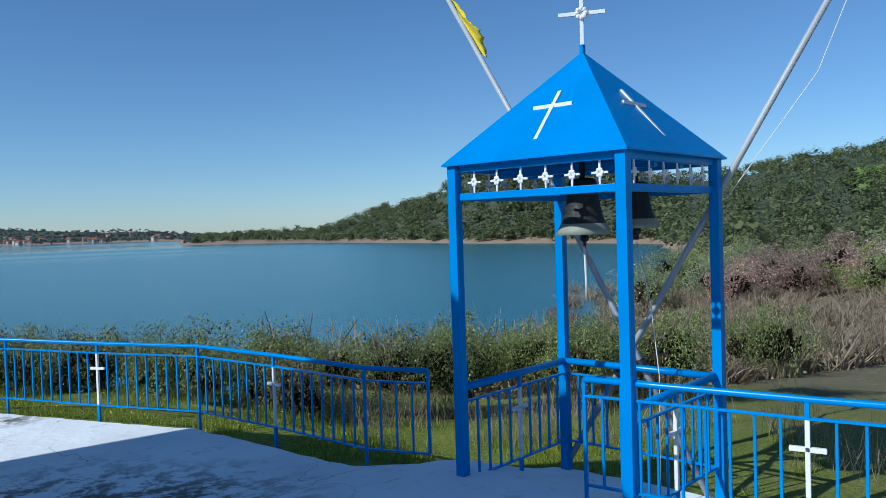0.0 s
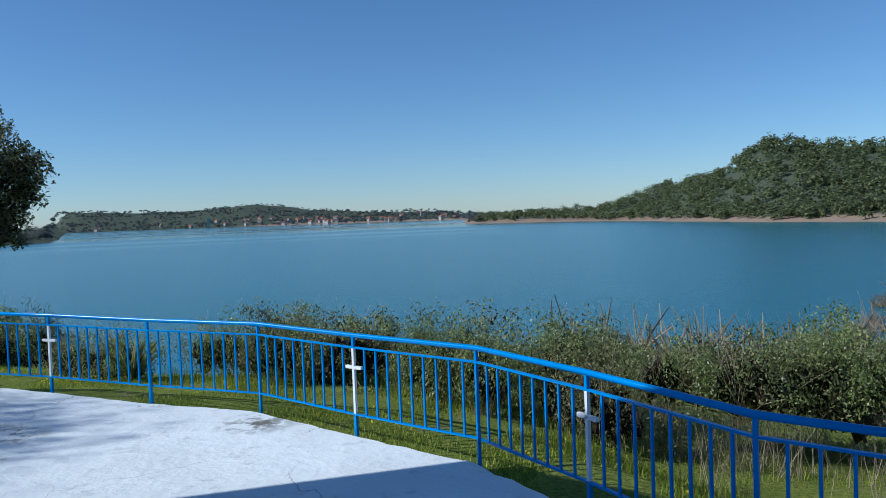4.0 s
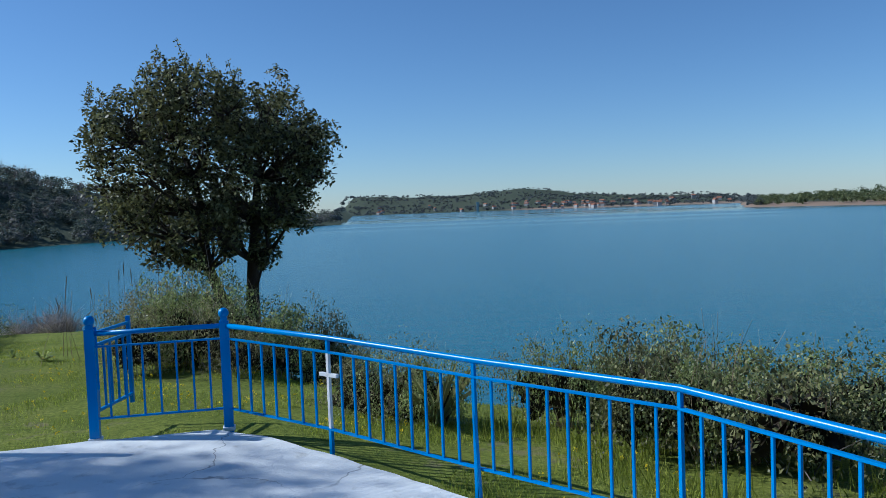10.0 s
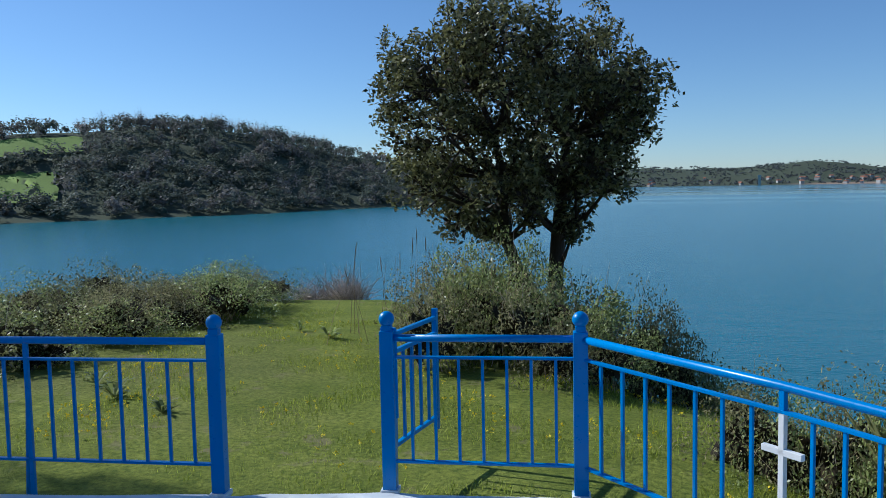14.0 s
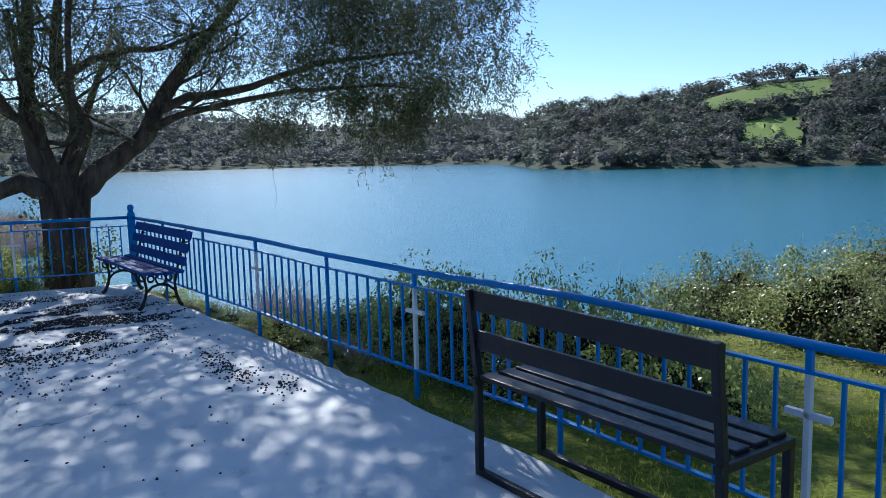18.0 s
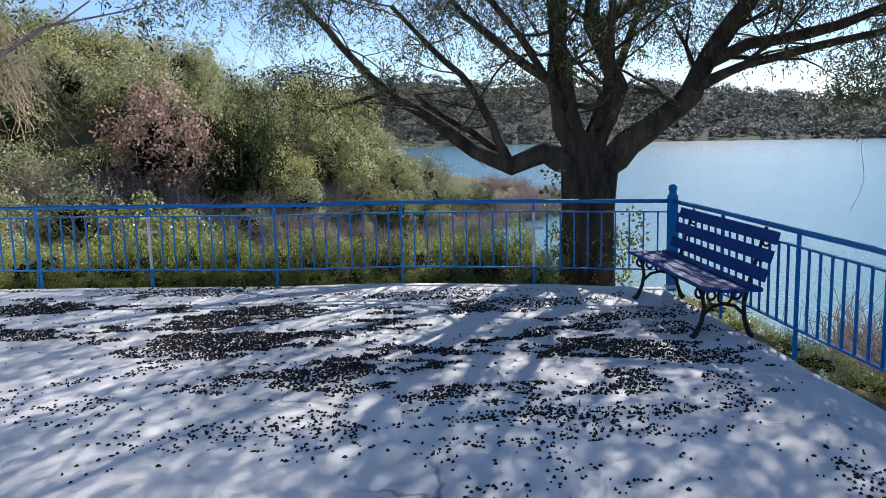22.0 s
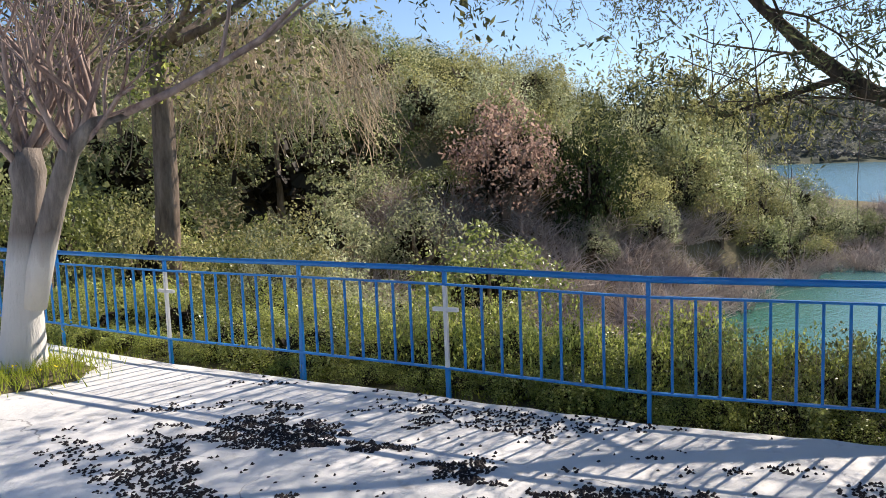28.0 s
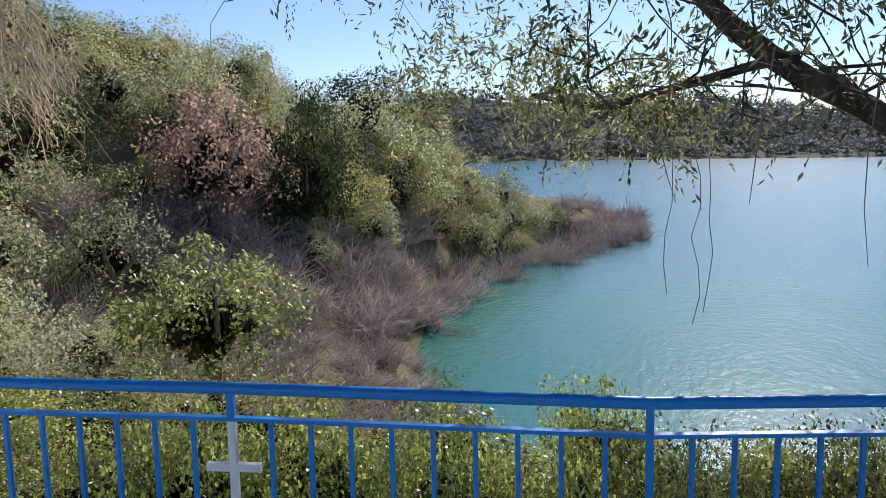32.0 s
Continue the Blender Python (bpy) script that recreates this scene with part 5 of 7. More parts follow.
def bank_tree_meshes(kind):
    """Shared crowns and trunks of trees two metres in radius."""
    if kind in TREES:
        return TREES[kind]
    mat, ln, wd, up = {"dark": (L_DARK, 0.20, 0.12, 0.3), "evergreen": (L_WOOD, 0.20, 0.12, 0.3), "olive": (L_GREY, 0.20, 0.09, 0.3), "green": (L_BUSH, 0.20, 0.12, 0.3), "russet": (L_RED, 0.20, 0.13, 0.2), "golden": (L_YELLOW, 0.19, 0.10, 0.1)}[kind]
    out = []
    for v in range(2):
        rng = random.Random(hash_of(kind) + 31 * v)
        pts = crown_points(rng, 40, 1.75, 3.3, 3 + 2 * v)
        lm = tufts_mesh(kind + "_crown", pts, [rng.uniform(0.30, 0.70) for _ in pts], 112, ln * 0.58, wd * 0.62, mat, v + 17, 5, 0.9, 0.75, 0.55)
        bm = bmesh.new()
        for k in range(5):
            a = 2 * math.pi * k / 5 + rng.random()
            tube(bm, [(0, 0, -0.3), (0.1 * math.cos(a), 0.1 * math.sin(a), 0.7), (0.7 * math.cos(a), 0.6 * math.sin(a), 1.3), (0.9 * math.cos(a), 0.9 * math.sin(a), 1.9)], [0.14, 0.11, 0.07, 0.02], 6)
        out.append((lm, mesh_of("trunk", bm, BARK_BROWN)))
    TREES[kind] = out
    return out


T_LABEL = {"dark": "dark evergreen tree on the wooded bank", "evergreen": "dark evergreen oak tree on the wooded bank", "olive": "grey-green wild olive tree on the wooded bank", "green": "green leafy tree on the wooded bank",
           "russet": "tree with russet autumn leaves on the wooded bank", "golden": "yellow-green feathery tree on the bank"}


def bank_tree(kind, x, y, s, h, z=None):
    lm, tm = RNG.choice(bank_tree_meshes(kind))
    t = thing("tree", T_LABEL[kind], "tree", "trees of the wooded bank", pose(x, y, (land(x, y) if z is None else z) - 0.1, 0, 0, RNG.uniform(0, 360)))
    t.scale = (s, s, h)
    part("crown", lm, None, t)
    part("trunk", tm, None, t)


bank_tree("russet", -33.0, -24.3, 1.2, 1.6)
bank_tree("russet", -34.6, -25.6, 0.8, 1.1)
bank_tree("dark", -36.5, -22.6, 1.0, 1.7)
bank_tree("dark", -38.5, -23.6, 1.0, 1.7)
for b, r, s, h, k in ((118.5, 44, 1.0, 1.2, "evergreen"), (116.5, 42, 0.9, 1.0, "golden"), (114, 43, 1.0, 1.1, "golden"), (112.5, 43, 0.7, 0.8, "olive"), (115.5, 39, 0.6, 0.6, "olive"), (111.5, 48, 1.0, 1.15, "golden"), (109, 50, 0.95, 1.0, "golden"), (107, 53, 0.9, 1.0, "evergreen"),
                      (110, 53, 1.0, 1.3, "evergreen"), (113, 52, 1.2, 1.4, "olive"), (105.2, 56, 0.75, 0.8, "evergreen"), (121, 41, 0.8, 0.8, "olive"), (124, 38, 0.8, 0.7, "green"),
                      (106.2, 57, 1.0, 1.15, "olive"), (104.6, 60, 0.95, 1.05, "evergreen"), (103.4, 62, 0.9, 1.0, "olive"), (102.3, 64, 0.85, 0.95, "evergreen"), (104.0, 57, 0.7, 0.75, "golden"), (101.4, 65, 0.7, 0.8, "dark"), (107.6, 55, 1.0, 1.2, "golden"), (105.4, 62, 1.0, 1.3, "evergreen")):
    bank_tree(k, *at_bearing(b, r), s, h)
for k in range(120):
    b = RNG.uniform(107, 150) if k < 78 else RNG.uniform(112, 140)
    r = SPIT_SHORE(b) + RNG.uniform(6, 52)
    if b < 113:
        r = SPIT_SHORE(b) + RNG.uniform(7, 26)
    x, y = at_bearing(b, r)
    if math.hypot(x + 33, y + 24.3) < 4.5 or terrace_gap(x, y) < 9:
        continue
    s = RNG.uniform(0.7, 1.35)
    bank_tree(RNG.choice(("olive", "evergreen", "golden", "green", "olive", "olive", "evergreen", "golden", "dark")), x, y, s, s * RNG.uniform(0.85, 1.15))
# rounded bushes in the dip
bank_tree("green", -19.6, -15.1, 0.74, 0.88, -2.0)
for x, y, s, h, k in ((-17.2, -17.2, 0.55, 0.5, "olive"), (-18.6, -18.8, 0.6, 0.6, "olive"), (-17.6, -20.6, 0.7, 0.75, "golden"), (-15.6, -19.6, 0.55, 0.6, "green"), (-20.5, -21.5, 0.8, 0.9, "olive"), (-16.6, -22.4, 0.8, 1.0, "green"),
                      (-22.6, -20.2, 0.7, 0.6, "olive"), (-13.4, -19.5, 0.6, 0.8, "green"), (-12.6, -21.5, 0.8, 1.2, "evergreen"), (-15.0, -24.5, 1.2, 1.7, "evergreen"), (-19, -26.5, 1.3, 1.7, "evergreen"), (-23.5, -25, 1.1, 1.35, "olive"), (-26.5, -23, 1.0, 1.1, "olive"), (-15.4, -16.2, 0.5, 0.62, "golden"), (-16.4, -17.9, 0.62, 0.8, "green"), (-14.2, -17.6, 0.5, 0.7, "golden"), (-17.6, -18.9, 0.7, 0.95, "golden"), (-14.6, -15.0, 0.4, 0.5, "olive"), (-19.4, -19.9, 0.75, 0.9, "olive")):
    bank_tree(k, x, y, s, h)

for k in range(190):
    b = 96.6 + 31 * RNG.random() ** 1.35
    r = SPIT_SHORE(b) + RNG.uniform(-2.0, 9.0 if b > 108 else SPIT_WIDE(b) * 0.95)
    x, y = at_bearing(b, r)
    s = RNG.uniform(1.1, 1.9)
    brush(x, y, s, s * RNG.uniform(0.75, 1.05), max(land(x, y), LAKE - 0.15))
for k in range(46):
    x, y = at_bearing(RNG.uniform(108, 128), RNG.uniform(20, 34))
    if terrace_gap(x, y) > 4:
        brush(x, y, RNG.uniform(0.8, 1.3), RNG.uniform(0.7, 1.1), max(land(x, y), LAKE - 0.1))
for k in range(44):
    x, y = at_bearing(RNG.uniform(103, 119), RNG.uniform(19, 33))
    if terrace_gap(x, y) > 4 and land(x, y) > LAKE - 0.6:
        brush(x, y, RNG.uniform(0.8, 1.3), RNG.uniform(0.6, 1.0), max(land(x, y), LAKE - 0.1))
for k in range(16):
    x, y = -30.4 + RNG.gauss(0, 1.6), -17.7 + RNG.gauss(0, 1.3)
    brush(x, y, RNG.uniform(0.7, 1.1), RNG.uniform(0.5, 0.8), max(land(x, y), LAKE - 0.1))
for k in range(14):
    x, y = at_bearing(RNG.uniform(88, 108), RNG.uniform(17, 21))
    brush(x, y, RNG.uniform(0.6, 0.9), RNG.uniform(0.6, 0.9))

for x, y in along(RAIL_NORTH[5:], 0.30, 0.7, 2.0, -1):
    brush(x, y, RNG.uniform(0.35, 0.55), RNG.uniform(0.55, 0.95), -0.75)
for k in range(9):
    x, y = -7.6 + RNG.gauss(0, 0.7), 10.2 + RNG.gauss(0, 1.1)
    brush(x, y, RNG.uniform(0.4, 0.6), RNG.uniform(0.5, 0.85))
# vines that hang over the trees behind the whitewashed tree
def hanging(name, label, x, y, z, rx, rz, n, seed):
    rng = np.random.default_rng(seed)
    v = []
    for _ in range(n // 26):
        a, u = rng.uniform(0, 2 * math.pi), rng.random() ** 0.6
        root = np.array([rx * math.cos(a) * u, rx * math.sin(a) * u, rz * (1.02 - 0.42 * u * u)])
        reach = rng.uniform(0.5, 1.3)
        for _ in range(26):
            b = a + rng.normal() * 0.5
            p = root + rng.normal(size=3) * (0.28, 0.28, 0.22)
            d = np.array([math.cos(b) * 0.6, math.sin(b) * 0.6, rng.uniform(-0.1, 0.5)])
            side = np.array([-math.sin(b), math.cos(b), 0]) * rng.uniform(0.006, 0.014)
            for k in range(int(rng.integers(4, 9))):
                d = d * 0.82 + np.array([rng.normal() * 0.16, rng.normal() * 0.16, -0.20])
                q = p + d / np.linalg.norm(d) * 0.26 * reach
                v += [p - side, p + side, q + side, q - side]
                p = q
    t = thing("vine_tree", label, "tree", "vine-hung trees", pose(x, y, z))
    part("vines", quads("vines", np.array(v), L_TAN), None, t, "long dry tan hanging vines")
    r2 = random.Random(seed)
    pts = crown_points(r2, 46, rx * 0.86, rz * 0.93, 3)
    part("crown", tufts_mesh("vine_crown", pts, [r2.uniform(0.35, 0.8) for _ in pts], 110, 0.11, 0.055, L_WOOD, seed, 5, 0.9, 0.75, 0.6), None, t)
    bm = bmesh.new()
    tube(bm, [(0, 0, -0.6), (0.1, 0.05, rz * 0.3), (0.2, 0.1, rz * 0.6)], [0.13, 0.10, 0.05], 8)
    part("trunk", bm, BARK_BROWN, t)


hanging("vine_tree", "tree draped in long dry tan vines", -20.8, -22.6, -1.4, 2.6, 6.6, 900, 3)
hanging("vine_tree", "tree draped in long dry tan vines", -17.8, -24.8, -0.9, 2.4, 6.6, 760, 4)
hanging("vine_tree", "tree draped in long dry tan vines", -24.6, -25.4, -0.6, 2.4, 6.2, 760, 5)


# ---- single trees ----
def grow(bm, p, d, length, radius, depth, rng, tips, up=0.05, spread=0.6, min_r=0.006, sides=6, kids=(2, 3)):
    """A branch with side branches; the ends are kept in tips."""
    n = 4
    pts, rr = [p.copy()], [radius]
    for k in range(n):
        d = (d + Vector((rng.gauss(0, 0.16), rng.gauss(0, 0.16), rng.gauss(0, 0.12) + up))).normalized()
        p = p + d * length / n
        pts.append(p.copy())
        rr.append(max(radius * (1 - 0.55 * (k + 1) / n), min_r))
    tube(bm, pts, rr, sides if radius > 0.03 else 4, False)
    if depth <= 0:
        tips.append((pts[-1], d))
        tips.append((pts[-2], d))
        return
    for _ in range(rng.randint(*kids)):
        k = rng.randint(2, n)
        a = Vector((rng.gauss(0, 1), rng.gauss(0, 1), rng.gauss(0, 1)))
        e = (d + (a - d * a.dot(d)).normalized() * rng.uniform(spread * 0.6, spread * 1.4)).normalized()
        grow(bm, pts[k], e, length * rng.uniform(0.6, 0.85), rr[k] * 0.75, depth - 1, rng, tips, up, spread, min_r, sides, kids)
    tips.append((pts[-1], d))


# lobes of the oak's crown: across, height above the lake bank, radius
OAK_LOBES = ((-2.44, 4.01, 0.62), (-2.5, 3.42, 0.48), (-1.99, 4.40, 0.55), (-1.95, 2.85, 0.52), (-1.72, 2.2, 0.36), (-1.42, 4.78, 0.52), (-1.53, 3.62, 0.70), (-0.97, 4.9, 0.50), (-0.74, 4.06, 0.74), (-0.97, 2.75, 0.62), (-1.15, 1.95, 0.24), (-0.35, 3.25, 0.52), (0.5, 3.05, 0.40), (-0.35, 2.62, 0.36),
             (-0.28, 4.80, 0.50), (-0.06, 3.95, 0.66), (0.51, 4.62, 0.52), (0.63, 3.84, 0.60), (1.15, 4.15, 0.50), (1.22, 3.5, 0.44), (0.92, 2.95, 0.36), (0.28, 2.5, 0.42), (0.3, 1.95, 0.24), (-0.45, 2.2, 0.22))


def build_oak():
    """The lone evergreen oak beyond the gate: two stems, limbs to each lobe of the crown."""
    x, y, z = -2.02, 7.60, -0.72
    rng = random.Random(8)
    t = thing("oak_tree", "lone dark evergreen oak with two trunks on the lake bank", "tree", m=pose(x, y, z))
    t.scale = (0.96, 0.96, 0.955)
    bm = bmesh.new()
    r, deep = Vector((0.962, 0.274, 0)), Vector((-0.274, 0.962, 0))
    main = [r * u + Vector((0, 0, h)) for u, h in ((0, -0.15), (0.0, 0.5), (0.01, 1.1), (0.05, 1.7), (0.12, 2.4), (0.2, 3.2), (0.3, 4.0))]
    left = [r * u + Vector((0, 0.04, h)) for u, h in ((-0.06, 0.1), (-0.3, 0.65), (-0.58, 1.1), (-0.76, 1.6), (-0.82, 2.1), (-0.8, 2.6), (-0.95, 3.3), (-1.2, 4.0))]
    tube(bm, main, [0.17, 0.135, 0.12, 0.11, 0.09, 0.07, 0.04], 10)
    tube(bm, left, [0.13, 0.11, 0.10, 0.09, 0.08, 0.07, 0.055, 0.035], 10)
    pts, rad, shoots, hearts = [], [], [], []
    for u, h, size in OAK_LOBES:
        span = 1.75 * math.sqrt(max(1 - ((u + 0.6) / 2.5) ** 2, 0.05)) * (1 if h > 2.6 else 0.5)
        for w in ((-0.95, -0.45, 0.0, 0.5, 0.95) if span > 1.2 else (-0.7, 0.0, 0.7)):
            c = r * (u * (1 - 0.10 * abs(w)) + rng.gauss(0, 0.1)) + deep * (w * span) + Vector((0, 0, h - 0.45 * abs(w) * span * 0.6 + rng.gauss(0, 0.08)))
            stem = main if u > -0.45 else left
            root = min(stem[2:], key=lambda p: (p - c).length + (2 if p.z > c.z - 0.2 else 0))
            mid = root.lerp(c, 0.5) + Vector((rng.gauss(0, 0.1), rng.gauss(0, 0.1), -0.08))
            tube(bm, [root, mid, c], [0.05, 0.035, 0.012], 6, False)
            for k in range(4):
                e = c + Vector((rng.gauss(0, 1), rng.gauss(0, 1), rng.gauss(0.2, 0.8))).normalized() * size * 0.8
                tube(bm, [mid.lerp(c, 0.6), e], [0.018, 0.005], 4, False)
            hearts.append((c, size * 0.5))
            for k in range(10 if size > 0.45 else 6):
                d = Vector((rng.gauss(0, 1), rng.gauss(0, 1), rng.gauss(0.15, 1))).normalized()
                pts.append(c + d * size * rng.uniform(0.45, 0.95))
                rad.append(rng.uniform(0.12, 0.23))
                if d.z > 0.25 and h > 3.3 and rng.random() < 0.45:
                    shoots.append(c + d * size)
    part("trunk", bm, BARK, t, smooth=True)
    part("crown", tufts_mesh("oak_crown", pts, rad, 50, 0.085, 0.046, L_OAK, 3, 0, 0.9, 0.9), None, t)
    # shade in the gaps of the crown, painted as near-black leaves at lobe centres
    part("inner_leaves", leaves_mesh("oak_heart", [c for c, r0 in hearts], [r0 for c, r0 in hearts], 34, 0.11, 0.06, L_SHADE, 6, 0.0, 0.1), None, t, "near-black leaves inside the crown in place of its shade")
    # thin shoots that stand out above the crown
    bm, lv = bmesh.new(), []
    for q in shoots:
        e = q + Vector((rng.gauss(0, 0.08), rng.gauss(0, 0.08), rng.uniform(0.12, 0.34)))
        tube(bm, [q, (q + e) / 2, e], [0.008, 0.006, 0.003], 3, False)
        lv += [q + (e - q) * f for f in (0.15, 0.4, 0.65, 0.9)]
    tagged(part("shoot_spray", bm, BARK, t), kind="stuff")
    part("shoot_leaves", leaves_mesh("oak_shoots", lv, [0.05] * len(lv), 8, 0.055, 0.026, L_OAK, 4, 0.6, 0.0), None, t)


build_oak()


def build_lake_tree():
    """The old spreading tree outside the corner of the terrace."""
    X, Y, Z = -14.4, -5.08, -0.55
    rng = random.Random(21)
    t = thing("old_tree", "old spreading tree with dark gnarled trunk and feathery drooping twigs", "tree", m=pose(X, Y, 0))
    bm, tips = bmesh.new(), []
    tube(bm, [(0, 0, Z), (0, 0, Z + 0.25), (0.02, 0.0, 0.4), (0.0, 0.02, 0.9), (0, 0.0, 1.25), (0, 0.02, 1.5)], [0.34, 0.24, 0.19, 0.20, 0.23, 0.15], 20)
    # swellings of the trunk
    tube(bm, [(0.12, -0.2, Z), (0.1, -0.2, 0.5), (0.08, -0.22, 1.2)], [0.18, 0.13, 0.12], 12)
    tube(bm, [(0.16, 0.14, Z), (0.13, 0.17, 0.5), (0.1, 0.24, 1.25)], [0.19, 0.13, 0.12], 12)
    limbs = [
        ([(0.05, -0.2, 1.15), (0, -0.55, 1.28), (0.05, -0.95, 1.12), (0.0, -1.42, 1.30), (0, -1.9, 1.66), (0.05, -2.38, 1.95), (0.0, -2.80, 2.28), (0, -3.18, 2.68), (-0.1, -3.6, 3.12), (-0.2, -4.2, 3.8)], [0.22, 0.185, 0.15, 0.125, 0.10, 0.084, 0.073, 0.06, 0.048, 0.03]),
        ([(0.05, -0.98, 1.15), (0.15, -1.10, 1.45), (0.2, -1.25, 1.80), (0.15, -1.55, 2.25), (0.2, -1.95, 2.62), (0.2, -2.4, 3.1)], [0.09, 0.075, 0.065, 0.055, 0.045, 0.03]),
        ([(-0.05, -1.05, 1.2), (-0.2, -1.5, 1.55), (-0.3, -1.9, 1.75), (-0.35, -2.3, 2.05)], [0.08, 0.06, 0.05, 0.035]),
        ([(0.0, -0.1, 1.2), (0.0, -0.32, 1.6), (-0.05, -0.42, 2.15), (0, -0.38, 2.75), (0.05, -0.30, 3.4), (0.1, -0.2, 4.4)], [0.20, 0.17, 0.15, 0.135, 0.11, 0.07]),
        ([(0.1, -0.05, 1.3), (0.16, -0.2, 1.75), (0.18, -0.28, 2.3), (0.2, -0.42, 2.9), (0.3, -0.5, 3.6)], [0.12, 0.10, 0.09, 0.08, 0.05]),
        ([(0.0, -0.35, 2.05), (0.05, -0.75, 2.32), (0.1, -1.1, 2.62), (0.1, -1.5, 2.95), (0.1, -1.9, 3.4)], [0.085, 0.075, 0.065, 0.055, 0.035]),
        ([(0.05, 0.05, 1.3), (0.08, 0.22, 1.70), (0.06, 0.36, 2.03), (0.05, 0.18, 2.38), (0.05, 0.02, 2.75), (0, 0.05, 3.4), (0.1, 0.2, 4.4)], [0.16, 0.145, 0.13, 0.125, 0.12, 0.10, 0.06]),
        ([(0.05, -0.25, 1.85), (0.1, 0.05, 1.80), (0.06, 0.30, 1.88)], [0.05, 0.055, 0.06]),
        ([(0.05, 0.05, 2.7), (0.1, 0.5, 2.98), (0.15, 1.0, 3.12), (0.2, 1.5, 3.15), (0.2, 2.1, 3.4)], [0.08, 0.07, 0.06, 0.05, 0.03]),
        ([(0.05, 0.15, 1.1), (0.02, 0.45, 1.38), (0.0, 0.85, 1.68), (0.0, 1.15, 1.92), (-0.05, 1.33, 2.32), (0, 1.62, 2.75), (0.0, 2.05, 3.3), (0.1, 2.6, 4.0)], [0.24, 0.21, 0.19, 0.175, 0.15, 0.13, 0.10, 0.06]),
        ([(0.0, 1.30, 2.25), (0.1, 1.75, 2.45), (0.2, 2.35, 2.52), (0.2, 3.0, 2.72), (0.2, 3.7, 2.95), (0.2, 4.5, 3.05), (0.2, 5.3, 3.15)], [0.105, 0.095, 0.08, 0.068, 0.055, 0.04, 0.025]),
        ([(0.1, 1.2, 2.0), (0.4, 1.7, 2.2), (0.6, 2.4, 2.35), (0.7, 3.2, 2.5), (0.7, 4.0, 2.55), (0.6, 4.8, 2.6)], [0.075, 0.065, 0.055, 0.045, 0.035, 0.02]),
        ([(0.1, 0.1, 1.5), (0.9, 0.3, 2.3), (1.8, 0.4, 3.0), (2.8, 0.6, 3.6), (3.6, 0.8, 4.0)], [0.07, 0.06, 0.05, 0.04, 0.03]),
        ([(0.1, -0.2, 1.7), (0.9, -0.7, 2.6), (1.7, -1.2, 3.3), (2.6, -1.6, 3.8)], [0.06, 0.05, 0.04, 0.03]),
        ([(-0.1, 0.0, 1.5), (-1.0, 0.3, 2.4), (-2.0, 0.5, 3.2), (-3.0, 0.6, 3.8)], [0.09, 0.08, 0.06, 0.04]),
        ([(0.0, -2.45, 2.1), (0.05, -2.95, 1.98), (-0.05, -3.45, 1.86), (-0.15, -3.95, 1.95)], [0.045, 0.035, 0.025, 0.015]),
    ]
    part("trunk", bm, BARK_OLD, t, smooth=True)
    for pts, rr in limbs:
        bm2 = bmesh.new()
        fine_p, fine_r = [], []
        for i in range(len(pts) - 1):
            for f in (0, 0.5):
                p = Vector(pts[i]).lerp(Vector(pts[i + 1]), f)
                fine_p.append(p + Vector((rng.gauss(0, 0.012), rng.gauss(0, 0.012), rng.gauss(0, 0.012))) * (1 if f else 0))
                fine_r.append((rr[i] + (rr[i + 1] - rr[i]) * f) * rng.uniform(0.70, 0.84))
        fine_p.append(Vector(pts[-1]))
        fine_r.append(rr[-1])
        tube(bm2, fine_p, fine_r, 10)
        n = len(fine_p)
        for i in range(n // 3, n):
            for _ in range(1):
                if fine_p[i].z < 1.75 and rng.random() < 0.6:
                    continue
                a = Vector((rng.gauss(0, 1), rng.gauss(0, 1), rng.gauss(0.35, 0.5))).normalized()
                grow(bm2, fine_p[i], a, rng.uniform(0.7, 1.25), max(fine_r[i] * 0.30, 0.012), 1, rng, tips, 0.04, 0.8, 0.004)
        part("limb", bm2, BARK_OLD, t, smooth=True)
    pts, rad = [], []
    for p, d in tips:
        if p.z > 1.9 and rng.random() < 0.9:
            pts.append(p)
            rad.append(rng.uniform(0.16, 0.34))
    # outer crown, well above the terrace and over the water
    for _ in range(6200):
        a, u = rng.uniform(0, 2 * math.pi), rng.random()
        rr = 6.6 * math.sqrt(rng.uniform(0.05, 1))
        q = Vector((rr * 0.75 * math.cos(a), rr * math.sin(a) + 0.35, 0))
        if q.y > 6.1 or q.y < -1.8 and rng.random() < 0.1:
            continue
        top = min(11.4 - 0.11 * rr * rr, 5.4 + 6 * smooth(-3.95, -3.45, -q.y))
        low = 2.85 + 0.012 * rr * rr - 0.9 * smooth(4.2, 6.2, q.y) - 0.5 * smooth(3.6, 5.4, -q.y)
        q.z = low + (top - low) * u ** 1.1
        if noise.noise((q.x * 0.85 + 5, q.y * 0.85, q.z * 1.1)) < (-0.12 if q.y < -1.5 else 0.0) or q.z > 5.2 and rng.random() < 0.6:
            continue
        if q.y < -2.2 and q.z < 3.3 and rng.random() < 0.4:
            continue
        pts.append(q)
        rad.append(rng.uniform(0.20, 0.42) * (1.5 if q.z > 5 else 1))
    for _ in range(2000):
        q = Vector((rng.uniform(-3.2, 3.2), rng.uniform(-5.5, 3.5), rng.uniform(5.2, 11.0)))
        if q.z > 11.2 - 0.12 * (q.x * q.x + q.y * q.y) or noise.noise((q.x * 0.36 + 2, q.y * 0.36, q.z * 0.36)) < -0.06:
            continue
        pts.append(q)
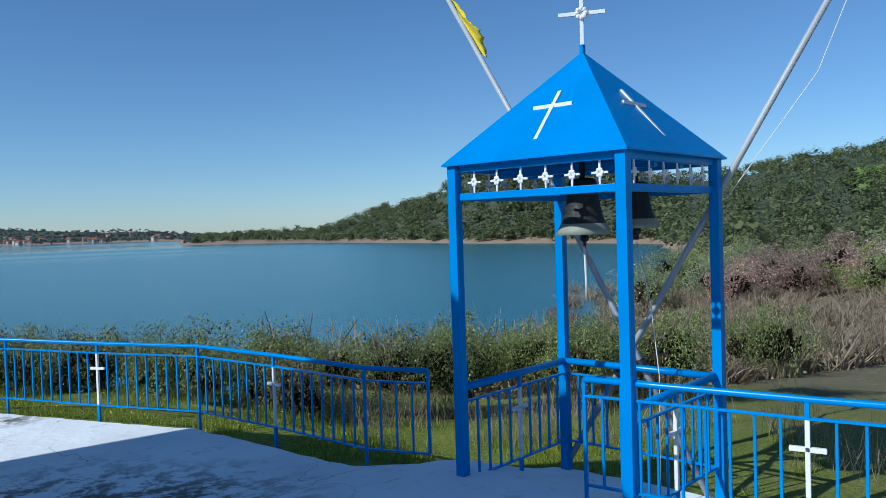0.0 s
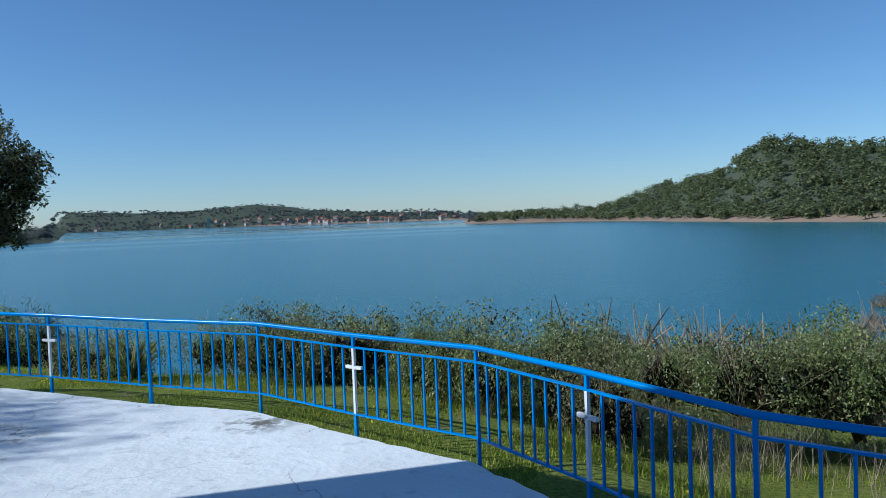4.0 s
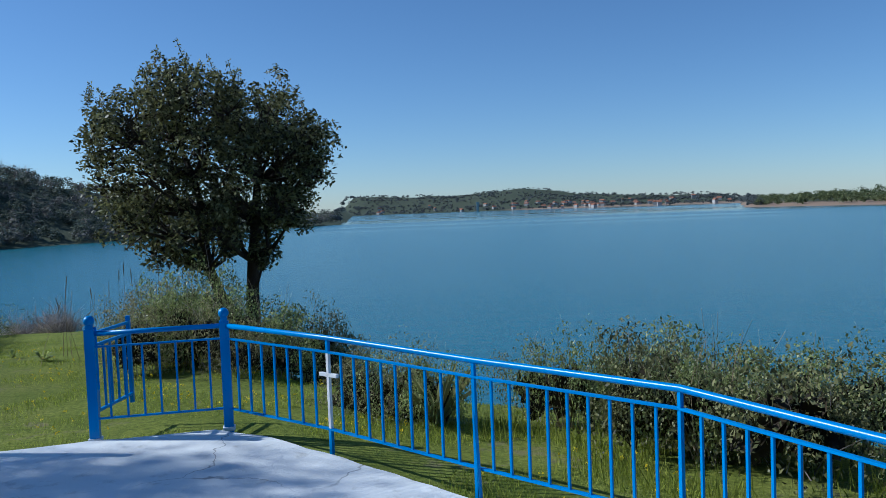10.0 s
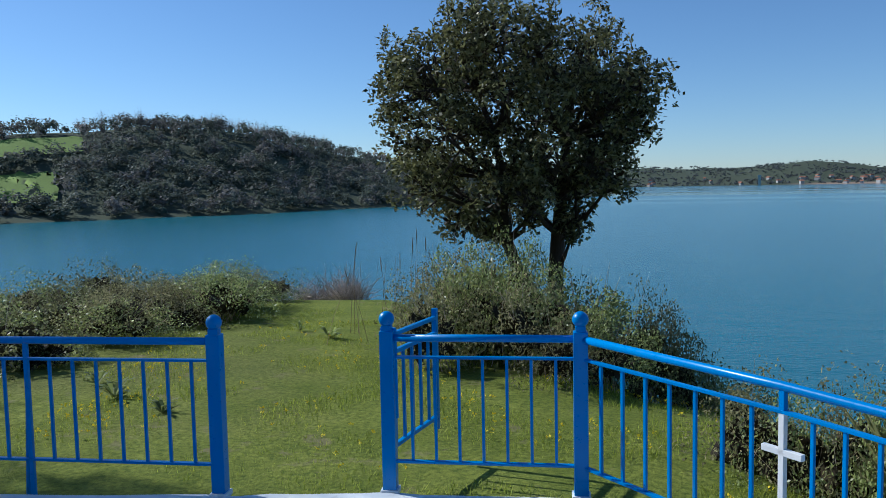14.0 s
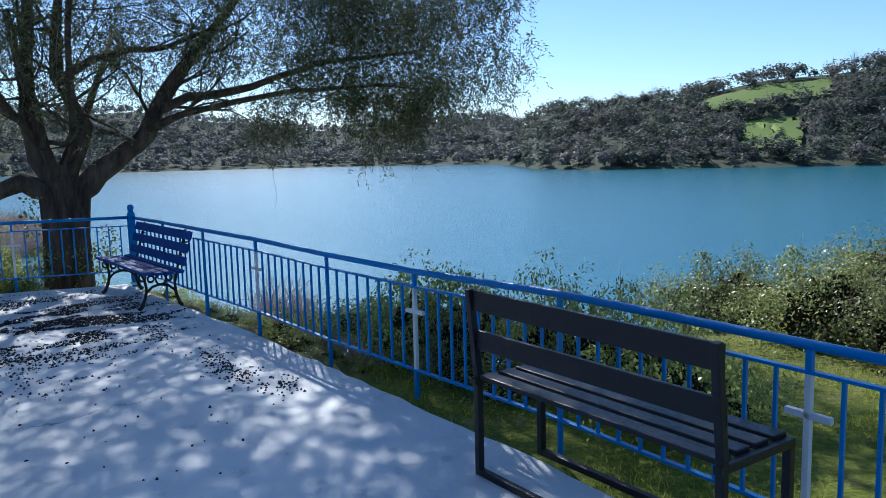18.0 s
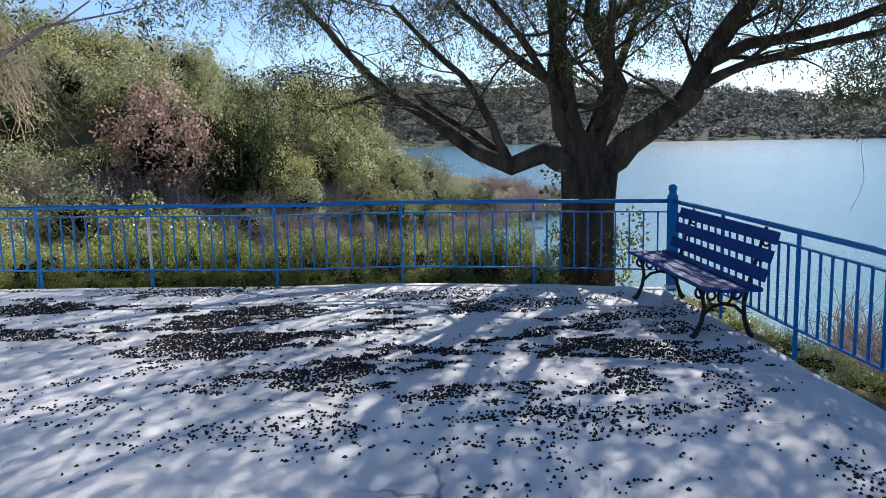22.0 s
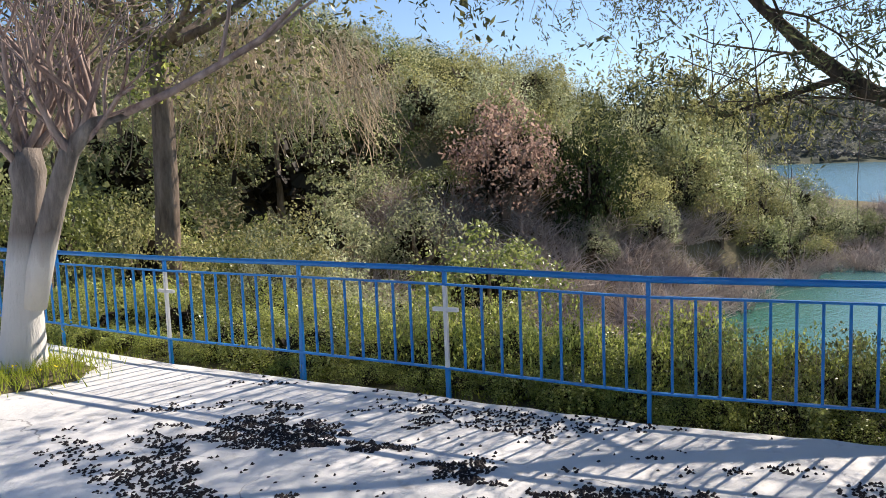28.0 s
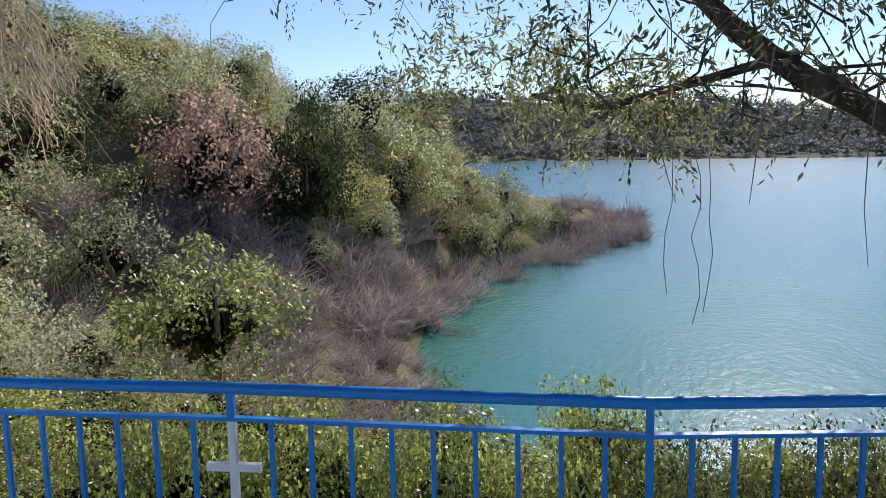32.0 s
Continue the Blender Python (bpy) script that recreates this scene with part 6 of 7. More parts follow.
        rad.append(rng.uniform(0.35, 0.62))
    for _ in range(430):
        pts.append(Vector((rng.uniform(-1.6, 2.5), rng.uniform(2.8, 5.3), rng.uniform(8.4, 9.8))))
        rad.append(rng.uniform(0.35, 0.6))
    for _ in range(1500):
        q = Vector((rng.uniform(-2.2, 2.4), rng.uniform(3.2, 6.3), 0))
        low = 2.5 + 0.25 * abs(q.y - 5) - 0.5 * rng.random()
        q.z = low + (5.6 - 0.25 * (q.y - 4) - low) * rng.random() ** 1.3
        if noise.noise((q.x * 0.7 + 9, q.y * 0.7, q.z * 0.8)) > -0.12:
            pts.append(q)
            rad.append(rng.uniform(0.22, 0.42))
    for q in ((0.2, 4.6, 1.75), (0.4, 4.75, 1.55), (0.3, 4.2, 1.85), (0.1, 5.3, 2.2), (0.3, 5.0, 2.0), (0.0, 2.9, 1.75), (0.1, 3.2, 1.9), (0.3, 4.4, 1.6), (0.2, 4.5, 1.45), (0.5, 5.2, 1.85), (0.6, 5.5, 2.1), (0.2, 6.0, 2.3), (0.3, 6.4, 2.6), (0.0, 3.8, 2.1), (0.3, 3.6, 2.2), (-0.05, -3.4, 1.9), (-0.1, -3.7, 1.85), (-0.15, -3.95, 2.0), (-0.1, -3.1, 2.05), (-0.2, -4.2, 1.9)):
        pts.append(Vector(q))
        rad.append(0.26)
    for _ in range(110):
        f = rng.random()
        pts.append(Vector((0.3 + rng.gauss(0, 0.3), 4.0 + 1.5 * f + rng.gauss(0, 0.12), 2.5 - 0.85 * math.sin(3.1 * f) * rng.random())))
        rad.append(rng.uniform(0.10, 0.2))
    for _ in range(30):
        pts.append(Vector((0.2 + rng.gauss(0, 0.15), 3.0 + rng.gauss(0, 0.2), rng.uniform(1.75, 2.5))))
        rad.append(rng.uniform(0.08, 0.16))
    gold = []
    for _ in range(80):
        f = rng.random()
        gold.append((-0.05 + rng.gauss(0, 0.3), -2.9 - 1.8 * f + rng.gauss(0, 0.15), 1.92 + 0.28 * f + rng.gauss(0, 0.14)))
    part("foliage", sprigs_mesh("low_branch_leaves", gold, [0.16] * len(gold), 6, 9, 0.22, 0.052, 0.016, L_YELLOW, 8), None, t, "yellow-green leaves of a low branch")
    for _ in range(8):
        f = rng.random()
        pts.append(Vector((-0.05 + rng.gauss(0, 0.3), -3.0 - 1.7 * f + rng.gauss(0, 0.15), 1.95 + 0.25 * f + rng.gauss(0, 0.13))))
        rad.append(rng.uniform(0.10, 0.20))
    low = [(p, r) for p, r in zip(pts, rad) if p.z < 5 and (p.y > -1.6 or p.z > 2.9 or rng.random() < 0.3)]
    high = [(p, r) for p, r in zip(pts, rad) if p.z >= 5]
    part("foliage", sprigs_mesh("old_tree_leaves", [p for p, r in low], [r for p, r in low], 8, 11, 0.28, 0.062, 0.017, L_OLIVE, 6), None, t)
    part("foliage", leaves_mesh("old_tree_top_leaves", [p for p, r in high], [r for p, r in high], 24, 0.150, 0.055, L_OLIVE, 7, -0.25, 0.0), None, t)
    # drooping bare twigs
    bm = bmesh.new()
    for _ in range(1000):
        q = pts[rng.randrange(len(pts))]
        if abs(q.x) > 4.5:
            continue
        p = Vector((q.x, q.y, q.z)) + Vector((rng.gauss(0, 0.25), rng.gauss(0, 0.3), rng.gauss(0, 0.15)))
        ln = rng.uniform(0.35, 1.0)
        line, d = [p.copy()], Vector((rng.gauss(0, 0.5), rng.gauss(0, 0.5), -0.5))
        for k in range(4):
            d = (d + Vector((rng.gauss(0, 0.22), rng.gauss(0, 0.22), -0.35))).normalized()
            p = p + d * ln / 4
            if p.z < 0.9:
                break
            line.append(p.copy())
        if len(line) > 1:
            tube(bm, line, [0.005 - 0.0008 * k for k in range(len(line))], 3, False)
    for y0, z0 in ((-2.9, 2.4), (-3.0, 2.5), (-3.12, 2.3), (3.0, 2.3)):
        line = [Vector((0.2, y0, z0))]
        for k in range(10):
            line.append(line[-1] + Vector((rng.gauss(0, 0.02), rng.gauss(0, 0.035), -0.17)))
        tube(bm, line, 0.0022, 4, False)
    tagged(part("drooping_twig_tangle", bm, BARK_BROWN, t), kind="stuff")
    # ivy round the foot
    iv = [(0.45 * math.cos(a), 0.45 * math.sin(a), h) for a in (0.3, 0.9, 1.5, 2.1, -0.5, -1.2, -1.8) for h in (-0.3, 0.0, 0.25)] + [(0.4, -0.42, 0.5), (0.36, -0.42, 0.75), (0.3, -0.42, 1.0), (0.2, 0.55, 0.5), (0.2, 0.6, 0.3), (0.35, 0.5, 0.15)]
    part("ivy", leaves_mesh("trunk_ivy", iv, [0.14] * len(iv), 26, 0.055, 0.04, L_BUSH, 9, 0.2, 0.1), None, t, "bright green ivy round the trunk foot")


build_lake_tree()


def build_white_tree():
    x, y = -10.42, -12.6
    rng = random.Random(5)
    t = thing("pollard_tree", "pollarded tree with whitewashed trunk and bare pinkish branches", "tree", m=pose(x, y, 0))
    bm = bmesh.new()
    tube(bm, [(0.07, -0.08, -0.05), (0.065, -0.075, 0.1), (0.04, -0.05, 0.55), (0.0, -0.01, 1.0), (-0.05, 0.03, 1.4), (-0.06, 0.04, 1.62), (-0.07, 0.05, 1.80)], [0.24, 0.18, 0.145, 0.125, 0.11, 0.135, 0.09], 16)
    tube(bm, [(0.0, 0.02, 0.55), (-0.08, 0.14, 1.0), (-0.16, 0.26, 1.4), (-0.24, 0.38, 1.75), (-0.34, 0.55, 1.95), (-0.52, 0.78, 2.02)], [0.11, 0.095, 0.085, 0.075, 0.055, 0.035], 12)
    part("trunk", bm, BARK_GREY, t, smooth=True)
    bm, tips = bmesh.new(), []
    for p, n in ((Vector((-0.06, 0.04, 1.7)), 12), (Vector((-0.22, 0.36, 1.75)), 9), (Vector((-0.36, 0.57, 1.95)), 6)):
        for k in range(n):
            a = rng.uniform(0, 2 * math.pi)
            d = Vector((math.cos(a) * 0.75, math.sin(a) * 0.75 + 0.15, rng.uniform(0.7, 1.5))).normalized()
            grow(bm, p + Vector((rng.gauss(0, 0.04), rng.gauss(0, 0.04), 0)), d, rng.uniform(0.6, 1.0), rng.uniform(0.022, 0.038), 2, rng, tips, 0.06, 0.75, 0.005)
    grow(bm, Vector((-0.5, 0.76, 2.02)), Vector((-0.5, 0.75, 0.35)), 1.9, 0.034, 1, rng, tips, 0.03, 0.5, 0.006)
    part("branch_spray", bm, BARK_RED, t, smooth=True)
    bm = bmesh.new()
    n = 26
    ring = [bm.verts.new((0.52 * math.cos(2 * math.pi * k / n) * rng.uniform(0.85, 1.05) + 0.1, 0.55 * math.sin(2 * math.pi * k / n) * rng.uniform(0.85, 1.05), 0.004)) for k in range(n)]
    inner = [bm.verts.new((v.co.x * 0.6, v.co.y * 0.6, 0.05)) for v in ring]
    c = bm.verts.new((0, 0, 0.07))
    for k in range(n):
        j = (k + 1) % n
        bm.faces.new((ring[k], ring[j], inner[j], inner[k]))
        bm.faces.new((inner[k], inner[j], c))
    ob = tagged(new("tree_bed", mesh_of("tree_bed", bm, GROUND, True)), "round bed of earth and grass round a whitewashed tree", "flower bed")
    ob.location = (x, y, 0)


build_white_tree()


def build_back_tree():
    x, y = -14.4, -17.4
    z = land(x, y)
    rng = random.Random(15)
    t = thing("tree", "tall brown-trunked tree with dark leafy crown behind the railing", "tree", m=pose(x, y, z))
    bm, tips = bmesh.new(), []
    tube(bm, [(0, 0, -0.3), (0, 0.02, 0.8), (-0.06, 0.04, 2.0), (-0.12, 0.0, 3.2), (-0.1, 0.0, 4.3)], [0.25, 0.20, 0.185, 0.17, 0.14], 14)
    for k in range(8):
        a = k * 0.8
        grow(bm, Vector((-0.1, 0, 4.2)), Vector((math.cos(a), math.sin(a), rng.uniform(0.3, 1.0))).normalized(), 1.8, 0.09, 2, rng, tips, 0.02, 0.7, 0.01)
    part("trunk", bm, BARK_BROWN, t, smooth=True)
    pts = [p for p, d in tips] + [Vector((rng.gauss(0, 1.9), rng.gauss(0, 1.9), rng.uniform(3.4, 7.4))) for _ in range(230)]
    part("crown", leaves_mesh("back_crown", pts, [rng.uniform(0.3, 0.6) for _ in pts], 26, 0.11, 0.05, L_OAK, 12, 0.1, 0.0), None, t)
    iv = [(0.2 * math.cos(a), 0.2 * math.sin(a), h) for a in (0, 1.5, 3, 4.5) for h in (3.6, 3.9, 4.2)]
    part("ivy", leaves_mesh("trunk_ivy", iv, [0.22] * len(iv), 30, 0.08, 0.05, L_BRIGHT, 13, 0, 0.1), None, t)


build_back_tree()


# ---- far woods ----
def woodland(name, label, b0, b1, r0, r1, count, size, per, leaf, mat, seed, skip=None):
    """Woods on the far shore: many crowns of leafy tufts, each rooted on the ground."""
    rng = random.Random(seed)
    pts, rad = [], []
    while len(pts) < count * 7:
        b = rng.uniform(b0, b1)
        f = FAR(b)
        r = f * rng.uniform(r0, r1)
        x, y = at_bearing(b, r)
        if skip and skip(b, r / f):
            continue
        z = land(x, y)
        if z < LAKE + 0.3:
            continue
        s = size * rng.uniform(0.55, 1.3) * (0.75 if r / f < 1.05 else 1)
        for _ in range(7):
            a, u = rng.uniform(0, 2 * math.pi), rng.uniform(-0.2, 1)
            w = math.sqrt(max(1 - u * u, 0))
            pts.append((x + s * 0.72 * w * math.cos(a), y + s * 0.72 * w * math.sin(a), z + s * (0.55 + 0.6 * u)))
            rad.append(s * rng.uniform(0.35, 0.55))
    return tagged(new(name, tufts_mesh(name, pts, rad, per, leaf, leaf * 0.75, mat, seed, 1, 0.9, 0.28)), label, "woodland", kind="stuff")


def meadow_gap(b, k):
    return (47.5 < b < 51.5 and 1.10 < k < 1.24) or (46 < b < 54 and 1.33 < k < 1.42)


woodland("woods", "dark evergreen woods on the hill across the lake", 10.4, 66.5, 1.0, 1.56, 1300, 3.5, 14, 0.95, L_FOREST, 51, meadow_gap)
# haze over the far hills comes from the leaf colour
woodland("woods", "woods on the far hills, haze tinted into their leaves", 66, 113, 1.0, 1.5, 1500, 3.4, 9, 1.1, L_FAR_HAZE, 52)
woodland("woods", "dark green woods on the steep hill over the lake", -55, -19, 1.02, 1.48, 1150, 3.6, 10, 1.25, L_HILL, 53)
woodland("woods", "mixed woods on the slope beyond the scrub field", -82, -54, 1.05, 4.6, 700, 3.8, 26, 0.66, L_HILL, 54)
# here too the haze is in the leaf colour
woodland("woods", "low woods along the far shore, haze tinted into their leaves", -19.5, 10.6, 1.01, 1.45, 1500, 2.8, 6, 2.0, L_FAR_HAZE, 55)


def meadow(b0, b1, k0, k1):
    """A pasture draped on the far hill."""
    bm = bmesh.new()
    n, m = 14, 6
    grid = []
    for i in range(n + 1):
        b = b0 + (b1 - b0) * i / n
        row = []
        for j in range(m + 1):
            x, y = at_bearing(b, FAR(b) * (k0 + (k1 - k0) * j / m))
            x, y = x + 5 * noise.noise((b * 1.7, j, 4)), y + 5 * noise.noise((b * 1.7, j, 9))
            row.append(bm.verts.new((x, y, land(x, y) + 0.9)))
        grid.append(row)
    for i in range(n):
        for j in range(m):
            bm.faces.new((grid[i][j], grid[i + 1][j], grid[i + 1][j + 1], grid[i][j + 1]))
    tagged(new("meadow", mesh_of("meadow", solid(bm), MEADOW, True)), "bright green pasture on the far hillside", "meadow", kind="structure")


MEADOW = make_paint("pasture_grass", (0.17, 0.25, 0.035), 0.95, (0.10, 0.15, 0.03), 0.6)
meadow(47.5, 51.5, 1.10, 1.24)
meadow(46, 54, 1.33, 1.42)
meadow(-47, -43.5, 1.42, 1.52)
meadow(-70, -65.5, 2.2, 2.8)

# scrub field by the east shore
def joined(name, label, category, shapes, places, seed):
    """Many copies of a few shapes as one mesh."""
    rng = np.random.default_rng(seed)
    vv, ff, base = [], [], 0
    data = []
    for me in shapes:
        co = np.empty(len(me.vertices) * 3)
        me.vertices.foreach_get("co", co)
        data.append((co.reshape(-1, 3), [tuple(p.vertices) for p in me.polygons]))
    for x, y, z, s, h in places:
        co, faces = data[int(rng.integers(len(data)))]
        a = rng.uniform(0, 6.28)
        ca, sa = math.cos(a), math.sin(a)
        vv.append(np.stack([x + s * (co[:, 0] * ca - co[:, 1] * sa), y + s * (co[:, 0] * sa + co[:, 1] * ca), z + h * co[:, 2]], 1))
        ff += [tuple(i + base for i in f) for f in faces]
        base += len(co)
    me = bpy.data.meshes.new(name)
    me.from_pydata(np.concatenate(vv).tolist(), [], ff)
    me.materials.append(shapes[0].materials[0])
    return tagged(new(name, me), label, category, kind="stuff")


spots = []
for k in range(560):
    b, r = RNG.uniform(-84, -50), RNG.uniform(15, 78) if k < 420 else RNG.uniform(11, 24)
    x, y = at_bearing(b, r)
    if terrace_gap(x, y) > 3.2:
        s = RNG.uniform(0.8, 1.5)
        spots.append((x, y, max(land(x, y), LAKE) - 0.08, s, s * RNG.uniform(0.6, 1.1)))
joined("dry_scrub", "dry tan scrub on the flat shore field", "scrub", [twig_mesh("dry_twigs", 36, 1.1, 1.1, 0.028, L_TAN, 67 + v, 0.05, 3) for v in range(2)], spots, 4)
# leafless trees on the crest of the hill
BARE = [twig_mesh("branches", 90, 0.35, 1.05, 0.012, L_TWIG, 80 + v, -0.04, 4) for v in range(3)]
for b in (50.6, 44.8, 44.0, 43.3, 42.5, 41.7, 41.0, 40.4, 39.2, 38.6, 38.0, 37.3, 36.7, 36.1, 35.5, 34.9, 34.3, 33.6, 33.0, 32.4, 31.8, 31.0, 30.3, 46.0, 53.5, 55.0, 57.0, 22.0, 20.5):
    x, y = at_bearing(b, FAR(b) * 1.45 + RNG.uniform(0, 16))
    s = RNG.uniform(5.0, 7.5)
    ob = tagged(new("bare_tree", RNG.choice(BARE)), "leafless grey tree on the crest of the hill", "tree", "bare trees on the hilltop")
    ob.matrix_basis = pose(x, y, land(x, y) - 0.3, 0, 0, RNG.uniform(0, 360)) @ Matrix.Diagonal((s * 0.8, s * 0.8, s, 1))
for k in range(46):
    b, r = RNG.uniform(-78, -57), RNG.uniform(52, 100)
    x, y = at_bearing(b, r)
    s = RNG.uniform(0.8, 1.5)
    bank_tree(RNG.choice(("russet", "russet", "green", "olive", "evergreen") if r < 70 else ("evergreen", "green", "olive", "evergreen")), x, y, s, s)

# white intake tower and houses on the far shore
FAR_WHITE = make_paint("far_white_walls", (0.42, 0.42, 0.41), 0.8, (0.5, 0.48, 0.45), 0.7)
FAR_ROOF = make_paint("far_tile_roofs", (0.34, 0.15, 0.09), 0.9, (0.25, 0.12, 0.08), 0.6)
x, y = at_bearing(0.15, 1285)
t = thing("intake_tower", "slim white concrete intake tower on the far shore", "tower", m=pose(x, y, LAKE))
bm = bmesh.new()
box(bm, -2, 2, -2, 2, -1, 12, None, 0.2)
part("shaft", solid(bm), FAR_WHITE, t)
bm = bmesh.new()
box(bm, -2.6, 2.6, -2.6, 2.6, 12, 15.5, None, 0.2)
part("cabin", solid(bm), FAR_WHITE, t)
rng = random.Random(77)
for k in range(70):
    b = rng.choice((rng.gauss(-12, 3), rng.gauss(-8, 2.5), rng.uniform(-17, 9)))
    if not -17.5 < b < 9:
        continue
    r = FAR(b) * rng.uniform(1.01, 1.16)
    x, y = at_bearing(b, r)
    z = land(x, y)
    w, d, hh = rng.uniform(4, 8), rng.uniform(4, 7), rng.uniform(2.5, 4.5)
    t = thing("house", "small white house with red tile roof on the far shore", "house", "far village houses", pose(x, y, z, 0, 0, rng.uniform(0, 180)))
    bm = bmesh.new()
    box(bm, -w / 2, w / 2, -d / 2, d / 2, -2, hh)
    part("wall", solid(bm), FAR_WHITE, t)
    bm = bmesh.new()
    v = [bm.verts.new(c) for c in ((-w / 2 - 0.4, -d / 2 - 0.4, hh), (w / 2 + 0.4, -d / 2 - 0.4, hh), (w / 2 + 0.4, d / 2 + 0.4, hh), (-w / 2 - 0.4, d / 2 + 0.4, hh), (-w / 2, 0, hh + 2), (w / 2, 0, hh + 2))]
    for f in ((0, 1, 5, 4), (2, 3, 4, 5), (0, 4, 3), (1, 2, 5), (0, 3, 2, 1)):
        bm.faces.new([v[i] for i in f])
    part("roof", solid(bm), FAR_ROOF, t)


# ---- small growth and litter ----
def blades(name, label, places, height, width, mat, seed, category, lean=0.35):
    rng = np.random.default_rng(seed)
    p = np.asarray(places, float)
    n = len(p)
    a = rng.uniform(0, 2 * math.pi, n)
    h = height * rng.uniform(0.5, 1.4, n)
    s = np.stack([np.cos(a), np.sin(a), 0 * a], 1) * (width * rng.uniform(0.6, 1.3, n))[:, None]
    d = np.stack([rng.normal(0, lean, n) * h, rng.normal(0, lean, n) * h, h], 1)
    v = np.stack([p - s / 2, p + s / 2, p + d + s * 0.08, p + d - s * 0.08], 1).reshape(-1, 3)
    return tagged(new(name, quads(name, v, mat)), label, category, kind="stuff")


def strew(n, x0, x1, y0, y1, g0, g1, seed, clump=0.0):
    rng = random.Random(seed)
    out = []
    while len(out) < n:
        x, y = rng.uniform(x0, x1), rng.uniform(y0, y1)
        if clump and noise.noise((x * 1.1, y * 1.1, 2)) < clump * rng.random() - 0.1:
            continue
        g = terrace_gap(x, y)
        if g0 < g < g1:
            out.append((x, y, land(x, y) - 0.01))
    return out


blades("grass", "short green spring grass of the lawn", strew(42000, -9, 2.5, -2.2, 9, 0.02, 9, 1, 0.25), 0.038, 0.009, L_GRASS, 1, "grass")
blades("grass", "green grass strip along the railing", strew(15000, 0, 8.5, -9, 1.2, 0.02, 2.2, 2, 0.3), 0.05, 0.009, L_GRASS, 2, "grass")
blades("grass", "green grass beside the bell tower", strew(11000, 3.5, 9.5, -9, -2, 0.02, 3.4, 12, 0.2), 0.055, 0.009, L_GRASS, 9, "grass")
blades("grass", "tall grass under the brambles", strew(2600, 2, 8.5, -9, 1.2, 0.9, 2.2, 3, 0.3), 0.17, 0.008, L_GRASS, 3, "grass", 0.25)
blades("grass", "grass along the west railing", strew(2500, -14.5, -9.5, -16.5, -1.8, 0.01, 1.0, 4, 0.2), 0.05, 0.010, L_GRASS, 4, "grass")
blades("dry_grass", "pale dry grass stalks on the bank", strew(1500, 3.5, 10, -10, -3, 1.6, 4.5, 5, 0.4), 0.42, 0.007, L_TAN, 5, "grass", 0.28)
rng = random.Random(9)
blades("grass", "grass tuft round the whitewashed tree", [(-10.42 + 0.1 + rng.gauss(0, 0.25), -12.6 + rng.gauss(0, 0.27), 0.03) for _ in range(1800)], 0.10, 0.009, L_GRASS, 6, "grass")
fl = strew(420, -6, 1.5, 0.0, 7, 0.3, 7, 7, 0.6) + strew(90, 2, 6.5, -8, 0, 0.3, 2.0, 8, 0.4) + [(-10.2, -12.0, 0.1), (-10.1, -12.2, 0.12), (-10.3, -11.95, 0.1), (-10.0, -12.4, 0.1)]
tagged(new("flowers", leaves_mesh("flowers", [(x, y, z + 0.07) for x, y, z in fl], [0.012] * len(fl), 5, 0.019, 0.016, L_FLOWER, 3, 0.8, 0.0)), "small yellow spring flowers in the lawn", "flowers", kind="stuff")
# leafy rosettes in the lawn and the agave-like clump
for x, y, s in ((-4.4, 1.2, 1.0), (-5.0, 1.6, 0.9), (-4.2, 4.6, 0.9), (-4.9, 5.0, 0.7), (-3.6, 0.9, 0.7), (-2.7, 6.6, 0.8), (-3.3, 6.9, 0.6)):
    z = land(x, y)
    rr = random.Random(int(x * 100))
    bm = bmesh.new()
    for k in range(22):
        a, ln, rise = rr.uniform(0, 6.28), rr.uniform(0.12, 0.24) * s, rr.uniform(0.3, 1.1)
        d = Vector((math.cos(a), math.sin(a), 0))
        q = Vector((-d.y, d.x, 0)) * 0.022 * s
        p1, p2 = d * ln * 0.5 + Vector((0, 0, ln * rise * 0.7)), d * ln + Vector((0, 0, ln * rise * 0.8))
        v = [bm.verts.new(c) for c in (Vector((0, 0, 0)), p1 + q, p2, p1 - q)]
        bm.faces.new(v)
    ob = tagged(new("leafy_plant", mesh_of("leafy_plant", bm, L_BUSH)), "low rosette of broad green leaves in the lawn", "plant", "lawn rosettes")
    ob.location = (x, y, z)
yucca = thing("yucca", "spiky pale green yucca clump beyond the railing", "plant", m=pose(1.65, 0.75, -0.25))
rr = random.Random(6)
for k in range(26):
    bm = bmesh.new()
    a, ln = rr.uniform(0, 6.28), rr.uniform(0.45, 0.75)
    d = Vector((math.cos(a) * rr.uniform(0.2, 0.8), math.sin(a) * rr.uniform(0.2, 0.8), 1)).normalized()
    q = d.cross(Vector((0, 0, 1))).normalized() * 0.018
    v = [bm.verts.new(c) for c in (-q * 0.7, q * 0.7, d * ln * 0.6 + q, d * ln + Vector((d.x, d.y, -0.1)) * 0.15, d * ln * 0.6 - q)]
    bm.faces.new(v)
    part("leaf", bm, L_YELLOW, yucca)
# dry reeds by the thicket
bm = bmesh.new()
rr = random.Random(16)
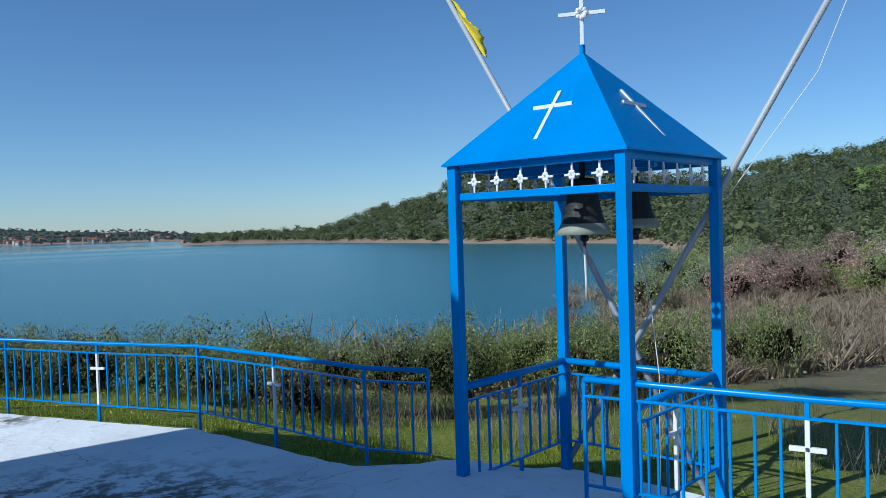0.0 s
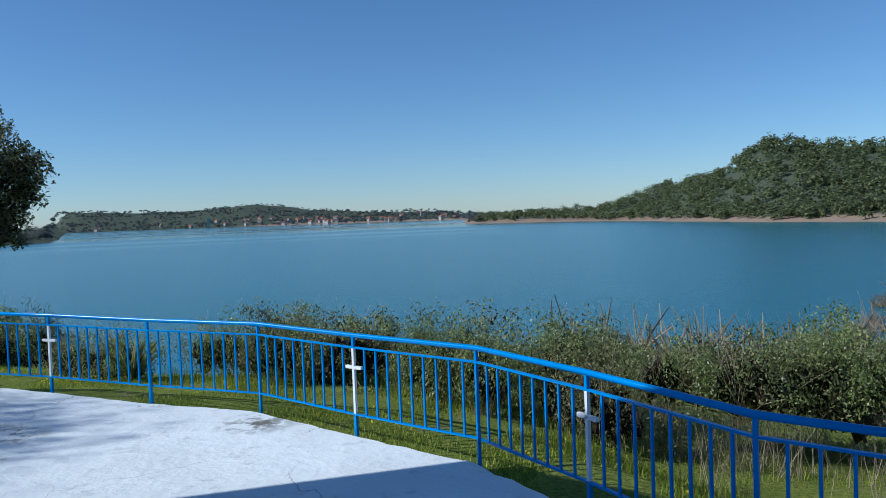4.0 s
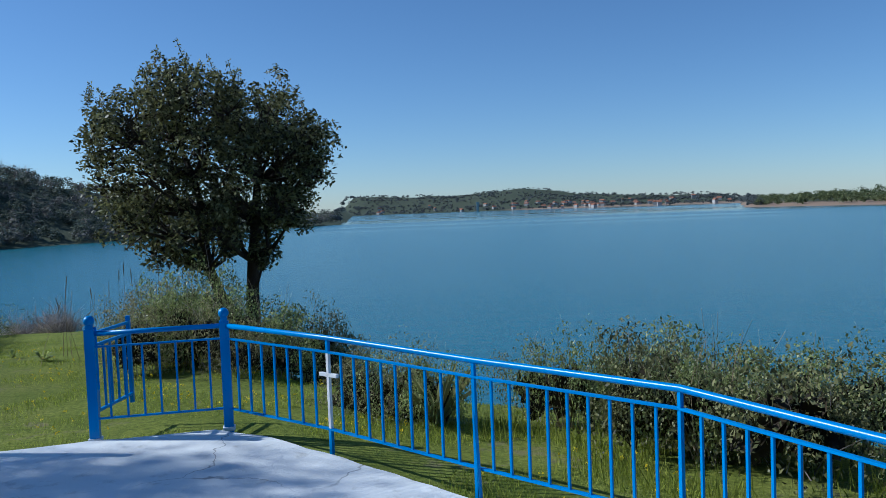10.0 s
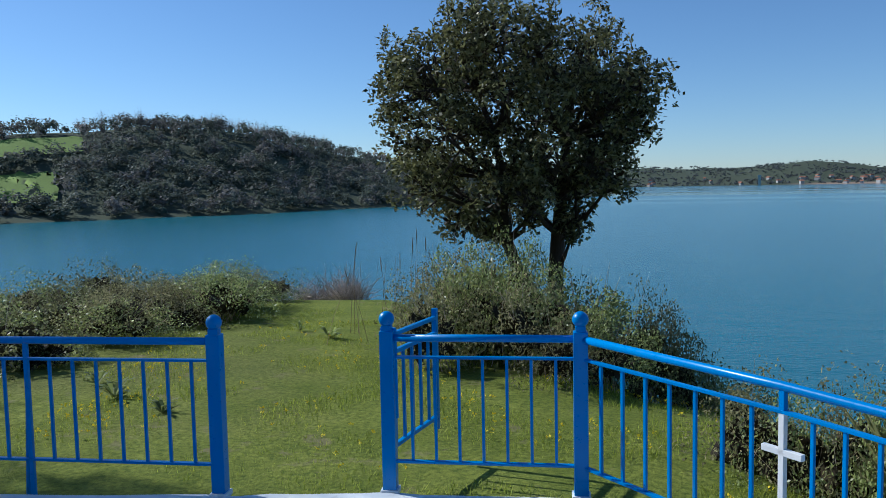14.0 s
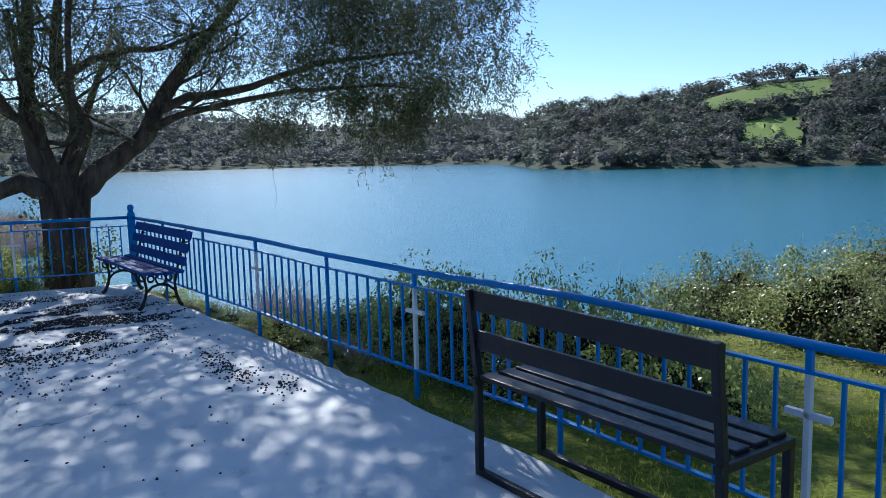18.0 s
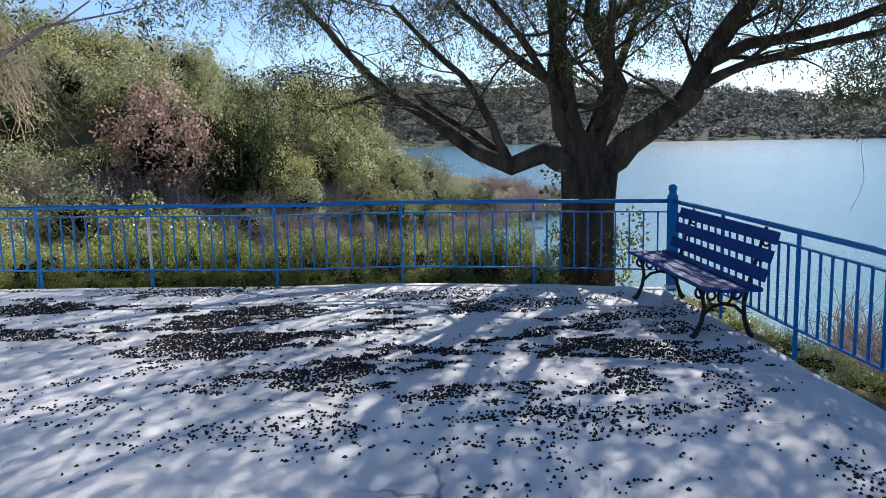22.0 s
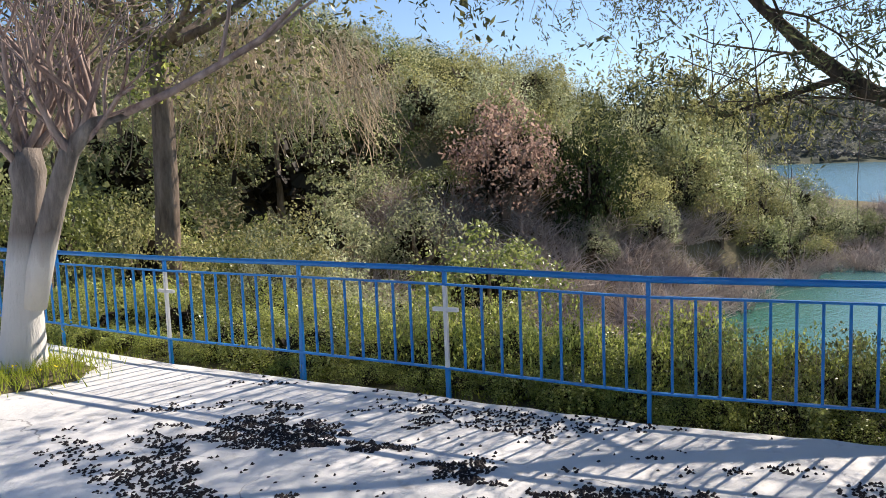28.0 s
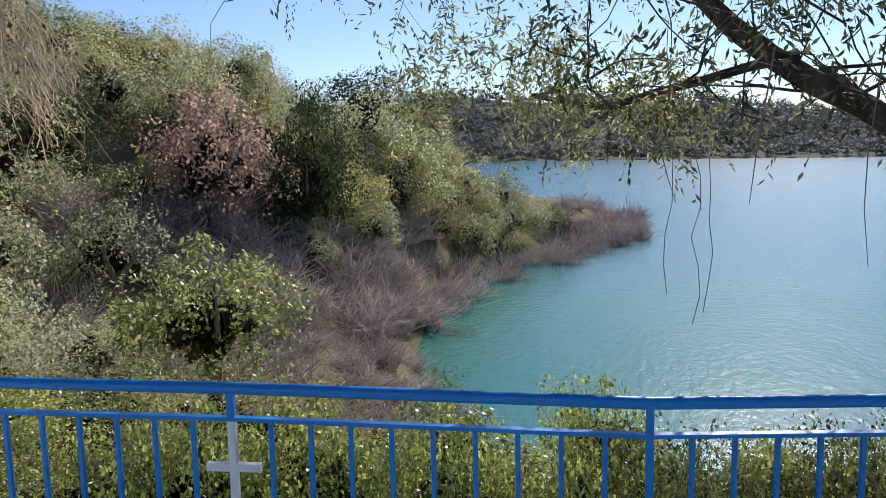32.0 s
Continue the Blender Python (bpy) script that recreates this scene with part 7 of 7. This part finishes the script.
for k in range(30):
    x0, y0 = rr.gauss(0, 0.5), rr.gauss(0, 0.4)
    hh = rr.uniform(0.8, 1.45)
    lx, ly = rr.gauss(0, 0.12), rr.gauss(0, 0.12)
    tube(bm, [(x0, y0, 0), (x0 + lx * 0.5, y0 + ly * 0.5, hh * 0.6), (x0 + lx, y0 + ly, hh)], [0.004, 0.003, 0.002], 4)
    if k % 3 == 0:
        tube(bm, [(x0 + lx, y0 + ly, hh - 0.03), (x0 + lx * 1.1, y0 + ly * 1.1, hh + 0.07), (x0 + lx * 1.2, y0 + ly * 1.2, hh + 0.17)], [0.003, 0.008, 0.003], 5)
ob = tagged(new("reeds", mesh_of("reeds", bm, L_TAN)), "dry pale reeds with feathery tops", "reeds", kind="stuff")
ob.location = (-3.3, 4.9, -0.5)


def build_litter():
    """Dark fallen fruit in drifts on the terrace under the old tree."""
    rng = random.Random(12)
    spots = []
    tries = 0
    while len(spots) < 22000 and tries < 420000:
        tries += 1
        x, y = rng.uniform(-12.3, -6.3), rng.uniform(-11.0, -3.4)
        if terrace_gap(x, y) > 0 or not inside_terrace(x, y):
            continue
        dense = 1.5 * math.exp(-((x + 10.2) / 1.25) ** 2 - ((y + 5.9) / 1.9) ** 2) + 1.1 * math.exp(-((x + 10.5) / 0.9) ** 2 - ((y + 8.9) / 1.7) ** 2)
        # drifts lie in streaks, swept slightly aslant
        p, q = x * 0.94 + y * 0.33, y * 0.94 - x * 0.33
        patch = noise.noise((p * 2.0, q * 0.9, 0)) + 0.75 * noise.noise((p * 5.5, q * 2.6, 5)) + 0.45 * noise.noise((p * 13, q * 9, 8))
        if rng.random() < dense * min(max(5.5 * (patch - 0.04), 0.006), 1):
            spots.append((x, y))
    for cx, cy in ((-7.95, -3.25), (-7.7, -3.12), (-7.35, -2.9), (-8.4, -3.32), (-9.5, -3.8), (-8.9, -4.8)):
        spots += [(cx + rng.gauss(0, 0.16), cy + rng.gauss(0, 0.07)) for _ in range(75)]
    spots += [(rng.uniform(-11.5, -5.5), rng.uniform(-9.5, -3.2)) for _ in range(300)]
    v, f = [], []
    for x, y in spots:
        if not inside_terrace(x, y):
            continue
        s, a, hgt = rng.uniform(0.007, 0.0175), rng.uniform(0, 3.14), rng.uniform(0.006, 0.016)
        k = len(v)
        e = rng.uniform(0.5, 1)
        for i in range(5):
            t = a + i * 1.2566
            v.append((x + s * math.cos(t), y + s * e * math.sin(t), 0.001 + floor_z(x, y)))
        v.append((x + rng.uniform(-0.3, 0.3) * s, y, hgt + floor_z(x, y)))
        f += [(k + i, k + (i + 1) % 5, k + 5) for i in range(5)]
    me = bpy.data.meshes.new("litter")
    me.from_pydata(v, [], f)
    me.materials.append(DEBRIS)
    tagged(new("fallen_fruit", me), "drifts of small dark fallen fruit on the whitewashed floor", "litter", kind="stuff")


build_litter()
